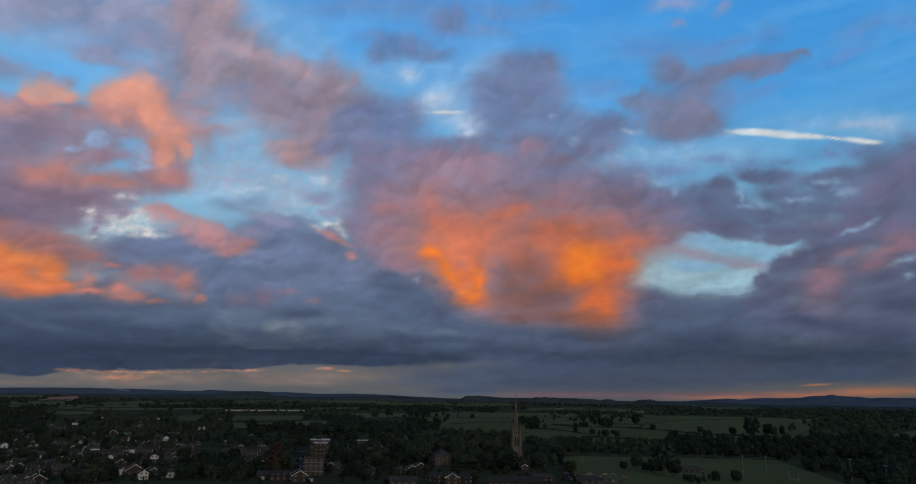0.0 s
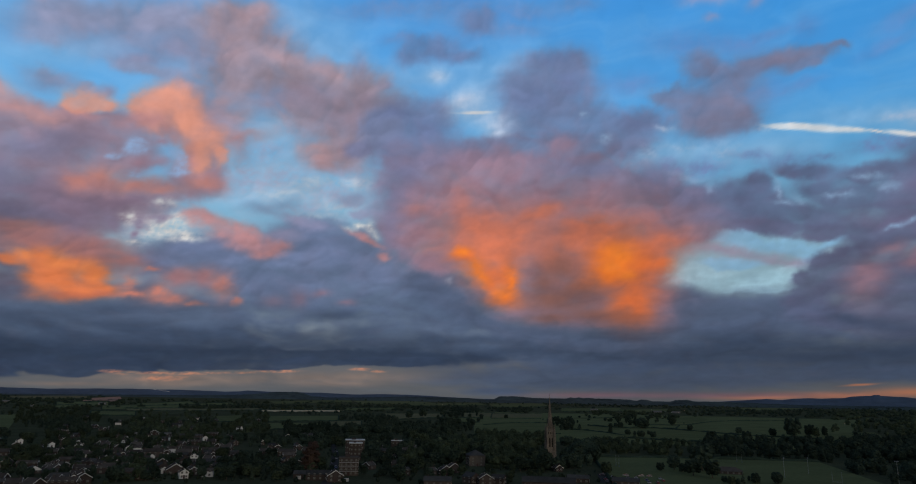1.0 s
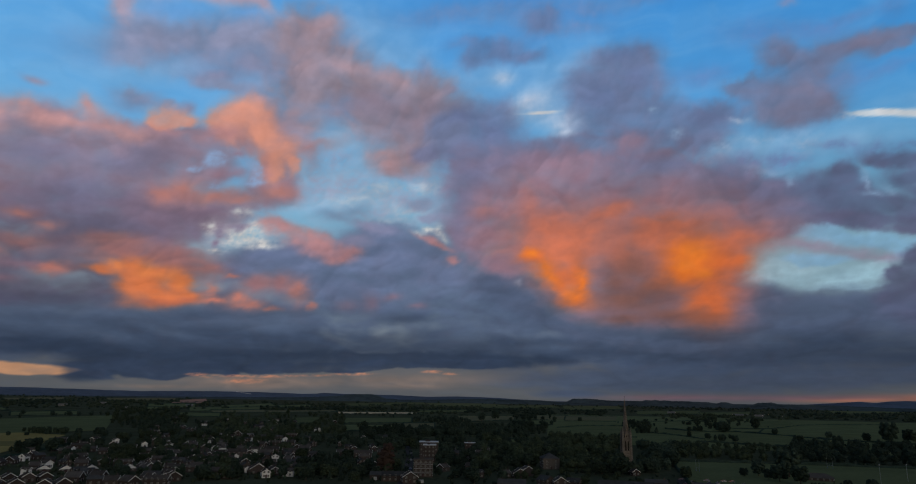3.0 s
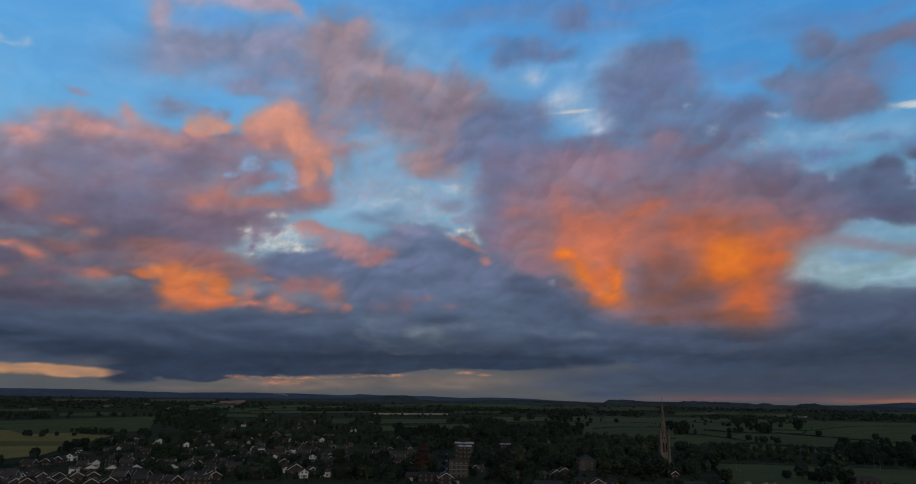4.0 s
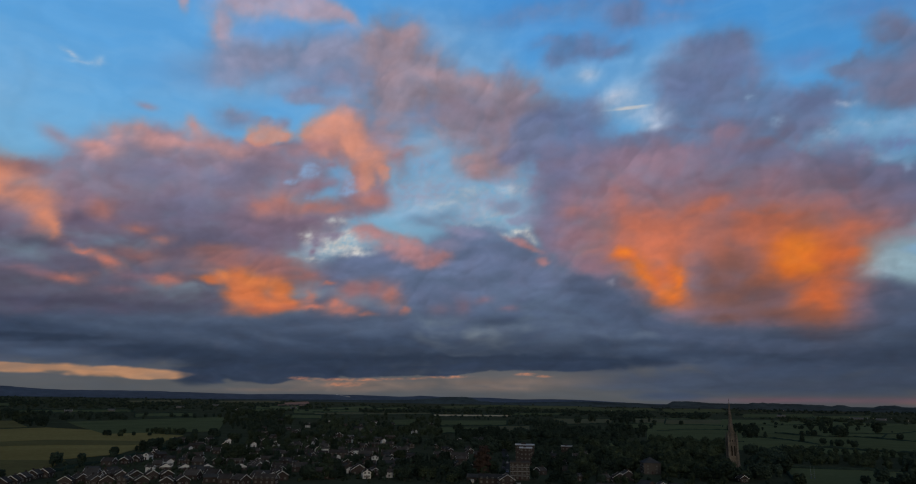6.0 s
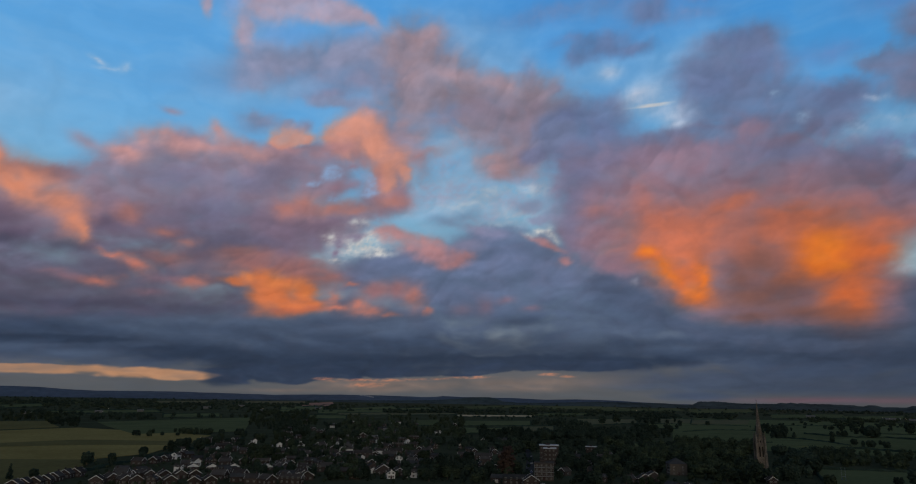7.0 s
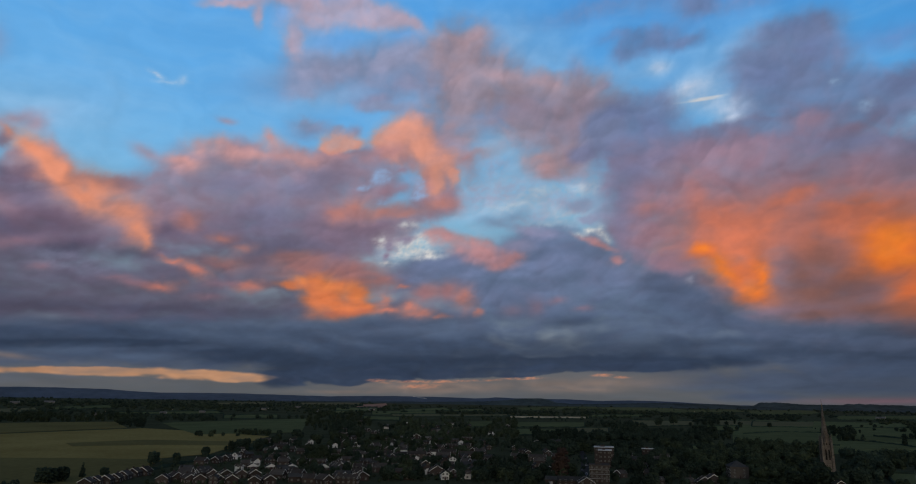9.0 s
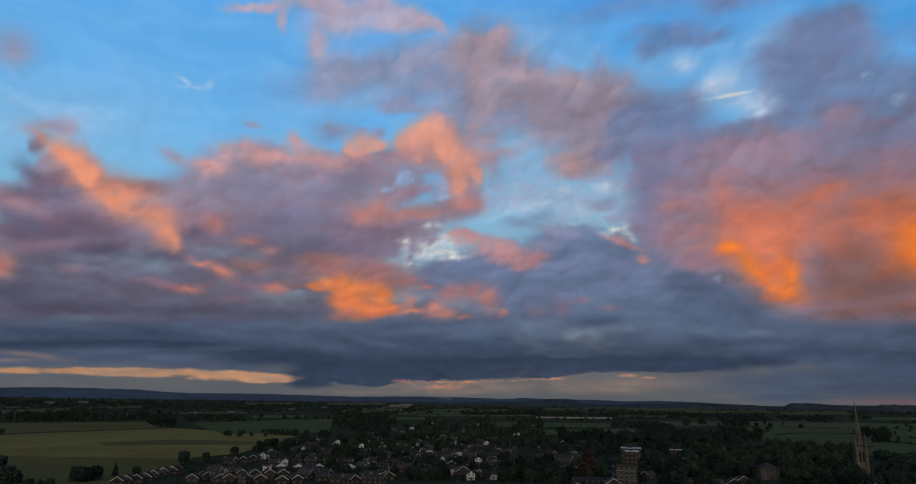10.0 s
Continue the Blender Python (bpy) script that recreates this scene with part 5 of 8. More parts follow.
# unit balls as arrays, to gather many clumps into one mesh quickly
ball = bmesh.new()
bmesh.ops.create_icosphere(ball, subdivisions=2, radius=1)
BALL_V = np.array([v.co[:] for v in ball.verts])
BALL_F = np.array([[v.index for v in f.verts] for f in ball.faces])
ball.free()
small = bmesh.new()
bmesh.ops.create_icosphere(small, subdivisions=1, radius=1)
SMALL_V = np.array([v.co[:] for v in small.verts])
SMALL_F = np.array([[v.index for v in f.verts] for f in small.faces])
small.free()
dice = np.random.RandomState(3)


def clump(centre, radius, fine=False, uneven=0.28):
    """A lumpy ball of foliage: points and triangles."""
    v, f = (BALL_V, BALL_F) if fine else (SMALL_V, SMALL_F)
    bumps = 1 + uneven * dice.uniform(-1, 1, (len(v), 1))
    turn = np.linalg.qr(dice.normal(size=(3, 3)))[0]
    return (v * bumps) @ turn * np.asarray(radius) + np.asarray(centre), f


def gathered(name, pieces, mat):
    points, faces, n = [], [], 0
    for v, f in pieces:
        points.append(v)
        faces.append(f + n)
        n += len(v)
    me = bpy.data.meshes.new(name)
    me.from_pydata(np.concatenate(points).tolist(), [], np.concatenate(faces).tolist())
    me.polygons.foreach_set("use_smooth", np.ones(len(me.polygons), dtype=bool))
    for m in mat if isinstance(mat, list) else [mat]:
        me.materials.append(m)
    return me


def leaves(centres, size, count):
    """Small loose leaf sprays round the given centres: single triangles in pairs."""
    c = np.asarray(centres)[dice.randint(len(centres), size=count)]
    way = dice.normal(size=(count, 3))
    way /= np.linalg.norm(way, axis=1, keepdims=True)
    mid = c + way * size * dice.uniform(0.8, 1.12, (count, 1))
    u, w = dice.normal(size=(count, 3)) * size * 0.085, dice.normal(size=(count, 3)) * size * 0.085
    v = np.stack([mid - u - w, mid + u - w, mid + u + w, mid - u + w], 1).reshape(-1, 3)
    i = np.arange(count)[:, None] * 4
    return v, np.concatenate([i + [0, 1, 2], i + [0, 2, 3]])


def make_tree(shape, mat):
    """A tree 1 high: tapered trunk with limbs under a crown of many clumps. Returns trunk and crown meshes."""
    pieces, centres = [], []
    if shape == "round":
        for k in range(74):
            a, h = dice.uniform(0, 6.28), dice.uniform(0.22, 0.9)
            reach = 0.36 * math.sqrt(max(0.05, 1 - ((h - 0.56) / 0.42) ** 2)) * dice.uniform(0.8, 1.0)
            centres.append((reach * math.cos(a), reach * math.sin(a), h))
    elif shape == "tall":
        for k in range(60):
            a, h = dice.uniform(0, 6.28), dice.uniform(0.2, 0.93)
            reach = 0.2 * math.sqrt(max(0.05, 1 - ((h - 0.5) / 0.48) ** 2)) * dice.uniform(0.8, 1.0)
            centres.append((reach * math.cos(a), reach * math.sin(a), h))
    elif shape == "fir":
        for k in range(50):
            a, h = dice.uniform(0, 6.28), dice.uniform(0.16, 0.96)
            reach = 0.24 * (1.02 - h) * dice.uniform(0.5, 1.1)
            centres.append((reach * math.cos(a), reach * math.sin(a), h))
    else:
        for k in range(70):
            a, h = dice.uniform(0, 6.28), dice.uniform(0.18, 0.82)
            reach = 0.5 * math.sqrt(max(0.05, 1 - ((h - 0.42) / 0.48) ** 2)) * dice.uniform(0.8, 1.0)
            centres.append((reach * math.cos(a), reach * math.sin(a), h))
    for c in centres:
        r = {"round": 0.095, "tall": 0.06, "fir": 0.03 + 0.07 * (1 - c[2]), "broad": 0.115}[shape] * dice.uniform(0.65, 1.3)
        pieces.append(clump(c, (r, r, r * 0.85), uneven=0.22))
    core = {"round": (0.27, 0.56, 0.3), "tall": (0.15, 0.55, 0.36), "fir": (0.09, 0.45, 0.34), "broad": (0.36, 0.45, 0.3)}[shape]
    pieces.append(clump((0, 0, core[1]), (core[0], core[0], core[2]), fine=True, uneven=0.1))
    pieces.append(leaves(centres, 0.11 if shape in ("round", "broad") else 0.07, 520))
    crown = gathered("crown", pieces, mat)
    bm = bmesh.new()
    bmesh.ops.create_cone(bm, cap_ends=True, segments=7, radius1=0.032, radius2=0.012, depth=0.6, matrix=Matrix.Translation((0, 0, 0.28)))
    for k in range(5):
        turn = Matrix.Rotation(k * 1.3, 4, "Z") @ Matrix.Rotation(0.75, 4, "Y")
        bmesh.ops.create_cone(bm, cap_ends=True, segments=5, radius1=0.012, radius2=0.004, depth=0.3,
                              matrix=Matrix.Translation((0, 0, 0.3 + 0.05 * k)) @ turn @ Matrix.Translation((0, 0, 0.14)))
    trunk = bpy.data.meshes.new("trunk")
    bm.to_mesh(trunk)
    bm.free()
    trunk.materials.append(bark_mat)
    return trunk, crown


tree_kinds = []
for shape, mat, label in (("round", 0, "dark green broadleaf tree in full leaf"), ("round", 1, "olive green broadleaf tree in full leaf"), ("broad", 0, "wide spreading dark green tree"),
                          ("round", 0, "dark green broadleaf tree in full leaf"), ("tall", 0, "tall narrow dark green tree"), ("broad", 1, "wide spreading olive green tree"),
                          ("fir", 0, "dark green conifer with a pointed top"), ("tall", 2, "copper-leaved tree with dark reddish foliage")):
    tree_kinds.append((*make_tree(shape, leaf_mats[mat]), label))


def tree(p, height, kind):
    trunk, crown, label = tree_kinds[kind]
    base = tagged(new("tree"), label, "tree", "trees among the houses and fields")
    base.matrix_world = Matrix.LocRotScale(p, Euler((0, 0, seedling.uniform(0, 6.28))), Vector((height * seedling.uniform(0.9, 1.15), height * seedling.uniform(0.9, 1.15), height)))
    for name, me in (("trunk", trunk), ("crown", crown)):
        new(name, me).parent = base


def tree_patch(a0, a1, r0, r1, count, height):
    """Single trees spread over a stretch of land given by azimuth and distance."""
    for k in range(count):
        kind = seedling.choice((0, 0, 1, 2, 3, 3, 4, 5, 6)) if count > 1 else 0
        if abs(height - 21) < 0.1 and count == 1:
            kind = 7
        r = r0 + (r1 - r0) * seedling.random()
        azimuth = a0 + (a1 - a0) * seedling.random()
        if count > 3 and in_field(azimuth, r):
            continue
        tree(place(azimuth, r, -0.1), height * seedling.uniform(0.7, 1.2), kind)


def woodland(a0, a1, r0, r1, count, height):
    """A wood or a line of trees too many to count: crowns of lumps with loose leaf sprays, over short stems."""
    pieces = []
    for k in range(int(count)):
        r = math.exp(math.log(r0) + (math.log(r1) - math.log(r0)) * seedling.random())
        azimuth = a0 + (a1 - a0) * seedling.random()
        if in_field(azimuth, r) and seedling.random() < 0.95:
            continue
        p = np.array(place(azimuth, r))
        h = height * seedling.uniform(0.65, 1.25)
        wide = h * seedling.uniform(0.3, 0.55)
        if r > 1900:  # far tree belts run together
            h, wide = 0.75 * h, 1.5 * wide
        middle = p + (0, 0, h * (0.55 if r < 1900 and height > 4 else 0.4))
        pieces.append(clump(middle, (wide * 0.85, wide * 0.85, h * 0.4), fine=r < 1100, uneven=0.14))
        centres = []
        for j in range(3 if height < 4 else 15 if r < 1100 else 8 if r < 1900 else 3):
            a, up = seedling.uniform(0, 6.28), seedling.uniform(-0.35, 1.0)
            out = wide * 0.85 * math.sqrt(max(0.0, 1 - up * up))
            c = middle + (out * math.cos(a), out * math.sin(a), h * 0.4 * up)
            centres.append(c)
            pieces.append(clump(c, wide * (seedling.uniform(0.2, 0.36) if r < 1900 and height > 4 else seedling.uniform(0.34, 0.6)), uneven=0.25))
        many = 1.0 if r < 1900 else 0.4
        pieces.append(leaves([middle], wide * 0.95, int(44 * many)))
        pieces.append(leaves(centres, wide * 0.5, int(80 * many)))
        if r < 1900 and height > 4:
            pieces.append(clump(p + (0, 0, h * 0.12), (wide * 0.8, wide * 0.8, h * 0.25)))
    if not pieces:
        return
    me = gathered("woodland", pieces, leaf_mats[seedling.choice((0, 0, 1))])
    if height < 4:
        tagged(new("shrubs", me), "dark green garden shrubs and hedges between houses", "shrubs", kind="stuff")
        return
    tagged(new("woodland", me), "dark green wood of broadleaf trees", "woodland", kind="stuff")


for patch in [
    (26.1, 35.1, 1320, 4250, 225, 12.0),
    (25.5, 34.9, 770, 1276, 165, 11.2),
    (16.6, 25.9, 720, 1052, 135, 10.4),
    (8.8, 17.1, 716, 942, 90, 6.8),
    (5.9, 11.2, 814, 932, 36, 6.5),
    (6.2, 8.8, 558, 851, 39, 9.6),
    (-11.9, -2.8, 974, 1400, 180, 10.4),
    (-10.5, 0.1, 673, 912, 75, 8.8),
    (-6.6, 4.0, 539, 864, 90, 10.4),
    (-17.0, -12.4, 894, 1321, 90, 10.4),
    (-12.5, -7.7, 1433, 1662, 60, 9.6),
    (-4.3, -0.4, 1079, 2346, 90, 11.2),
    (-23.4, -17.9, 958, 1905, 105, 9.6),
    (-33.6, -30.8, 986, 2025, 90, 9.6),
    (-28.2, -23.4, 965, 1866, 75, 9.6),
]:
    woodland(*patch)
for patch in [
    (-0.9, 5.0, 823, 1037, 75, 9.6),
    (5.0, 7.6, 1260, 1718, 39, 10.4),
    (10.0, 13.5, 1208, 2086, 24, 10.0),
    (11.6, 13.5, 1095, 1267, 18, 8.0),
    (17.2, 26.5, 2395, 3568, 135, 10.4),
    (7.4, 17.2, 2000, 2552, 90, 9.6),
    (-10.6, 4.0, 2198, 2711, 150, 11.2),
    (-33.7, -18.9, 2224, 2682, 135, 9.6),
    (-18.9, -10.7, 2287, 2648, 90, 9.6),
    (4.0, 17.7, 3444, 4135, 105, 9.6),
    (17.7, 35.3, 4250, 4250, 135, 10.4),
    (-17.2, -12.6, 3030, 3700, 60, 9.6),
    (0.0, 5.9, 4250, 4250, 60, 10.4),
    (27.0, 34.8, 551, 1293, 90, 10.4),
    (-62.3, -48.5, 1481, 1754, 165, 10.4),
]:
    woodland(*patch)
for patch in [
    (-50.1, -47.6, 1267, 1486, 36, 8.8),
    (-48.5, -36.0, 1505, 1751, 105, 9.6),
    (-44.1, -38.3, 990, 1106, 60, 6.4),
    (-65.3, -51.8, 1957, 2223, 90, 9.6),
    (-66.8, -38.9, 2449, 2908, 180, 9.6),
    (-36.0, -30.2, 1355, 2121, 90, 9.6),
    (-67.8, -58.8, 1015, 1128, 45, 7.2),
    (-11.6, -3.9, 2584, 2855, 90, 8.0),
    (-35.4, -18.1, 2669, 3356, 180, 9.6),
    (10.8, 28.2, 4250, 4250, 150, 9.6),
    (-66.8, -49.5, 2881, 3268, 135, 9.6),
    (-22.0, -10.5, 743, 870, 40, 8.0),
    (-33.4, -22.1, 790, 971, 50, 7.2),
    (-33.3, -22.0, 661, 790, 30, 6.4),
    (-10.4, -3.7, 533, 671, 30, 7.2),
]:
    woodland(*patch)
for patch in [
    (-23.9, -14.0, 442, 612, 44, 4.6),
    (-35.8, -29.2, 552, 741, 30, 6.4),
    (-22.9, -14.3, 462, 597, 24, 5.0),
    (-4.2, 11.1, 443, 548, 24, 5.6),
    (-35.2, -21.4, 1179, 1470, 50, 8.0),
    (-18.9, -2.9, 1722, 2064, 60, 7.2),
    (4.0, 17.7, 1655, 1968, 40, 6.4),
    (-18.0, -0.9, 2793, 3233, 60, 8.0),
    (-35.4, -8.7, 2012, 2270, 110, 8.8),
    (-3.9, 10.8, 2664, 2955, 60, 8.8),
    (-68.1, -47.7, 1748, 1957, 80, 8.8),
    (-47.0, -33.9, 450, 632, 230, 2.4),
    (-35.8, -22.9, 448, 793, 160, 3.0),
    (-33.2, -21.9, 461, 971, 200, 3.0),
    (-21.9, -3.7, 436, 838, 120, 3.0),
]:
    woodland(*patch)
for patch in [
    (-6.6, 10.6, 441, 544, 60, 3.0),
    (-23.3, -12.0, 464, 704, 80, 3.0),
    (-30.2, -3.9, 2178, 2736, 160, 6.5),
    (-3.9, 28.2, 3425, 4250, 160, 6.5),
    (-66.8, -42.6, 2491, 3156, 220, 6.5),
    (-66.7, -47.7, 1749, 2397, 160, 6.0),
    (-47.7, -32.2, 2124, 3566, 160, 6.0),
    (28.1, 35.2, 2097, 4250, 130, 12.0),
    (26.9, 34.7, 513, 705, 40, 9.0),
    (-67.0, -33.0, 2250, 3300, 520, 8.0),
    (-67.0, -30.0, 2900, 4150, 560, 8.0),
    (14.0, 34.0, 2700, 4150, 260, 8.0),
    (-14.0, 8.0, 3000, 4150, 260, 8.0),
]:
    woodland(*patch)
for patch in [
    (23.5, 23.7, 1196, 1239, 1, 32.0),
    (22.0, 22.2, 1190, 1233, 1, 20.0),
    (24.5, 25.0, 1238, 1284, 2, 20.0),
    (25.0, 25.6, 1250, 1315, 2, 17.0),
    (19.7, 19.8, 1284, 1307, 1, 13.0),
    (20.2, 20.4, 991, 1021, 1, 16.0),
    (20.8, 21.9, 1019, 1102, 2, 9.0),
    (10.8, 10.9, 1375, 1385, 1, 18.0),
    (11.3, 11.4, 1112, 1122, 1, 15.0),
    (12.3, 12.4, 1058, 1066, 1, 14.0),
    (14.8, 14.9, 570, 576, 1, 17.0),
    (15.3, 15.5, 546, 560, 1, 10.0),
    (16.8, 16.9, 576, 584, 1, 19.0),
    (16.2, 16.5, 537, 546, 1, 13.0),
    (17.3, 17.7, 526, 543, 1, 13.0),
]:
    tree_patch(*patch)
for patch in [
    (13.7, 13.8, 562, 568, 1, 6.0),
    (13.3, 13.4, 1054, 1060, 1, 13.0),
    (14.7, 14.9, 1570, 1585, 2, 21.0),
    (17.7, 17.8, 1018, 1026, 1, 15.0),
    (16.1, 16.2, 1362, 1370, 1, 13.0),
    (9.9, 10.1, 1170, 1182, 2, 12.0),
    (12.4, 12.8, 1400, 1420, 3, 19.0),
    (1.3, 1.5, 1651, 1720, 1, 16.0),
    (-6.7, -6.5, 1597, 1628, 1, 22.0),
    (-5.6, -5.4, 1672, 1707, 1, 24.0),
]:
    tree_patch(*patch)
for patch in [
    (-10.4, 0.1, 534, 653, 22, 10.0),
    (-8.4, -4.7, 440, 533, 12, 8.0),
    (-10.3, -6.6, 475, 580, 8, 9.0),
    (2.1, 5.0, 486, 627, 12, 14.0),
    (5.9, 8.8, 535, 640, 8, 13.0),
    (4.4, 5.9, 536, 552, 6, 10.0),
    (8.8, 11.1, 502, 566, 7, 9.0),
    (19.6, 22.1, 489, 534, 3, 6.0),
    (17.8, 20.0, 481, 524, 3, 6.0),
    (20.0, 22.2, 484, 519, 3, 7.0),
    (-14.7, -14.5, 484, 490, 1, 21.0),
    (-23.0, -18.4, 446, 520, 14, 8.5),
]:
    tree_patch(*patch)
for patch in [
    (-18.5, -13.1, 455, 540, 10, 8.5),
    (-29.9, -26.2, 856, 1123, 10, 12.0),
    (-18.7, -15.1, 744, 957, 9, 11.0),
    (-14.2, -12.3, 718, 871, 5, 11.0),
    (-22.1, -17.8, 790, 957, 8, 11.0),
    (-46.8, -46.7, 582, 592, 1, 15.0),
    (-45.4, -44.8, 599, 620, 2, 7.0),
    (-53.6, -53.3, 476, 484, 1, 9.0),
    (-54.3, -53.1, 471, 490, 3, 8.5),
    (-53.1, -52.1, 479, 500, 3, 9.5),
    (-57.3, -56.3, 448, 470, 3, 6.5),
    (-56.3, -55.2, 444, 465, 3, 6.0),
    (-50.0, -49.6, 509, 520, 1, 8.0),
    (-41.4, -38.6, 698, 780, 8, 12.0),
    (-43.1, -40.9, 634, 722, 6, 8.0),
]:
    tree_patch(*patch)
for patch in [
    (-38.7, -33.1, 782, 1030, 14, 10.0),
    (-36.3, -32.0, 552, 784, 16, 9.0),
    (-32.0, -29.2, 553, 744, 8, 9.0),
    (-39.5, -35.8, 602, 663, 7, 7.0),
    (-29.1, -26.2, 449, 556, 8, 10.0),
    (-23.3, -15.3, 446, 530, 14, 8.5),
    (-21.9, -17.1, 573, 629, 8, 9.0),
    (-14.8, -13.4, 592, 811, 4, 15.0),
    (-60.9, -57.3, 436, 485, 3, 10.0),
    (-60.5, -58.5, 562, 605, 3, 9.0),
    (-38.6, -22.9, 467, 864, 34, 7.5),
    (-33.2, -21.1, 478, 1011, 30, 7.5),
    (-33.1, -23.9, 464, 635, 22, 8.0),
]:
    tree_patch(*patch)

# bushes along the green field, and trees where the gardens meet the crop
for azimuth, r, height in ((-43.7, 991, 9), (-42.8, 976, 7), (-41.9, 991, 6), (-40.8, 992, 5), (-39.6, 1008, 6), (-38.5, 1026, 5), (-45.1, 578, 5), (-43.1, 634, 7), (-40.699999999999996, 698, 6), (-38.7, 797, 9), (-37.900000000000006, 807, 11), (-35.9, 934, 10)):
    tree(place(azimuth, r, -0.1), height, seedling.choice((0, 2, 3, 5)))
tree(place(-51.35, 502, -0.1), 10.5, 6)


# ---- houses ----
brick_mat = material("red_brick", (0.05, 0.04, 0.036), 0.9, 0.25, 3.0, 0.2, 0.4, per_piece=0.25)
buff_mat = material("buff_brick", (0.075, 0.066, 0.058), 0.9, 0.25, 3.0, 0.2, 0.4)
white_mat = material("white_render", (0.55, 0.535, 0.505), 0.85, 0.08, 2.0, 0.3, 0.2)
shed_mat = material("grey_sheet_wall", (0.11, 0.105, 0.1), 0.8, 0.15, 1.0, 0.1, 0.1)
tile_mat = material("brown_roof_tiles", (0.053, 0.048, 0.045), 0.85, 0.3, 3.0, 0.25, 0.4, per_piece=0.25)
slate_mat = material("grey_slate", (0.042, 0.044, 0.046), 0.6, 0.3, 3.0, 0.25, 0.4, per_piece=0.25)
roof_pale_mat = material("pale_sheet_roof", (0.11, 0.107, 0.104), 0.8, 0.15, 1.0, 0.1, 0.1)
trim_mat = material("white_trim_paint", (0.72, 0.7, 0.66), 0.6, 0.08, 4.0, 0.5, 0.1)
door_mat = material("dark_door_paint", (0.05, 0.03, 0.03), 0.5, 0.2, 4.0, 0.5, 0.1)
glass_mat = bpy.data.materials.new("window_glass")
glass_mat.use_nodes = True
gb = glass_mat.node_tree.nodes["Principled BSDF"]
gb.inputs["Base Color"].default_value = (0.012, 0.014, 0.018, 1)
gb.inputs["Roughness"].default_value = 0.08
curtain_mat = bpy.data.materials.new("curtained_window_glass")
curtain_mat.use_nodes = True
cb = curtain_mat.node_tree.nodes["Principled BSDF"]
cb.inputs["Base Color"].default_value = (0.12, 0.115, 0.105, 1)
cb.inputs["Roughness"].default_value = 0.12
lamp_mat = bpy.data.materials.new("lit_lamp")
lamp_mat.use_nodes = True
lb = lamp_mat.node_tree.nodes["Principled BSDF"]
lb.inputs["Emission Color"].default_value = (1.0, 0.62, 0.28, 1)
lb.inputs["Emission Strength"].default_value = 1.1


def box(bm, x0, x1, y0, y1, z0, z1, index=0):
    made = bmesh.ops.create_cube(bm, size=1, matrix=Matrix.LocRotScale(((x0 + x1) / 2, (y0 + y1) / 2, (z0 + z1) / 2), None, Vector((x1 - x0, y1 - y0, z1 - z0))))
    for f in {f for v in made["verts"] for f in v.link_faces}:
        f.material_index = index
    return made["verts"]


def shared(name, build, mats):
    """A mesh made once for many parts alike."""
    bm = bmesh.new()
    build(bm)
    me = bpy.data.meshes.new(name)
    bm.to_mesh(me)
    bm.free()
    for m in mats:
        me.materials.append(m)
    return me


def inset_panel(bm, w, z0, z1, depth, panes, rim, index):
    """A slab facing -y whose front is divided into panes set back behind a rim, in one piece."""
    xs = [-w + 2 * w * k / panes for k in range(panes + 1)]
    front = [[bm.verts.new((x, -depth, z)) for x in xs] for z in (z0, z1)]
    back = [[bm.verts.new((x, 0.02, z)) for x in xs] for z in (z0, z1)]
    cells = [bm.faces.new((front[0][k], front[0][k + 1], front[1][k + 1], front[1][k])) for k in range(panes)]
    for k in range(panes):
        bm.faces.new((front[1][k], front[1][k + 1], back[1][k + 1], back[1][k]))
        bm.faces.new((back[0][k], back[0][k + 1], front[0][k + 1], front[0][k]))
    bm.faces.new((back[0][0], front[0][0], front[1][0], back[1][0]))
    bm.faces.new((front[0][-1], back[0][-1], back[1][-1], front[1][-1]))
    bmesh.ops.inset_individual(bm, faces=cells, thickness=rim, depth=-0.03)
    for f in cells:
        f.material_index = index


def window_build(bm):
    inset_panel(bm, 0.66, -0.68, 0.68, 0.05, 2, 0.15, 1)


def chimney_build(bm):
    box(bm, -0.45, 0.45, -0.35, 0.35, -1.2, 1.0)
    box(bm, -0.53, 0.53, -0.43, 0.43, 0.75, 0.9)
    for s in (-0.2, 0.2):
        bmesh.ops.create_cone(bm, cap_ends=True, segments=8, radius1=0.14, radius2=0.11, depth=0.4, matrix=Matrix.Translation((s, 0, 1.2)))


def door_build(bm):
    inset_panel(bm, 0.55, 0, 2.15, 0.06, 1, 0.09, 0)
    for f in bm.faces:
        f.material_index = 1 - f.material_index if f.calc_area() < 1.2 else 0


window_mesh = shared("window", window_build, [trim_mat, curtain_mat])
chimney_mesh = shared("chimney", chimney_build, [brick_mat])
door_mesh = shared("door", door_build, [door_mat, trim_mat])
builder = random.Random(23)

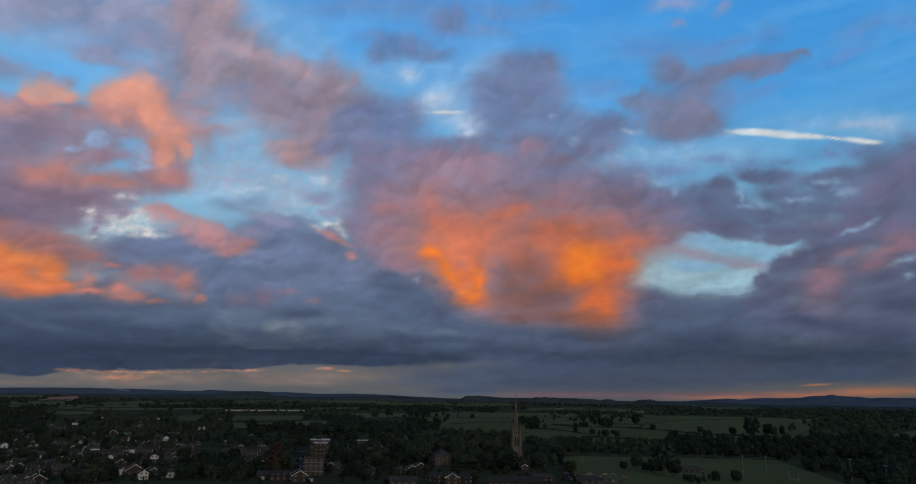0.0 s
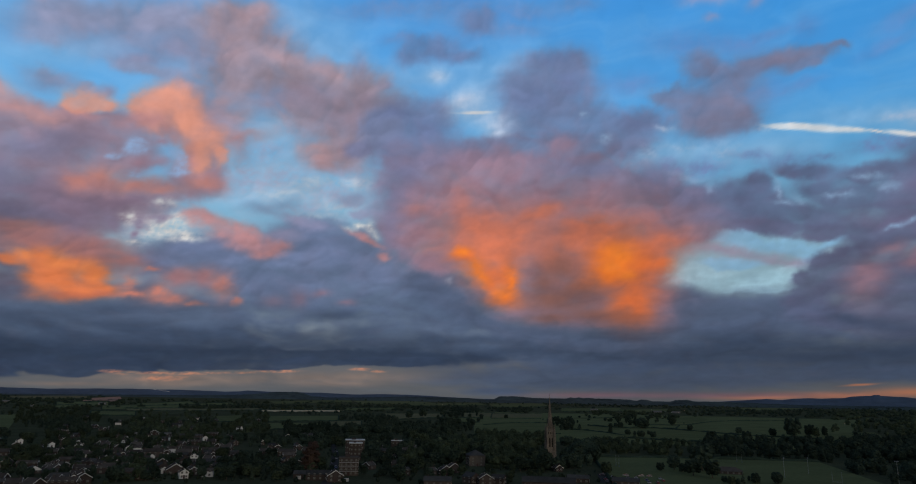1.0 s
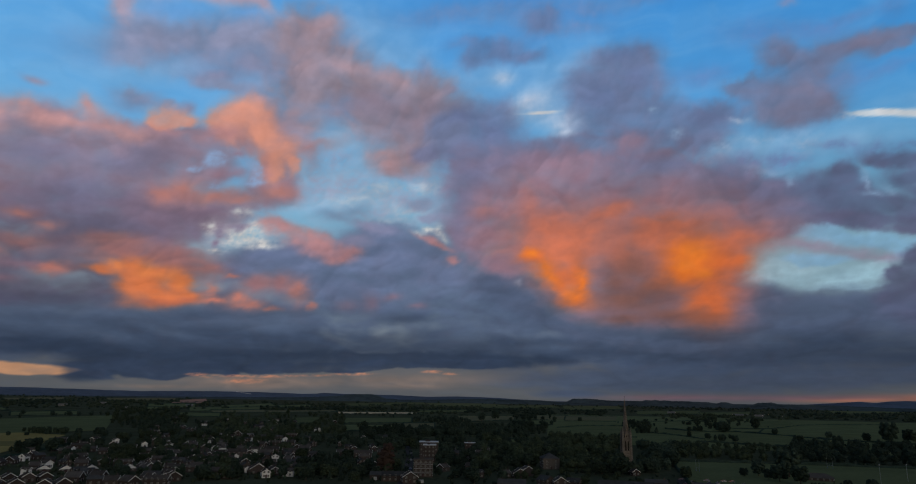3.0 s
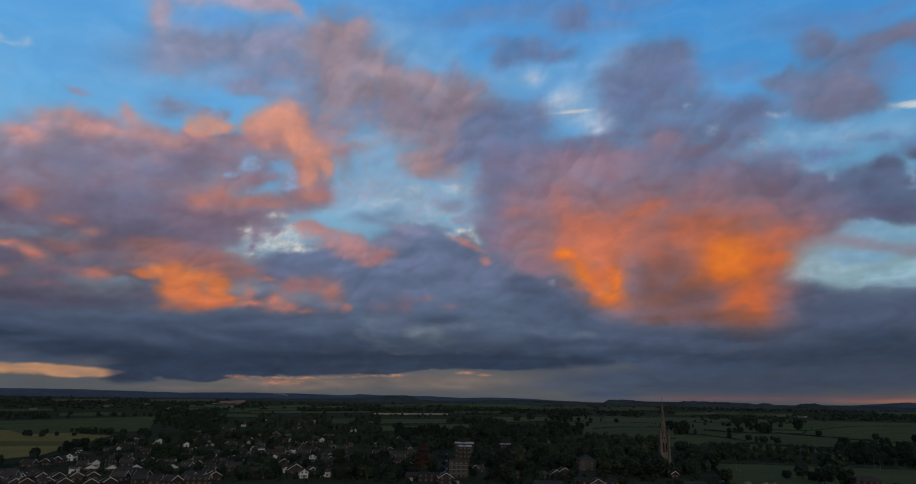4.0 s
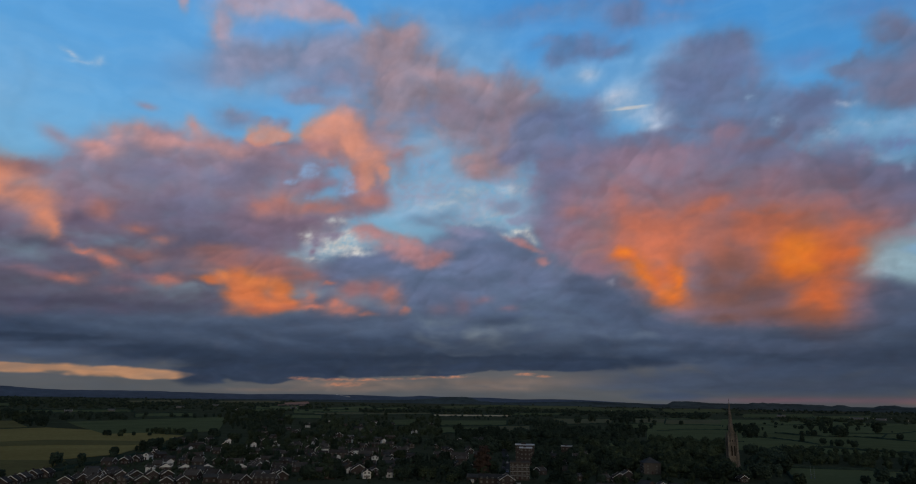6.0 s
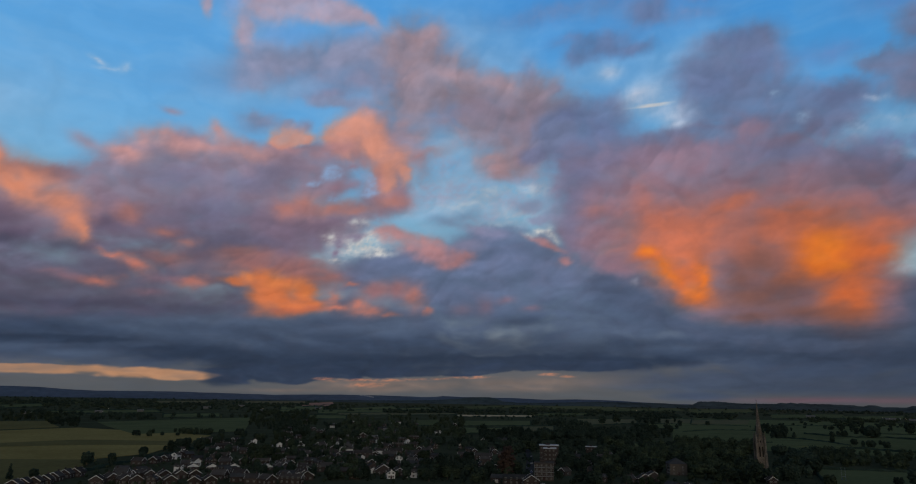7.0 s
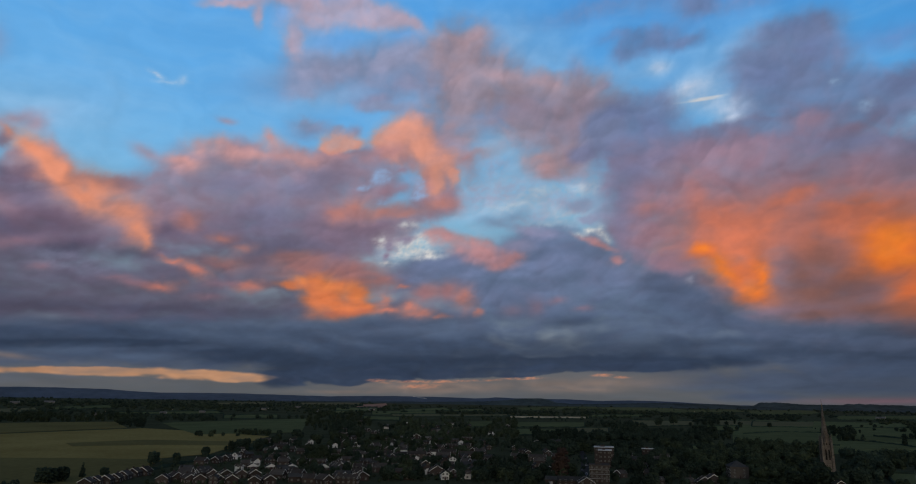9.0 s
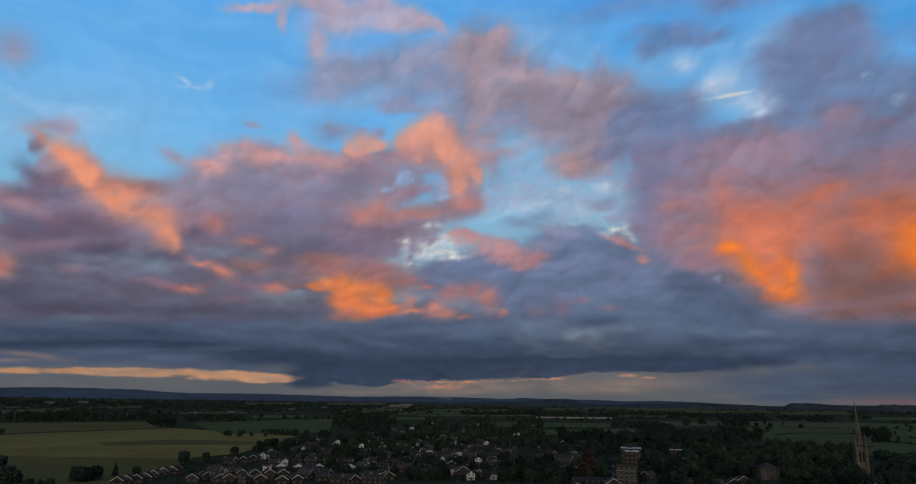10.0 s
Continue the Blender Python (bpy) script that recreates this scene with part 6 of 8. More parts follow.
house_looks = {
    "brick_gable": ("red brick house with a brown tiled gable roof and white bargeboards", brick_mat, tile_mat),
    "white_gable": ("white rendered house with a dark tiled gable roof", white_mat, tile_mat),
    "bungalow": ("low brick bungalow with a white gable and a slate-grey roof", brick_mat, slate_mat),
    "terrace": ("brick terrace row with brown tiled roof and chimneys", brick_mat, tile_mat),
    "brick_hip": ("tall red brick house with a hipped tiled roof", brick_mat, tile_mat),
    "slate_house": ("brick house with a grey slate roof among trees", brick_mat, slate_mat),
    "villa": ("large old brick villa with hipped slate roof and pale windows", buff_mat, slate_mat),
    "farm_shed": ("grey farm building among distant fields", shed_mat, roof_pale_mat),
    "clubhouse": ("dark low clubhouse with a hipped roof beside the playing field", brick_mat, tile_mat),
}


def fix(name, me, parent, m):
    ob = new(name, me)
    ob.parent = parent
    ob.matrix_local = m
    return ob


def house(kind, x, y, w, d, eaves, yaw):
    """A house with its gable end across local x and its ridge along local y."""
    if kind == "brick_gable":
        w, eaves = 1.28 * w, 0.88 * eaves
    label, wall_mat, roof_mat = house_looks[kind]
    base = tagged(new("house"), label, "house", "houses of the town")
    base.matrix_world = pose(x, y, land(math.hypot(x, y)), 0, 0, yaw)
    hipped = kind in ("brick_hip", "clubhouse", "villa")
    rise = w * (0.27 if kind == "bungalow" else 0.31)
    hw, hd = w / 2, d / 2
    bm = bmesh.new()
    box(bm, -hw, hw, -hd, hd, -0.4, eaves)
    if not hipped:
        lo = [bm.verts.new(c) for c in ((-hw, -hd, eaves), (hw, -hd, eaves), (0, -hd, eaves + rise))]
        hi = [bm.verts.new((v.co.x, hd, v.co.z)) for v in lo]
        bm.faces.new(lo)
        bm.faces.new(list(reversed(hi)))
        bm.faces.new((lo[1], hi[1], hi[2], lo[2]))
        bm.faces.new((lo[2], hi[2], hi[0], lo[0]))
    obj("wall", bm, wall_mat, base)
    if kind == "bungalow":
        for end in (-1, 1):
            bm = bmesh.new()
            rim = [bm.verts.new(c) for c in ((-hw, end * (hd + 0.04), eaves - 0.1), (hw, end * (hd + 0.04), eaves - 0.1), (0, end * (hd + 0.04), eaves + rise - 0.05))]
            inner = [bm.verts.new((v.co.x, end * (hd - 0.02), v.co.z)) for v in rim]
            bm.faces.new(rim)
            bm.faces.new(list(reversed(inner)))
            for k in range(3):
                bm.faces.new((rim[k], inner[k], inner[(k + 1) % 3], rim[(k + 1) % 3]))
            bmesh.ops.recalc_face_normals(bm, faces=bm.faces)
            obj("gable_cladding", bm, white_mat, base, "white boarded gable")
    bm = bmesh.new()
    over_x, over_y, thick = 0.4, 0.3, 0.22
    drop = rise / hw * over_x
    if hipped:
        inset = min(hw, hd) * 0.95
        low = [bm.verts.new(c) for c in ((-hw - 0.4, -hd - 0.4, eaves), (hw + 0.4, -hd - 0.4, eaves), (hw + 0.4, hd + 0.4, eaves), (-hw - 0.4, hd + 0.4, eaves))]
        if hd >= hw:
            top = [bm.verts.new((0, -hd + inset, eaves + rise)), bm.verts.new((0, hd - inset, eaves + rise))]
            bm.faces.new((low[0], low[1], top[0]))
            bm.faces.new((low[1], low[2], top[1], top[0]))
            bm.faces.new((low[2], low[3], top[1]))
            bm.faces.new((low[3], low[0], top[0], top[1]))
        else:
            top = [bm.verts.new((-hw + inset, 0, eaves + rise)), bm.verts.new((hw - inset, 0, eaves + rise))]
            bm.faces.new((low[0], low[1], top[1], top[0]))
            bm.faces.new((low[1], low[2], top[1]))
            bm.faces.new((low[2], low[3], top[0], top[1]))
            bm.faces.new((low[3], low[0], top[0]))
        bm.faces.new(list(reversed(low)))
    else:
        for s in (-1, 1):
            outline = [(s * (hw + over_x), eaves - drop), (0, eaves + rise), (0, eaves + rise + thick), (s * (hw + over_x), eaves - drop + thick)]
            front = [bm.verts.new((a, -hd - over_y, b + 0.02)) for a, b in outline]
            back = [bm.verts.new((a, hd + over_y, b + 0.02)) for a, b in outline]
            bm.faces.new(front)
            bm.faces.new(list(reversed(back)))
            for k in range(4):
                bm.faces.new((front[k], back[k], back[(k + 1) % 4], front[(k + 1) % 4]))
    bmesh.ops.recalc_face_normals(bm, faces=bm.faces)
    roof = obj("roof", bm, roof_mat, base)
    if not hipped:
        for end in (-1, 1):
            bm = bmesh.new()
            yy = end * (hd + over_y + 0.03)
            for s in (-1, 1):
                outline = [(s * (hw + over_x), eaves - drop), (0, eaves + rise), (0, eaves + rise + 0.28), (s * (hw + over_x), eaves - drop + 0.28)]
                a = [bm.verts.new((u, yy - 0.03, v)) for u, v in outline]
                b = [bm.verts.new((u, yy + 0.03, v)) for u, v in outline]
                bm.faces.new(a)
                bm.faces.new(list(reversed(b)))
                for k in range(4):
                    bm.faces.new((a[k], b[k], b[(k + 1) % 4], a[(k + 1) % 4]))
            bmesh.ops.recalc_face_normals(bm, faces=bm.faces)
            obj("bargeboard", bm, trim_mat if kind != "slate_house" else tile_mat, base, "white painted bargeboard" if kind != "slate_house" else "")
    floors = [1.35] if eaves < 3.6 else [1.35, 3.75] if eaves < 6.4 else [1.35, 3.75, 5.9]
    for z in floors:
        for xx in ((-w * 0.26, w * 0.26) if w > 5 else (0,)):
            fix("window", window_mesh, base, pose(xx, -hd - 0.01, z))
        count = max(1, int(d / 3.4))
        for k in range(count):
            yy = -hd + d * (k + 0.5) / count
            for s, turn in ((-1, -90), (1, 90)):
                fix("window", window_mesh, base, pose(s * (hw + 0.01), yy, z, 0, 0, turn))
    fix("door", door_mesh, base, pose(0, -hd - 0.01, 0))
    if kind == "terrace":
        for k in range(max(2, int(d / 9))):
            fix("chimney", chimney_mesh, roof, pose(0, -hd + 1.2 + (d - 2.4) * k / max(1, int(d / 9) - 1), eaves + rise))
    elif kind in ("brick_gable", "slate_house", "brick_hip", "white_gable") and builder.random() < 0.6:
        fix("chimney", chimney_mesh, roof, pose(0, hd * builder.choice((-0.7, 0.7)) if not hipped else 0, eaves + rise))


for spot in [
    (-355.9, 288.2, 5.6, 7.0, 3.7, 31),
    (-358.7, 296.4, 5.6, 7.0, 3.7, 30),
    (-358.3, 303.5, 5.6, 7.0, 3.7, 30),
    (-361.2, 312.4, 5.6, 7.0, 3.7, 29),
    (-369.4, 326.0, 5.6, 7.7, 3.7, 24),
    (-377.5, 341.1, 5.6, 7.7, 3.7, 23),
    (-378.1, 349.5, 5.9, 8.4, 3.7, 22),
    (-339.6, 358.3, 5.6, 6.3, 3.7, 58),
    (-330.0, 360.6, 5.6, 6.3, 3.7, 57),
    (-322.8, 365.5, 5.6, 6.3, 3.7, 56),
    (-314.8, 370.8, 5.6, 6.3, 3.7, 55),
    (-307.5, 375.8, 5.6, 6.3, 3.7, 54),
    (-316.4, 334.8, 5.9, 6.3, 3.7, 58),
    (-309.6, 342.9, 5.9, 6.3, 3.7, 52),
    (-298.3, 343.1, 5.9, 6.3, 3.7, 53),
]:
    house("brick_gable", *spot)
for spot in [
    (-282.3, 346.5, 5.6, 6.3, 3.7, 29),
    (-277.6, 353.1, 5.9, 6.3, 3.7, 58),
    (-333.7, 323.4, 5.6, 6.3, 3.7, 31),
    (-336.9, 336.1, 5.6, 6.3, 3.7, 75),
    (-353.6, 361.8, 5.6, 8.4, 3.7, 119),
    (-290.1, 379.2, 7.0, 8.4, 3.7, 107),
    (-281.6, 389.0, 6.3, 7.7, 3.7, 101),
    (-402.1, 426.8, 5.6, 8.4, 3.7, 103),
    (-399.5, 441.2, 5.2, 7.0, 3.7, 12),
    (-403.9, 457.9, 5.2, 7.0, 3.7, 11),
    (-424.7, 501.9, 4.9, 7.0, 3.7, 10),
    (-294.8, 456.6, 6.3, 8.4, 2.4, 83),
    (-297.5, 471.7, 6.3, 8.4, 2.4, 62),
    (-396.1, 515.5, 6.3, 7.0, 3.0, 48),
    (-356.9, 472.1, 6.3, 7.0, 3.0, 97),
]:
    house("brick_gable", *spot)
for spot in [
    (-433.6, 547.3, 4.9, 6.3, 3.0, 118),
    (-239.2, 401.1, 6.3, 7.0, 3.7, 41),
    (-390.2, 643.1, 3.5, 6.3, 3.4, 61),
    (-289.5, 549.1, 4.9, 8.4, 3.7, 88),
    (-255.3, 559.8, 4.2, 5.6, 3.0, 25),
    (-209.3, 455.4, 9.1, 9.8, 3.7, 30),
    (-203.2, 557.1, 4.2, 9.8, 3.7, 108),
    (-97.0, 436.4, 7.7, 9.8, 4.4, 18),
    (-25.5, 684.3, 5.6, 6.3, 3.7, 12),
    (-25.3, 503.8, 8.4, 8.4, 3.7, 18),
    (-113.4, 694.9, 5.6, 11.2, 3.0, 94),
    (52.4, 528.3, 4.9, 5.6, 3.0, 24),
    (-29.9, 487.3, 7.7, 7.7, 3.7, 14),
    (-1.7, 439.0, 7.0, 8.4, 4.4, 10),
    (-333.9, 557.0, 5.6, 6.3, 3.7, 111),
]:
    house("brick_gable", *spot)
for spot in [
    (-286.9, 446.5, 5.6, 6.3, 3.7, 73),
    (-244.3, 404.7, 6.3, 7.0, 3.7, 51),
    (-538.8, 934.1, 5.6, 7.0, 3.7, 80),
    (-431.2, 866.0, 7.0, 8.4, 4.4, 36),
    (-592.4, 1003.9, 5.6, 7.0, 3.7, 71),
    (-246.5, 834.4, 6.3, 8.4, 4.4, 21),
    (-240.6, 732.3, 6.3, 7.7, 4.4, 23),
    (-313.1, 687.9, 5.6, 7.7, 3.7, 84),
    (-251.2, 649.2, 5.6, 9.8, 3.7, 101),
    (-484.5, 763.9, 5.6, 8.4, 3.7, 92),
    (-343.1, 656.9, 5.6, 8.4, 3.7, 108),
    (-249.2, 371.8, 6.3, 8.4, 3.7, 74),
    (-260.3, 371.8, 5.6, 7.7, 3.7, 115),
    (-369.4, 648.7, 5.6, 8.4, 3.7, 110),
    (-77.6, 667.1, 5.6, 11.2, 3.3, 92),
]:
    house("brick_gable", *spot)
for spot in [
    (-545.2, 966.2, 5.2, 6.3, 3.4, -49),
    (-670.7, 1309.8, 5.6, 7.0, 3.4, 100),
    (-529.6, 1213.7, 5.6, 6.3, 3.7, 11),
    (-459.0, 1341.7, 5.2, 6.3, 3.7, 42),
    (-534.3, 859.2, 5.2, 7.0, 3.4, -50),
    (-403.7, 745.5, 4.9, 6.3, 3.4, 70),
    (-384.7, 731.2, 5.2, 7.0, 3.4, -22),
    (-297.8, 726.5, 4.9, 8.4, 3.7, 105),
    (-294.4, 549.1, 5.6, 6.3, 3.7, -8),
    (-360.6, 737.8, 5.2, 7.0, 3.4, 35),
    (-375.6, 613.9, 5.6, 7.0, 3.7, 21),
    (-291.3, 449.2, 5.2, 8.4, 3.7, 52),
    (-336.1, 516.7, 5.6, 6.3, 3.7, 93),
    (-293.4, 455.7, 5.2, 6.3, 3.7, 13),
    (-252.9, 396.0, 5.2, 7.0, 3.4, 86),
]:
    house("brick_gable", *spot)
for spot in [
    (-446.1, 632.2, 5.6, 6.3, 3.7, 34),
    (-290.2, 396.0, 5.2, 6.3, 3.4, 123),
    (-295.2, 456.3, 5.6, 6.3, 3.7, 105),
    (-344.9, 455.6, 5.2, 8.4, 3.7, 125),
    (-241.4, 395.7, 4.9, 6.3, 3.7, 28),
    (-323.6, 333.7, 5.2, 8.4, 3.7, 64),
    (-78.3, 586.1, 4.9, 7.0, 3.7, 40),
    (-87.0, 584.4, 4.9, 6.3, 3.7, -70),
    (-40.4, 485.6, 4.9, 7.0, 3.4, -55),
    (-70.4, 528.8, 5.6, 6.3, 3.7, 90),
    (-88.5, 512.8, 5.6, 6.3, 3.4, -38),
    (-232.8, 569.2, 4.9, 7.0, 3.7, 59),
    (-220.7, 538.3, 5.2, 7.0, 3.7, 81),
    (-170.1, 580.8, 4.9, 8.4, 3.7, -67),
    (-306.8, 627.1, 4.9, 6.3, 3.7, 106),
]:
    house("brick_gable", *spot)
for spot in [
    (-257.3, 431.9, 5.2, 6.3, 3.4, 41),
    (-400.5, 554.7, 5.6, 7.0, 3.7, 116),
    (-229.3, 451.0, 5.6, 7.0, 3.4, 102),
    (-245.0, 508.8, 5.2, 8.4, 3.4, 36),
    (-265.6, 525.2, 5.2, 6.3, 3.4, 107),
    (-425.0, 573.4, 4.9, 6.3, 3.4, 117),
    (-358.2, 615.9, 4.9, 8.4, 3.7, -47),
    (-297.7, 634.1, 5.2, 7.0, 3.7, 35),
    (-408.6, 606.7, 5.2, 8.4, 3.4, 114),
    (-252.7, 417.1, 5.2, 7.0, 3.7, 116),
    (-470.0, 749.5, 4.9, 8.4, 3.7, 117),
    (-448.7, 707.8, 5.6, 7.0, 3.4, 47),
    (-220.3, 503.3, 5.6, 6.3, 3.7, 109),
    (-274.9, 454.4, 4.9, 6.3, 3.4, 111),
    (-214.0, 422.0, 5.6, 7.0, 3.4, 107),
]:
    house("brick_gable", *spot)
for spot in [
    (-367.1, 566.7, 4.9, 7.0, 3.7, 118),
    (-348.9, 633.7, 4.9, 6.3, 3.4, 39),
    (-181.5, 481.4, 5.2, 7.0, 3.4, 106),
    (-333.9, 717.0, 4.9, 8.4, 3.4, 35),
    (-345.2, 595.0, 5.2, 6.3, 3.7, 4),
    (-257.0, 500.3, 5.6, 6.3, 3.4, 37),
    (-493.5, 934.2, 5.6, 8.4, 3.4, 24),
    (-540.5, 871.3, 4.9, 6.3, 3.7, 26),
    (-372.7, 734.5, 5.2, 8.4, 3.7, 112),
    (-264.9, 668.1, 5.2, 6.3, 3.7, -10),
    (-306.8, 479.5, 4.9, 6.3, 3.7, 43),
    (-272.3, 497.6, 4.9, 7.0, 3.4, 39),
    (-142.8, 515.0, 4.9, 7.0, 3.7, 25),
    (-168.3, 638.4, 5.2, 8.4, 3.7, 25),
    (-130.9, 508.7, 5.6, 7.0, 3.4, 99),
]:
    house("brick_gable", *spot)
for spot in [
    (-359.0, 428.0, 5.2, 6.3, 3.7, 125),
    (-459.3, 566.3, 4.9, 7.0, 3.4, 119),
]:
    house("brick_gable", *spot)
for spot in [
    (-412.9, 479.8, 4.9, 7.0, 3.7, 11),
    (-342.9, 402.0, 2.8, 5.6, 3.7, 100),
    (-479.0, 682.0, 4.9, 6.3, 3.4, 55),
    (-324.1, 546.0, 5.6, 6.3, 3.7, 111),
    (-271.9, 547.7, 4.2, 5.6, 3.0, 26),
    (-265.9, 559.2, 4.2, 5.6, 3.0, 45),
    (-218.0, 458.8, 4.2, 5.6, 2.7, 25),
    (-213.8, 555.9, 3.5, 4.2, 3.0, 109),
    (-104.5, 718.2, 3.5, 5.6, 3.3, 18),
    (-381.7, 626.1, 4.9, 5.6, 3.7, 71),
    (-285.2, 535.8, 4.2, 9.8, 3.3, 88),
    (-621.6, 1124.7, 6.3, 9.8, 3.7, 99),
    (-410.5, 808.8, 5.6, 8.4, 3.0, 107),
    (-379.9, 1029.9, 5.6, 8.4, 3.7, 60),
]:
    house("white_gable", *spot)
for spot in [
    (-590.6, 1354.1, 6.3, 11.2, 3.0, 109),
    (-599.9, 1349.0, 5.6, 6.3, 3.7, -13),
    (-365.7, 777.0, 4.9, 8.4, 3.7, 39),
    (-40.9, 641.2, 4.9, 8.4, 3.4, -57),
    (-236.4, 546.2, 5.6, 7.0, 3.7, 24),
    (-434.1, 692.6, 5.2, 7.0, 3.7, 42),
    (-286.4, 615.5, 5.6, 8.4, 3.7, 110),
    (-332.4, 764.2, 4.9, 7.0, 3.4, 109),
    (-279.0, 658.2, 5.2, 7.0, 3.7, 108),
    (-466.6, 615.4, 5.2, 6.3, 3.7, 122),
    (-194.3, 435.1, 5.2, 7.0, 3.7, 34),
    (-332.7, 623.6, 5.2, 6.3, 3.4, 38),
    (-330.5, 787.2, 4.9, 8.4, 3.4, 33),
    (-415.1, 678.7, 4.9, 6.3, 3.4, 41),
    (-392.5, 719.7, 5.6, 6.3, 3.4, -19),
]:
    house("white_gable", *spot)
for spot in [
    (-183.5, 446.1, 4.9, 8.4, 3.7, 102),
    (-322.9, 619.1, 5.2, 7.0, 3.7, -47),
    (-421.1, 645.6, 4.9, 7.0, 3.4, 43),
    (-284.7, 503.9, 5.6, 8.4, 3.7, 118),
    (-296.4, 519.5, 4.9, 6.3, 3.7, 70),
    (-457.8, 537.9, 4.9, 6.3, 3.4, 125),
    (-363.1, 442.6, 5.6, 8.4, 3.4, 74),
    (-439.0, 562.3, 5.2, 7.0, 3.4, 84),
]:
    house("white_gable", *spot)
for spot in [
    (-346.0, 420.6, 7.7, 8.4, 2.1, 44),
    (-332.6, 424.7, 7.7, 8.4, 2.1, 43),
    (-320.2, 433.4, 7.7, 8.4, 2.1, 41),
    (-298.6, 443.1, 8.4, 8.4, 2.1, 44),
    (-674.2, 1307.9, 7.0, 8.4, 3.0, 37),
]:
    house("bungalow", *spot)
for spot in [
    (-457.7, 599.7, 5.6, 15.4, 3.4, 117),
    (-236.9, 379.9, 6.3, 14.0, 3.7, 102),
    (-254.9, 463.1, 5.6, 16.8, 3.7, 114),
    (-285.4, 574.9, 6.3, 16.8, 4.4, 111),
    (-271.8, 617.9, 6.3, 14.0, 4.1, 109),
    (-246.0, 604.3, 6.3, 16.8, 4.1, 110),
    (-195.8, 603.3, 6.3, 12.6, 4.4, 103),
    (-177.5, 602.4, 6.3, 15.4, 4.4, 101),
    (-165.0, 625.9, 6.3, 9.8, 4.4, 95),
    (-314.8, 566.3, 6.3, 12.6, 4.4, 109),
    (-283.7, 572.7, 6.3, 16.8, 4.4, 111),
    (-259.4, 577.7, 6.3, 12.6, 4.4, 109),
    (-250.9, 452.2, 5.6, 16.8, 3.7, 114),
    (-543.3, 856.1, 5.2, 12.6, 3.7, 63),
    (-277.7, 585.3, 5.6, 12.6, 3.4, 24),
]:
    house("terrace", *spot)
for spot in [
    (-310.7, 714.1, 5.2, 12.6, 3.7, -52),
    (-532.2, 664.9, 5.2, 12.6, 3.7, 113),
    (-384.3, 670.8, 5.6, 12.6, 3.7, -1),
    (-331.8, 339.5, 5.6, 12.6, 3.7, 107),
    (-336.2, 360.7, 5.2, 12.6, 3.7, -7),
    (-18.5, 633.2, 5.2, 12.6, 3.4, 48),
    (-80.0, 591.3, 5.6, 12.6, 3.4, 49),
    (-79.1, 688.8, 5.6, 12.6, 3.7, -68),
    (-190.4, 679.7, 4.9, 12.6, 3.7, 31),
    (-214.0, 569.1, 5.2, 12.6, 3.7, 81),
    (-229.3, 437.3, 5.6, 12.6, 3.4, 108),
    (-319.8, 467.6, 4.9, 12.6, 3.7, 112),
    (-368.2, 477.3, 5.6, 12.6, 3.7, 123),
    (-383.5, 501.7, 5.6, 12.6, 3.4, 117),
    (-265.9, 445.3, 4.9, 12.6, 3.7, -58),
]:
    house("terrace", *spot)
for spot in [
    (-338.8, 472.4, 5.2, 12.6, 3.4, 19),
    (-197.1, 454.6, 5.2, 12.6, 3.7, 33),
    (-507.6, 686.1, 5.2, 12.6, 3.7, 11),
    (-312.6, 503.1, 5.2, 12.6, 3.4, 117),
    (-310.7, 771.6, 5.2, 12.6, 3.4, 32),
    (-353.2, 864.3, 4.9, 12.6, 3.7, 102),
    (-412.9, 763.4, 4.9, 12.6, 3.4, 38),
    (-371.2, 583.2, 4.9, 12.6, 3.7, 42),
    (-275.5, 518.8, 5.6, 12.6, 3.4, 113),
    (-299.4, 575.1, 5.6, 12.6, 3.4, 113),
    (-209.4, 674.2, 5.2, 12.6, 3.4, 27),
    (-422.9, 537.4, 4.9, 12.6, 3.7, 48),
]:
    house("terrace", *spot)
for spot in [
    (-309.9, 564.4, 9.8, 7.0, 4.4, 29),
    (-251.5, 660.4, 6.3, 6.3, 5.2, 21),
]:
    house("brick_hip", *spot)
for spot in [
    (-121.4, 448.4, 5.6, 9.8, 3.0, 95),
    (-107.7, 443.0, 7.0, 18.2, 3.7, 102),
    (59.1, 459.9, 5.6, 14.0, 3.0, 81),
    (-31.1, 429.1, 7.0, 16.8, 3.0, 92),
    (-10.7, 443.6, 7.7, 9.1, 4.1, 41),
    (6.8, 443.1, 6.3, 8.4, 3.7, 69),
    (37.5, 432.9, 8.4, 32.2, 3.3, 83),
    (88.3, 451.7, 6.3, 16.8, 2.6, 74),
    (-510.4, 1102.4, 7.0, 16.8, 3.0, 110),
    (-454.5, 1020.1, 6.3, 9.8, 3.0, 109),
    (-229.7, 864.0, 7.0, 12.6, 4.4, 100),
    (-785.3, 1297.6, 7.0, 9.8, 3.7, 116),
    (-294.9, 489.5, 6.3, 9.8, 3.7, 91),
    (-251.7, 398.3, 6.3, 9.8, 3.7, 112),
]:
    house("slate_house", *spot)
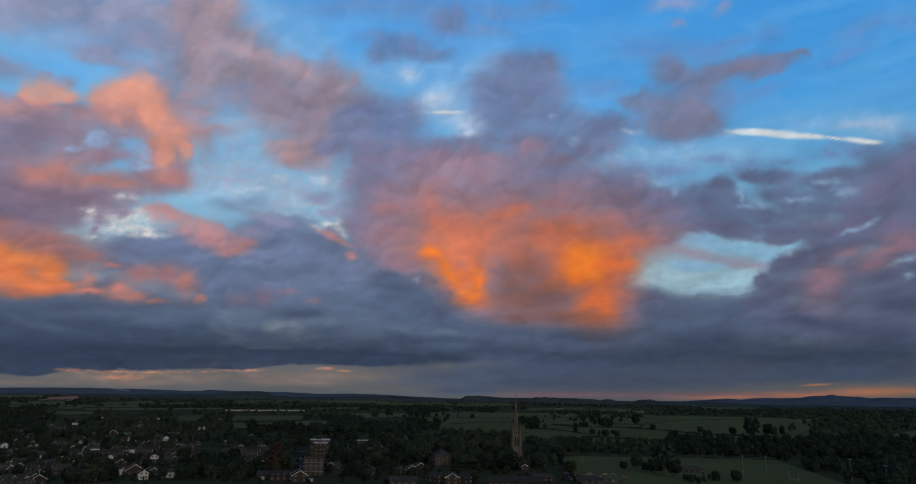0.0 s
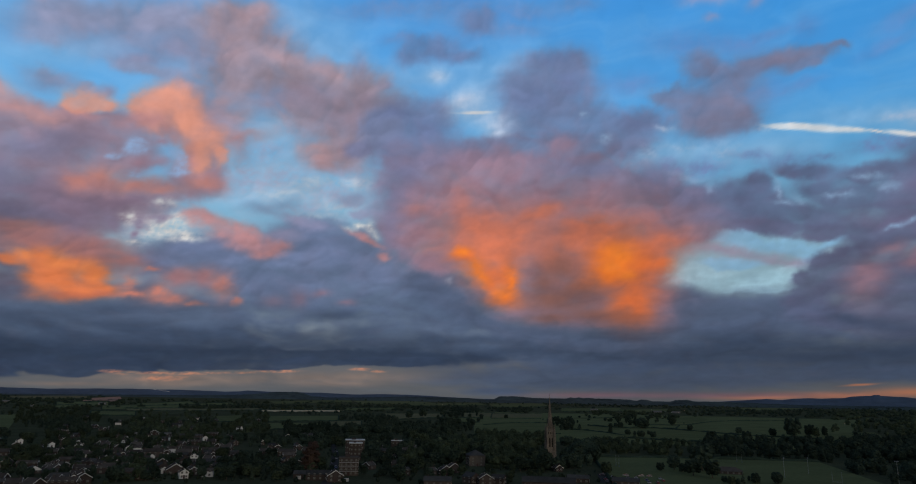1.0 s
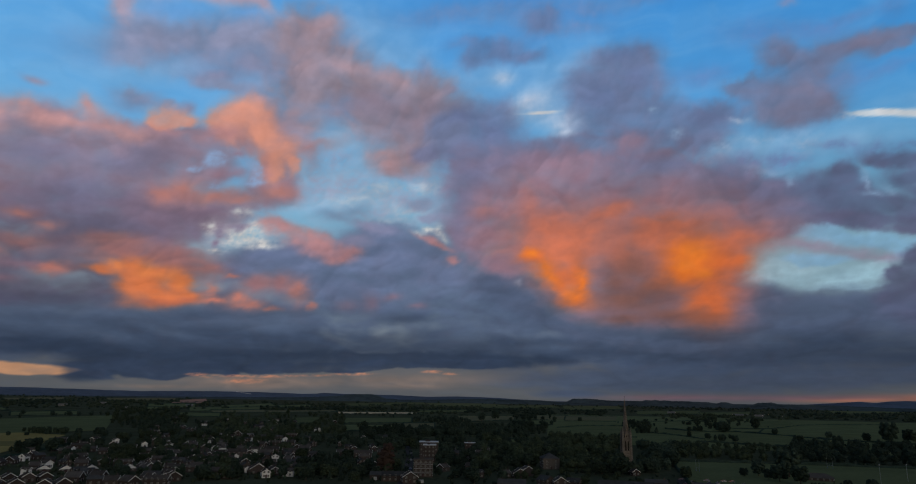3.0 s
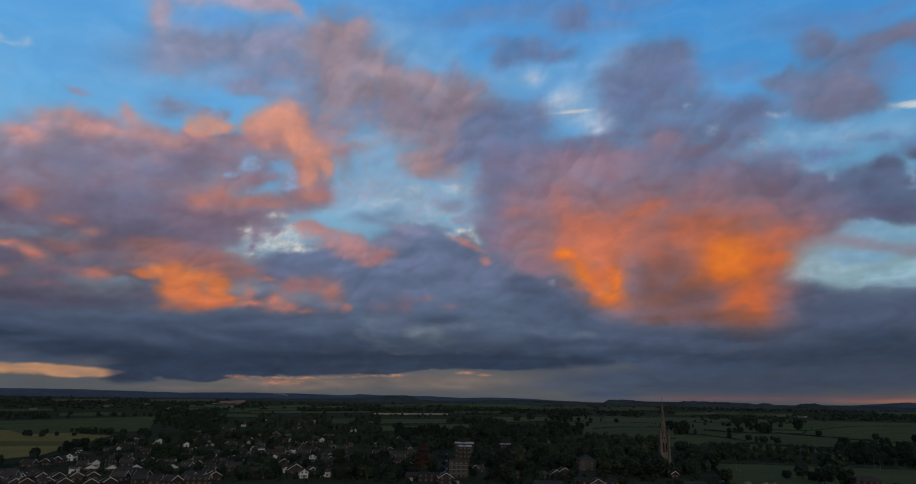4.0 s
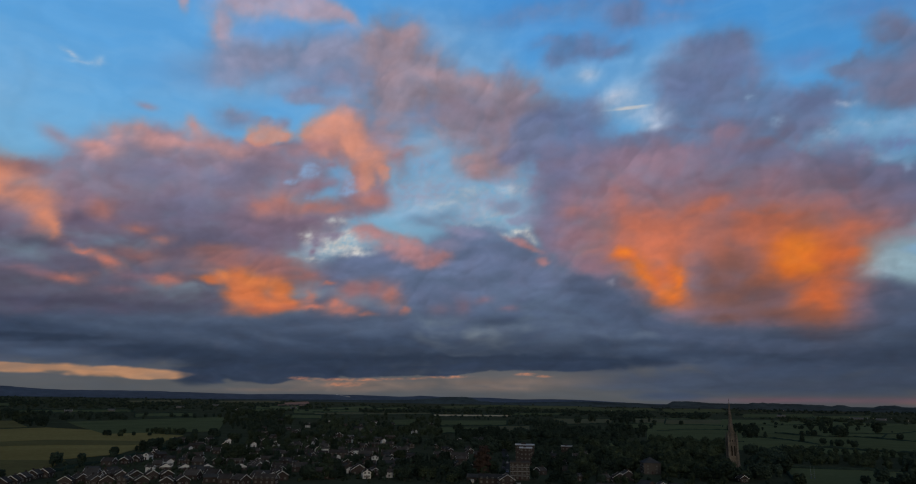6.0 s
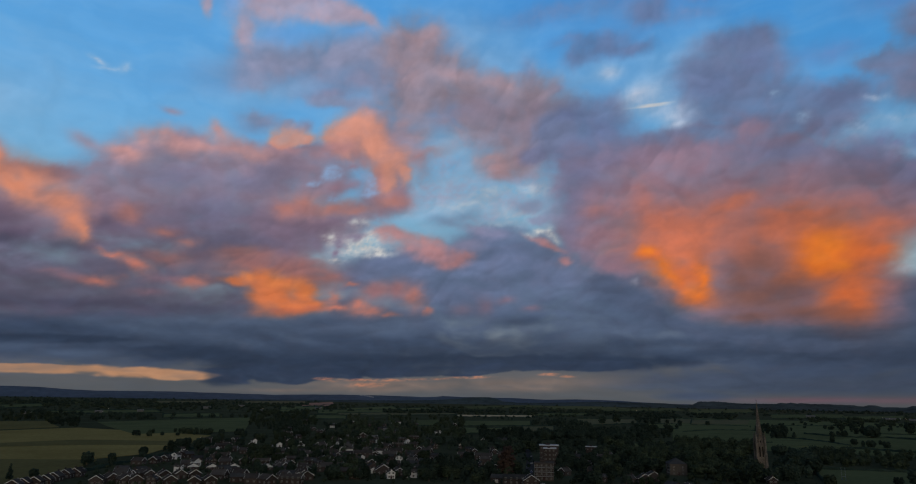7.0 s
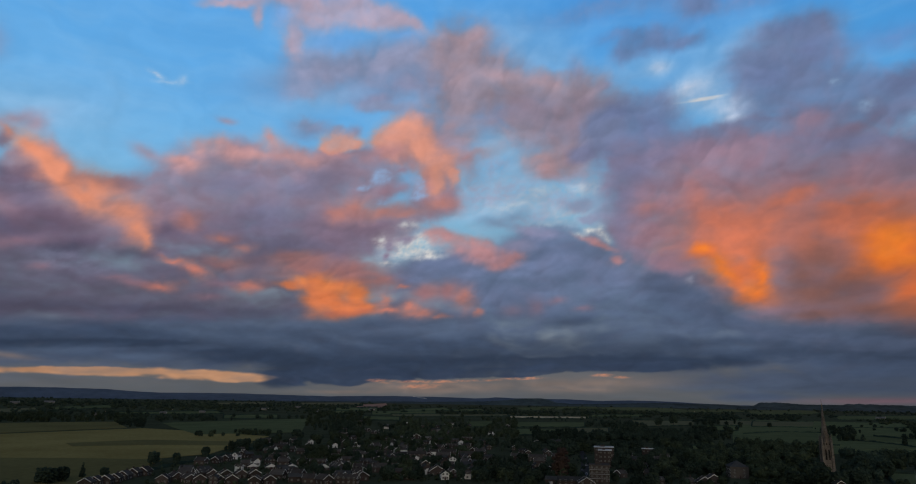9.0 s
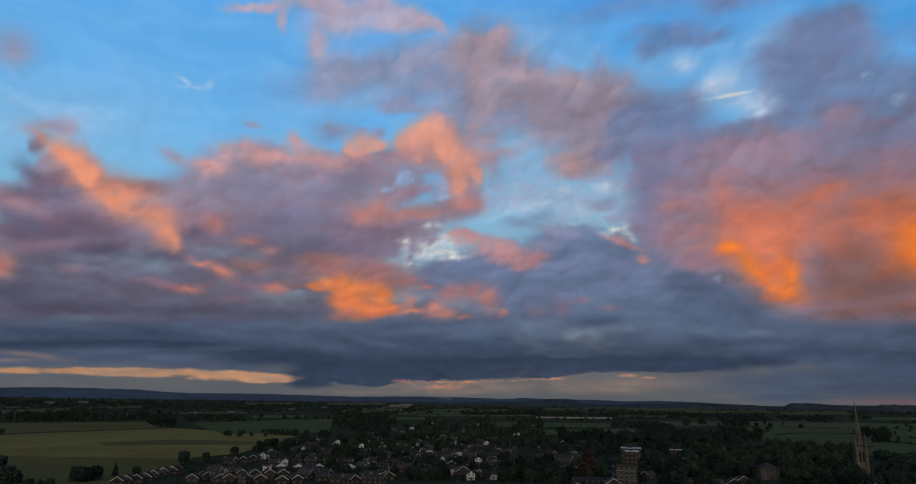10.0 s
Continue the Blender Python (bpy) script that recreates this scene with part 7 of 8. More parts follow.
for spot in [
    (-310.1, 815.6, 6.3, 11.2, 3.7, 101),
    (-98.4, 655.5, 6.3, 11.2, 3.0, 94),
    (-44.3, 674.5, 5.6, 9.8, 3.3, 84),
    (-587.6, 1207.5, 4.9, 6.3, 3.7, 32),
    (-397.6, 969.2, 5.2, 6.3, 3.4, 81),
    (-529.6, 1306.9, 5.2, 7.0, 3.7, 88),
    (-628.3, 989.2, 5.6, 7.0, 3.7, -13),
    (-663.2, 1262.1, 5.2, 7.0, 3.4, -47),
    (-562.5, 1219.8, 5.6, 8.4, 3.7, 61),
    (-655.6, 1084.7, 5.6, 7.0, 3.7, 41),
    (-798.1, 1262.2, 4.9, 7.0, 3.7, 52),
    (-742.6, 1127.8, 4.9, 8.4, 3.7, 98),
    (-298.4, 543.2, 5.2, 8.4, 3.4, 5),
    (-350.8, 575.8, 5.2, 7.0, 3.7, -41),
    (-306.7, 805.1, 5.6, 7.0, 3.7, 48),
]:
    house("slate_house", *spot)
for spot in [
    (-324.3, 553.6, 4.9, 7.0, 3.4, -54),
    (-372.9, 635.2, 4.9, 7.0, 3.7, -34),
    (-274.0, 630.1, 5.2, 8.4, 3.4, 50),
    (-242.7, 623.8, 4.9, 7.0, 3.7, -46),
    (-386.5, 816.1, 4.9, 8.4, 3.7, 19),
    (-252.0, 562.7, 4.9, 6.3, 3.4, 100),
    (-273.7, 477.4, 4.9, 6.3, 3.7, 83),
    (-285.4, 471.6, 5.6, 7.0, 3.4, 54),
    (-271.4, 372.0, 4.9, 8.4, 3.4, -52),
    (-493.8, 642.4, 5.6, 8.4, 3.7, 42),
    (-299.8, 494.2, 5.6, 7.0, 3.7, 52),
    (-311.0, 409.4, 5.2, 8.4, 3.7, -29),
    (-302.5, 405.7, 5.6, 8.4, 3.4, -39),
    (-286.8, 491.1, 5.6, 6.3, 3.7, 85),
    (-364.0, 372.8, 5.6, 8.4, 3.7, 115),
]:
    house("slate_house", *spot)
for spot in [
    (-306.3, 337.8, 5.2, 7.0, 3.7, 27),
    (-351.8, 376.6, 4.9, 6.3, 3.7, -34),
    (-85.5, 584.7, 5.6, 6.3, 3.4, 84),
    (-41.3, 616.3, 5.6, 6.3, 3.7, -11),
    (-58.3, 479.2, 5.2, 7.0, 3.7, -52),
    (-268.1, 718.6, 5.6, 6.3, 3.7, 34),
    (-210.3, 533.4, 5.2, 6.3, 3.4, 60),
    (-221.3, 557.1, 5.6, 6.3, 3.4, -31),
    (-228.3, 476.3, 5.6, 8.4, 3.4, 36),
    (-426.9, 672.5, 4.9, 6.3, 3.4, 32),
    (-240.2, 473.3, 4.9, 7.0, 3.7, 37),
    (-374.9, 702.9, 5.6, 6.3, 3.4, 101),
    (-234.0, 522.6, 5.6, 7.0, 3.4, 31),
    (-359.0, 691.4, 4.9, 8.4, 3.7, 107),
    (-338.7, 684.6, 4.9, 6.3, 3.7, 111),
]:
    house("slate_house", *spot)
for spot in [
    (-356.6, 453.4, 5.2, 8.4, 3.7, 70),
    (-327.6, 575.6, 5.6, 7.0, 3.4, 110),
    (-362.3, 726.1, 5.2, 8.4, 3.4, 23),
    (-261.6, 479.9, 4.9, 6.3, 3.7, 39),
    (-537.9, 690.0, 5.2, 7.0, 3.7, 123),
    (-371.5, 819.5, 5.2, 6.3, 3.4, 109),
    (-363.1, 756.9, 4.9, 6.3, 3.7, 111),
    (-349.5, 815.5, 4.9, 8.4, 3.7, 103),
    (-211.8, 483.9, 5.2, 7.0, 3.4, 104),
    (-570.1, 890.7, 5.2, 8.4, 3.7, 118),
    (-302.0, 744.1, 5.2, 8.4, 3.7, 32),
    (-490.4, 796.1, 5.2, 6.3, 3.4, 84),
    (-244.6, 592.2, 5.2, 6.3, 3.4, 102),
    (-214.8, 435.0, 4.9, 6.3, 3.7, 111),
    (-356.5, 586.4, 5.6, 7.0, 3.7, 41),
]:
    house("slate_house", *spot)
for spot in [
    (-258.4, 541.0, 4.9, 6.3, 3.4, 106),
    (-430.0, 780.1, 5.6, 6.3, 3.7, 39),
    (-274.2, 423.1, 4.9, 8.4, 3.7, 118),
    (-199.5, 710.0, 4.9, 8.4, 3.4, 26),
    (-221.0, 592.2, 5.2, 7.0, 3.4, 105),
    (-208.3, 511.7, 5.6, 7.0, 3.4, 107),
    (-157.4, 530.7, 5.6, 8.4, 3.7, 27),
    (-194.3, 479.8, 5.6, 6.3, 3.7, 102),
    (-218.6, 685.6, 5.6, 6.3, 3.7, -61),
    (-413.2, 494.8, 4.9, 8.4, 3.4, -16),
    (-381.4, 467.6, 4.9, 8.4, 3.4, 119),
]:
    house("slate_house", *spot)
for spot in [
    (182.7, 537.3, 9.8, 19.6, 2.2, 66),
]:
    house("clubhouse", *spot)
for spot in [
    (-2383.7, 1596.2, 14.0, 28.0, 3.7, 136),
    (-2407.7, 1743.7, 16.8, 35.0, 4.4, 139),
    (-1387.9, 1320.6, 9.8, 16.8, 3.7, 131),
    (-1404.2, 1139.1, 8.4, 16.8, 3.7, 136),
    (-1401.9, 1471.8, 8.4, 15.4, 3.7, 124),
    (-1499.0, 1860.2, 9.8, 23.8, 3.7, 124),
    (-1584.9, 2158.2, 9.8, 21.0, 3.7, 121),
    (-1223.1, 1772.8, 7.0, 11.2, 3.7, 115),
    (406.1, 2639.7, 11.2, 28.0, 4.4, 76),
    (621.1, 2527.4, 11.2, 49.0, 3.0, 74),
    (674.4, 2484.0, 9.8, 28.0, 3.0, 70),
    (-1244.0, 2134.8, 12.6, 21.0, 3.7, 110),
    (-641.1, 1159.4, 8.4, 14.0, 3.7, 109),
    (-412.8, 858.4, 5.6, 14.0, 2.2, 111),
    (-451.2, 846.0, 5.6, 14.0, 2.2, 113),
]:
    house("farm_shed", *spot)
for spot in [
    (-131.3, 868.5, 5.6, 11.2, 3.0, 97),
    (-485.5, 1068.5, 5.6, 14.0, 3.0, 109),
]:
    house("farm_shed", *spot)


house("villa", -10.4, 560.0, 13.0, 14.0, 8.2, 14)


# ---- the church tower with its tall stone spire ----
stone_mat = material("weathered_sandstone", (0.118, 0.1, 0.083), 0.9, 0.5, 1.2, 0.12, 0.5)
dark_mat = material("louvred_opening", (0.02, 0.018, 0.016), 0.9, 0.2, 4.0, 0.5, 0.1)
tower = tagged(new("church_tower"), "tall sandstone church tower with a pinnacled belfry and needle spire", "church")
tower.matrix_world = Matrix.LocRotScale((50.6, 566.2, 0), Euler((0, 0, radians(9))), Vector((0.9, 0.9, 1.01)))


def taper(bm, sides, r0, r1, z0, z1, turn=0.0, x=0.0, y=0.0):
    bmesh.ops.create_cone(bm, cap_ends=True, segments=sides, radius1=r0, radius2=max(r1, 0.001), depth=z1 - z0,
                          matrix=Matrix.Translation((x, y, (z0 + z1) / 2)) @ Matrix.Rotation(turn, 4, "Z"))


SQ = math.sqrt(2)
bm = bmesh.new()
taper(bm, 4, 3.5 * SQ, 3.2 * SQ, -0.4, 13.5, math.pi / 4)
taper(bm, 4, 3.5 * SQ, 3.5 * SQ, 13.3, 13.8, math.pi / 4)
obj("tower_shaft", bm, stone_mat, tower)
bm = bmesh.new()
taper(bm, 4, 3.15 * SQ, 3.05 * SQ, 13.8, 24.2, math.pi / 4)
taper(bm, 4, 3.5 * SQ, 3.5 * SQ, 24.0, 24.7, math.pi / 4)
belfry = obj("belfry", bm, stone_mat, tower)
for k in range(4):
    turn = Matrix.Rotation(k * math.pi / 2, 4, "Z")
    for s in (-1.15, 1.15):
        bm = bmesh.new()
        outline = [(-0.62, 0), (0.62, 0), (0.62, 6.0), (0.35, 7.0), (0, 7.6), (-0.35, 7.0), (-0.62, 6.0)]
        a = [bm.verts.new((s + u, -3.16, 15 + v)) for u, v in outline]
        b = [bm.verts.new((s + u, -2.9, 15 + v)) for u, v in outline]
        bm.faces.new(a)
        for i in range(7):
            bm.faces.new((a[i], b[i], b[(i + 1) % 7], a[(i + 1) % 7]))
        for i in range(9):
            box(bm, s - 0.6, s + 0.6, -3.24, -3.165, 15.3 + i * 0.7, 15.55 + i * 0.7)
        bmesh.ops.recalc_face_normals(bm, faces=bm.faces)
        ob = obj("belfry_opening", bm, dark_mat, belfry, "dark louvred belfry opening")
        ob.matrix_local = turn
        bm = bmesh.new()
        box(bm, s - 0.95, s - 0.66, -3.45, -3.12, 14.6, 21.4)
        box(bm, s + 0.66, s + 0.95, -3.45, -3.12, 14.6, 21.4)
        ob = obj("window_shaft", bm, stone_mat, belfry)
        ob.matrix_local = turn
    # corner buttress in three stages with its pinnacle
    bm = bmesh.new()
    for r, z0, z1 in ((1.15, -0.4, 9.0), (0.95, 9.0, 17.0), (0.8, 17.0, 25.0)):
        taper(bm, 4, r * SQ, r * SQ * 0.93, z0, z1, math.pi / 4, 3.4, 3.4)
        taper(bm, 4, r * SQ * 1.06, r * SQ * 0.8, z1 - 0.05, z1 + 0.5, math.pi / 4, 3.4, 3.4)
    ob = obj("buttress", bm, stone_mat, tower)
    ob.matrix_local = turn
    bm = bmesh.new()
    taper(bm, 8, 0.95, 0.8, 25.0, 28.0, 0, 3.35, 3.35)
    taper(bm, 8, 1.05, 1.05, 27.9, 28.3, 0, 3.35, 3.35)
    taper(bm, 8, 0.8, 0.02, 28.3, 33.0, 0, 3.35, 3.35)
    ob = obj("pinnacle", bm, stone_mat, tower)
    ob.matrix_local = turn
bm = bmesh.new()
taper(bm, 8, 3.15, 3.05, 24.7, 27.2, math.pi / 8)
taper(bm, 8, 3.35, 3.35, 27.0, 27.5, math.pi / 8)
lantern = obj("lantern", bm, stone_mat, tower)
for k in range(8):
    bm = bmesh.new()
    outline = [(-0.45, 0), (0.45, 0), (0.45, 1.1), (0, 1.7), (-0.45, 1.1)]
    a = [bm.verts.new((u, -2.96, 25.1 + v)) for u, v in outline]
    b = [bm.verts.new((u, -2.6, 25.1 + v)) for u, v in outline]
    bm.faces.new(a)
    for i in range(5):
        bm.faces.new((a[i], b[i], b[(i + 1) % 5], a[(i + 1) % 5]))
    ob = obj("lantern_window", bm, dark_mat, lantern, "dark pointed lantern window")
    ob.matrix_local = Matrix.Rotation(k * math.pi / 4, 4, "Z")
    bm = bmesh.new()
    taper(bm, 6, 0.32, 0.26, 24.7, 28.2, 0, 0, 3.3)
    taper(bm, 6, 0.30, 0.02, 28.2, 30.8, 0, 0, 3.3)
    ob = obj("lantern_pinnacle", bm, stone_mat, lantern)
    ob.matrix_local = Matrix.Rotation((k + 0.5) * math.pi / 4, 4, "Z")
bm = bmesh.new()
taper(bm, 8, 2.75, 0.1, 27.3, 55.2, math.pi / 8)
for z in (34.5, 41.0, 47.0):
    r = 2.75 - (2.75 - 0.1) * (z - 27.3) / 27.9
    taper(bm, 8, r + 0.12, r + 0.10, z, z + 0.35, math.pi / 8)
spire = obj("spire", bm, stone_mat, tower, "tapering octagonal stone spire")
for k in range(4):
    bm = bmesh.new()
    box(bm, -0.55, 0.55, -2.95, -1.6, 28.4, 30.8)
    lo = [bm.verts.new(c) for c in ((-0.65, -3.0, 30.8), (0.65, -3.0, 30.8), (0, -3.0, 32.4))]
    hi = [bm.verts.new((v.co.x * 0.6, -1.4, v.co.z)) for v in lo]
    bm.faces.new(lo)
    bm.faces.new((lo[1], hi[1], hi[2], lo[2]))
    bm.faces.new((lo[2], hi[2], hi[0], lo[0]))
    ob = obj("spire_lucarne", bm, stone_mat, spire)
    ob.matrix_local = Matrix.Rotation(k * math.pi / 2, 4, "Z")
bm = bmesh.new()
taper(bm, 6, 0.22, 0.22, 55.2, 55.6)
box(bm, -0.05, 0.05, -0.05, 0.05, 55.6, 57.2)
box(bm, -0.4, 0.4, -0.04, 0.04, 56.5, 56.62)
obj("finial", bm, dark_mat, spire, "dark iron finial cross")


# ---- larger buildings in the town ----
steel_mat = material("galvanised_steel", (0.22, 0.23, 0.24), 0.5, 0.15, 4.0, 0.5, 0.1, gloss=0.5)
asphalt_mat = material("asphalt", (0.04, 0.04, 0.041), 0.9, 0.2, 2.0, 0.1, 0.2)
roofing_mat = material("pale_roof_membrane", (0.42, 0.43, 0.44), 0.7, 0.1, 0.8, 0.15, 0.1)


def block(name, label, x, y, yaw, w, d, h, storeys, across, roof_mat, overhang, balconies=False):
    """A flat-roofed building of several storeys with a window in every bay."""
    base = tagged(new(name), label, "building")
    base.matrix_world = pose(x, y, 0, 0, 0, yaw)
    bm = bmesh.new()
    box(bm, -w / 2, w / 2, -d / 2, d / 2, -0.4, h)
    obj("wall", bm, brick_mat, base)
    bm = bmesh.new()
    box(bm, -w / 2 - overhang, w / 2 + overhang, -d / 2 - overhang, d / 2 + overhang, h, h + 0.5)
    obj("roof", bm, roof_mat, base, "pale flat roof slab")
    for s in range(storeys):
        z = h * (s + 0.55) / storeys
        for k in range(across):
            fix("window", window_mesh, base, pose(-w / 2 + w * (k + 0.5) / across, -d / 2 - 0.01, z))
        for side, turn in ((-1, -90), (1, 90)):
            for k in range(3):
                fix("window", window_mesh, base, pose(side * (w / 2 + 0.01), -d / 2 + d * (k + 0.5) / 3, z, 0, 0, turn))
        if balconies and s:
            bm = bmesh.new()
            box(bm, -w / 2, w / 2, -d / 2 - 1.4, -d / 2 - 0.02, h * s / storeys, h * s / storeys + 0.18)
            slab = obj("balcony", bm, steel_mat, base, "pale concrete balcony slab")
            bm = bmesh.new()
            box(bm, -w / 2, w / 2, -d / 2 - 1.4, -d / 2 - 1.34, h * s / storeys + 1.1, h * s / storeys + 1.18)
            obj("rail", bm, steel_mat, slab)
            for k in range(9):
                bm = bmesh.new()
                xx = -w / 2 + 0.05 + (w - 0.1) * k / 8
                box(bm, xx - 0.03, xx + 0.03, -d / 2 - 1.395, -d / 2 - 1.345, h * s / storeys + 0.18, h * s / storeys + 1.1)
                obj("baluster", bm, steel_mat, slab)
    fix("door", door_mesh, base, pose(0, -d / 2 - 0.01, 0))
    bm = bmesh.new()
    box(bm, -w * 0.2, w * 0.05, -d * 0.2, d * 0.15, h + 0.5, h + 1.9)
    obj("roof_plant_room", bm, brick_mat, base)


block("office_building", "tall brick building with a pale flat roof", -114, 588, 11, 9.6, 12, 13.6, 4, 3, roofing_mat, 0.9)
block("apartment_block", "brick apartment block with long pale balconies", -96, 474, 11, 13, 11, 11.4, 4, 4, tile_mat, 0.4, True)

block("warehouse", "wide brick warehouse with a white flat roof", -124, 636, 11, 17, 14, 13.2, 3, 5, roofing_mat, 0.5)
block("shed", "low brick workshop with a white flat roof", -92, 690, 8, 11, 7, 10, 2, 3, roofing_mat, 0.4)

# ---- the street through the houses ----
bm = bmesh.new()
edge = []
for x, y in ((-96, 400), (-103, 450), (-117, 520), (-136, 610), (-158, 702), (-185, 800)):
    edge.append([bm.verts.new((x - 3.4, y, 0.06)), bm.verts.new((x + 3.4, y, 0.06))])
for a, b in zip(edge, edge[1:]):
    bm.faces.new((a[0], a[1], b[1], b[0]))
obj("road", bm, asphalt_mat, None, "grey asphalt street between houses", "road", kind="structure")
bm = bmesh.new()
corner = [bm.verts.new(c) for c in ((74, 462, 0.05), (122, 455, 0.05), (128, 508, 0.05), (80, 516, 0.05))]
bm.faces.new(corner)
obj("car_park", bm, asphalt_mat, None, "grey asphalt car park full of cars", "car park", kind="structure")

# ---- parked cars ----
paints = [material("car_paint", c, 0.3, 0.05, 2.0, 0.5, 0.0, gloss=0.5) for c in ((0.24, 0.24, 0.24), (0.14, 0.145, 0.15), (0.03, 0.03, 0.04), (0.15, 0.02, 0.02), (0.03, 0.05, 0.12), (0.26, 0.26, 0.25))]
paint_words = ["white", "silver", "black", "dark red", "dark blue", "white"]
rubber_mat = material("tyre_rubber", (0.02, 0.02, 0.02), 0.9, 0.1, 6.0, 0.5, 0.1)


def prism(bm, outline, half, taper_in=0.0):
    """A side outline (y, z) given width along x, narrower where taper_in pulls the top in."""
    top = max(z for y, z in outline)
    rings = []
    for s in (-1, 1):
        rings.append([bm.verts.new((s * (half - (taper_in if z > top - 0.2 else 0)), y, z)) for y, z in outline])
    n = len(outline)
    bm.faces.new(rings[0])
    bm.faces.new(list(reversed(rings[1])))
    for k in range(n):
        bm.faces.new((rings[0][k], rings[1][k], rings[1][(k + 1) % n], rings[0][(k + 1) % n]))
    bmesh.ops.recalc_face_normals(bm, faces=bm.faces)


def tyre_build(bm):
    bmesh.ops.create_cone(bm, cap_ends=True, segments=14, radius1=0.32, radius2=0.32, depth=0.22, matrix=Matrix.Rotation(math.pi / 2, 4, "Y"))


tyre_mesh = shared("wheel", tyre_build, [rubber_mat])


def rim_build(bm):
    bmesh.ops.create_cone(bm, cap_ends=True, segments=10, radius1=0.2, radius2=0.2, depth=0.2, matrix=Matrix.Rotation(math.pi / 2, 4, "Y"))


rim_mesh = shared("rim", rim_build, [steel_mat])
body_meshes, cabin_meshes, van_meshes = [], [], []
for p in paints:
    bm = bmesh.new()
    prism(bm, [(-2.1, 0.3), (2.1, 0.3), (2.15, 0.7), (1.9, 0.85), (0.9, 0.95), (-1.8, 0.97), (-2.15, 0.8)], 0.86)
    me = bpy.data.meshes.new("body")
    bm.to_mesh(me)
    bm.free()
    me.materials.append(p)
    body_meshes.append(me)
    bm = bmesh.new()
    prism(bm, [(-2.5, 0.35), (2.4, 0.35), (2.45, 1.0), (1.7, 1.25), (1.2, 2.1), (-2.5, 2.2)], 0.95, 0.08)
    me = bpy.data.meshes.new("body")
    bm.to_mesh(me)
    bm.free()
    me.materials.append(p)
    van_meshes.append(me)
bm = bmesh.new()
prism(bm, [(-1.75, 0.96), (0.95, 0.94), (0.35, 1.42), (-1.2, 1.45)], 0.8, 0.14)
cabin_mesh = bpy.data.meshes.new("windows")
bm.to_mesh(cabin_mesh)
bm.free()
cabin_mesh.materials.append(glass_mat)
bm = bmesh.new()
prism(bm, [(-1.2, 1.452), (0.35, 1.422), (0.3, 1.47), (-1.15, 1.5)], 0.68, 0.05)
top_mesh = bpy.data.meshes.new("roof")
bm.to_mesh(top_mesh)
bm.free()
top_mesh.materials.append(paints[1])


def car(x, y, yaw, colour, van=False):
    kind = "van" if van else "car"
    base = tagged(new(kind), f"{paint_words[colour]} {'delivery van' if van else 'hatchback car'} parked on asphalt", kind, "parked cars")
    base.matrix_world = pose(x, y, 0.06, 0, 0, yaw)
    new("body", (van_meshes if van else body_meshes)[colour]).parent = base
    if not van:
        new("windows", cabin_mesh).parent = base
        new("roof", top_mesh).parent = base
    for sx in (-0.78, 0.78):
        for sy in (-1.35, 1.35):
            wheel = fix("wheel", tyre_mesh, base, pose(sx, sy, 0.32))
            fix("rim", rim_mesh, wheel, Matrix.Translation((0.03 if sx > 0 else -0.03, 0, 0)))


parker = random.Random(8)
for row in range(4):
    for k in range(8):
        if parker.random() < 0.55:
            car(79 + k * 5.4 + row * 1.2, 468 + row * 13 - k * 0.7, parker.uniform(-4, 4) + 90 * (row == 3), parker.randrange(6), parker.random() < 0.1)
for x, y, yaw, colour in ((-130.5, 590, 12, 0), (-123.5, 543, 12, 2), (-147, 664, 12, 1), (-114.5, 517, 190, 4)):
    car(x, y, yaw, colour)
car(-90, 434, 100, 0, True)
car(-121, 441, 20, 0, True)
car(-117, 446, 20, 5, True)

# ---- playing field: rugby posts and floodlight masts ----
def pole(bm, x, y, z0, z1, r):
    bmesh.ops.create_cone(bm, cap_ends=True, segments=8, radius1=r, radius2=r * 0.8, depth=z1 - z0, matrix=Matrix.Translation((x, y, (z0 + z1) / 2)))


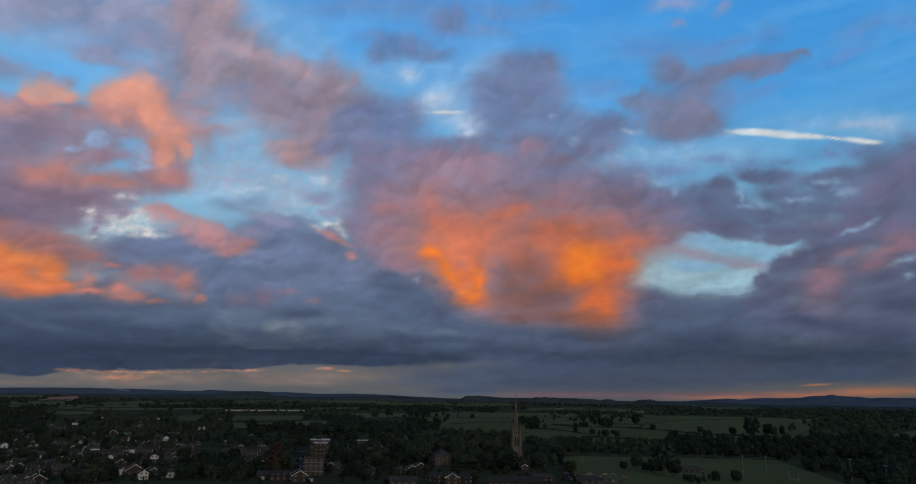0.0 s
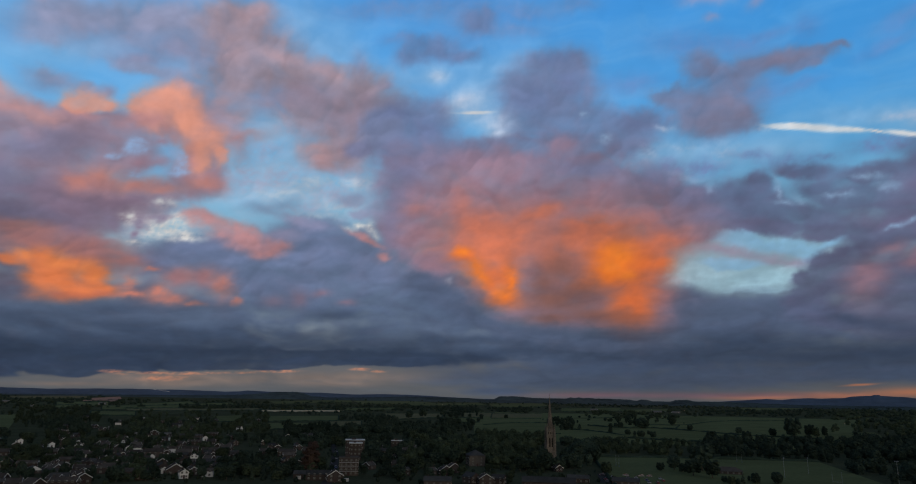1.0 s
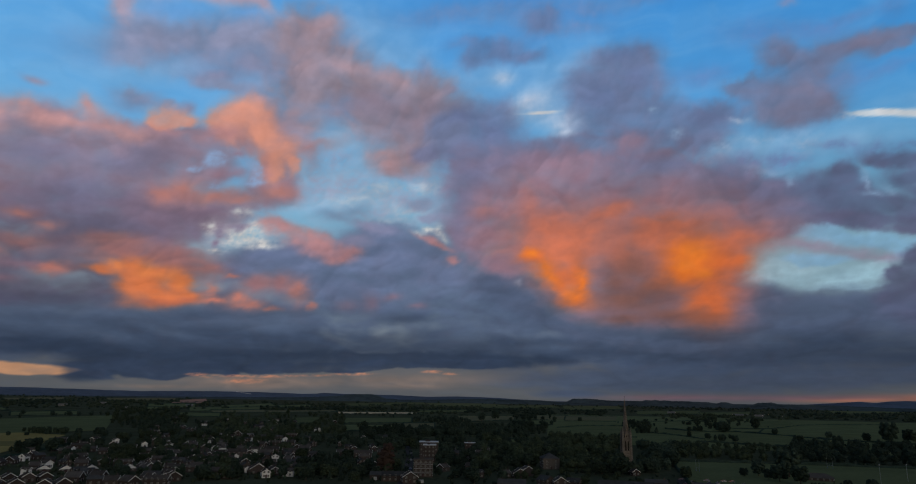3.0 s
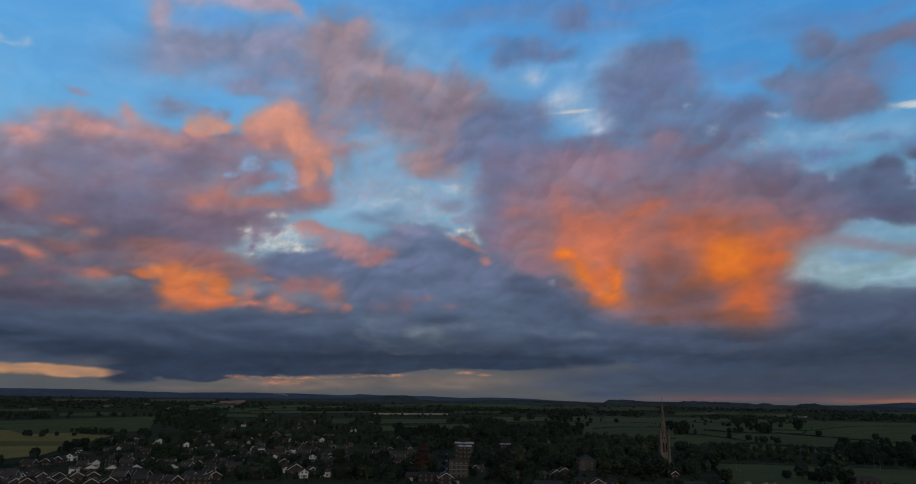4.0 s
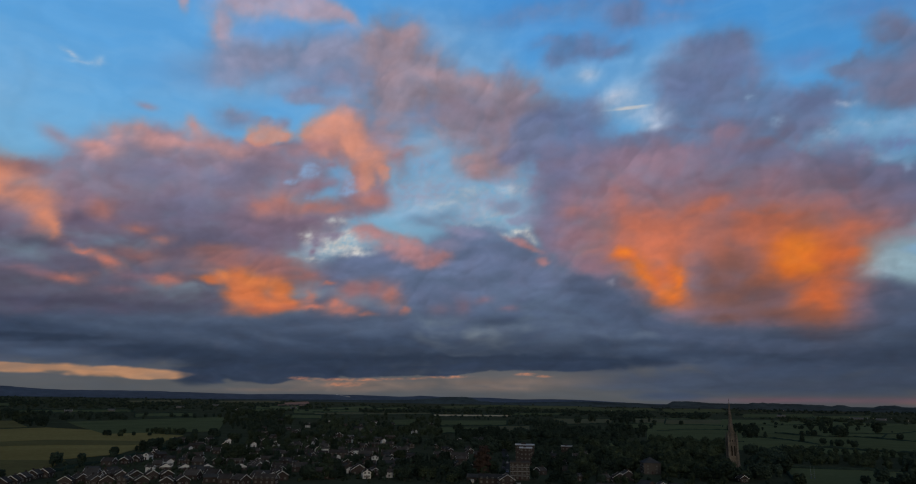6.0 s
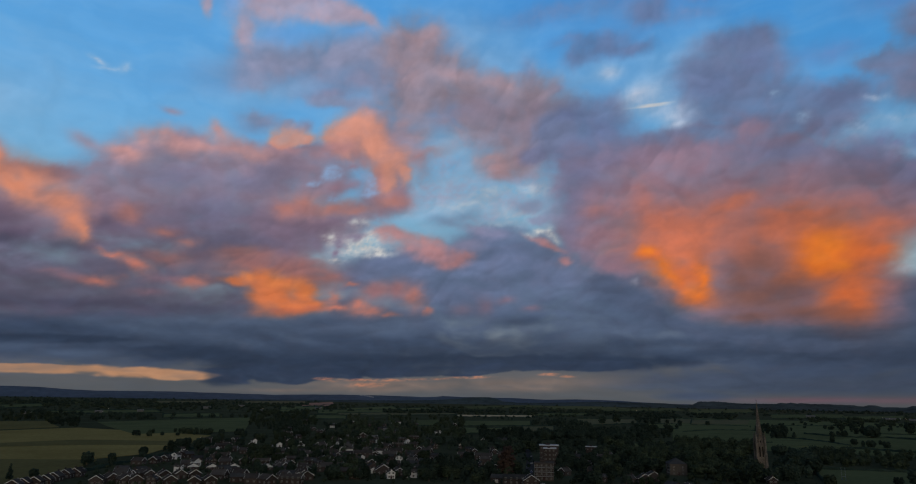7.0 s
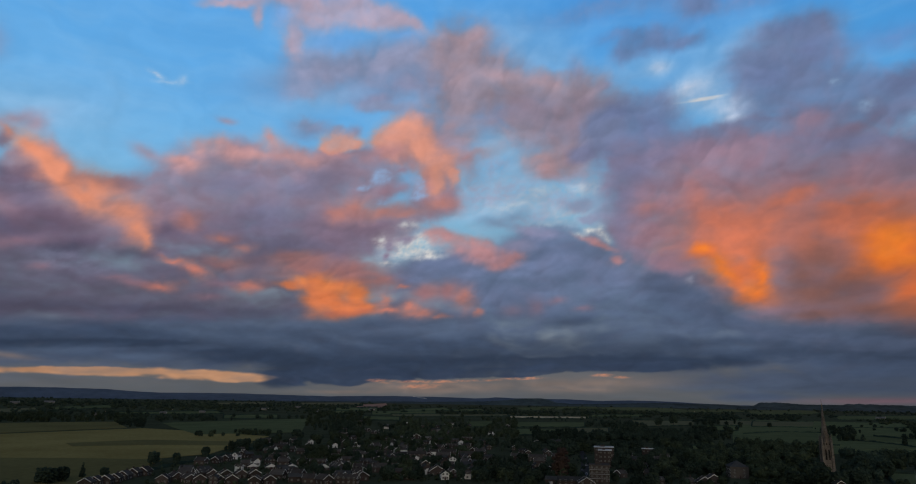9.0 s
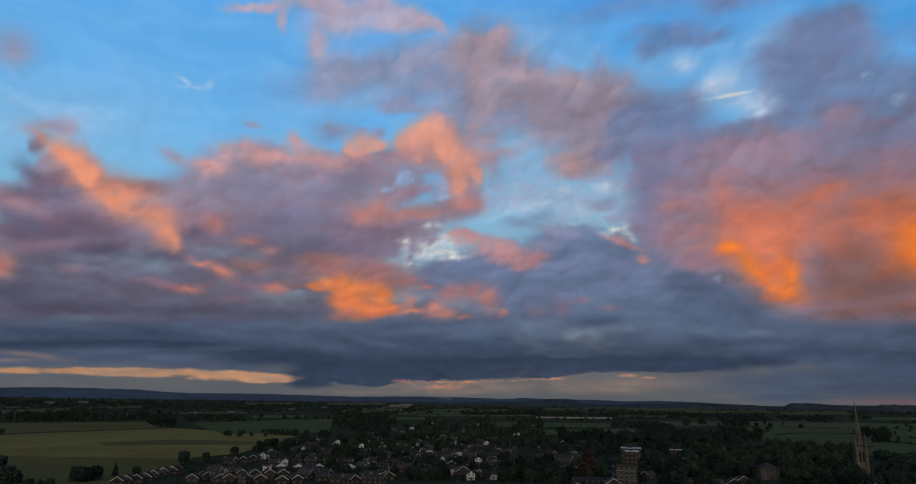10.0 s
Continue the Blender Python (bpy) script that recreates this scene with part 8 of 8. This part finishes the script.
def rugby_posts(x, y, yaw):
    base = tagged(new("rugby_posts"), "pale grey H-shaped rugby goal posts on the grass", "goal posts", "rugby posts")
    base.matrix_world = pose(x, y, 0, 0, 0, yaw)
    for s in (-2.8, 2.8):
        bm = bmesh.new()
        pole(bm, s, 0, 0, 9.5, 0.07)
        obj("post", bm, steel_mat, base)
        bm = bmesh.new()
        pole(bm, s, 0, 0.02, 1.6, 0.25)
        obj("post_pad", bm, paints[4], base)
    bm = bmesh.new()
    box(bm, -2.8, 2.8, -0.06, 0.06, 2.94, 3.06)
    obj("crossbar", bm, steel_mat, base)


def floodlight(x, y, yaw, h):
    base = tagged(new("floodlight_mast"), "slim grey floodlight mast beside the playing field", "floodlight", "floodlight masts")
    base.matrix_world = pose(x, y, 0, 0, 0, yaw)
    bm = bmesh.new()
    pole(bm, 0, 0, -0.2, h, 0.11)
    obj("mast", bm, steel_mat, base)
    bm = bmesh.new()
    box(bm, -1.4, 1.4, -0.08, 0.08, h, h + 0.15)
    arm = obj("crossarm", bm, steel_mat, base)
    for s in (-1.0, 0.0, 1.0):
        bm = bmesh.new()
        box(bm, s - 0.28, s + 0.28, -0.35, -0.09, h - 0.25, h + 0.4)
        obj("lamp_head", bm, steel_mat, arm)


for x, y, yaw in ((106, 574, -75), (230, 470, -26), (228, 640, -60)):
    rugby_posts(x, y, yaw)
for x, y, yaw, h in ((215, 515, 60, 14), (282, 492, -60, 15), (292, 468, -60, 13), (247, 548, 60, 12)):
    floodlight(x, y, yaw, h)

# ---- lit lamps far off: street lights and yard lights ----
def street_lamp(azimuth, r, h):
    base = tagged(new("street_lamp"), "tall lit street lamp glowing warm in the dusk", "street lamp", "street lamps")
    base.matrix_world = Matrix.Translation(place(azimuth, r))
    bm = bmesh.new()
    pole(bm, 0, 0, -0.3, h, 0.1)
    obj("pole", bm, steel_mat, base)
    bm = bmesh.new()
    box(bm, -0.35, 0.35, -0.35, 0.35, h, h + 0.35)
    obj("lantern", bm, lamp_mat, base)


for azimuth, r in ((8.9, 3624), (13.3, 2507), (13.7, 2445), (14.1, 2535), (14.7, 2481), (15.4, 2433), (15.8, 2596), (16.8, 2343), (29.8, 1142), (26.9, 1785), (-3.9, 2887), (-30.1, 2349), (-43.9, 4250), (-43.5, 4250), (-34.6, 2211), (-45.8, 2057), (-50.4, 1887)):
    street_lamp(azimuth, r, 7.0)
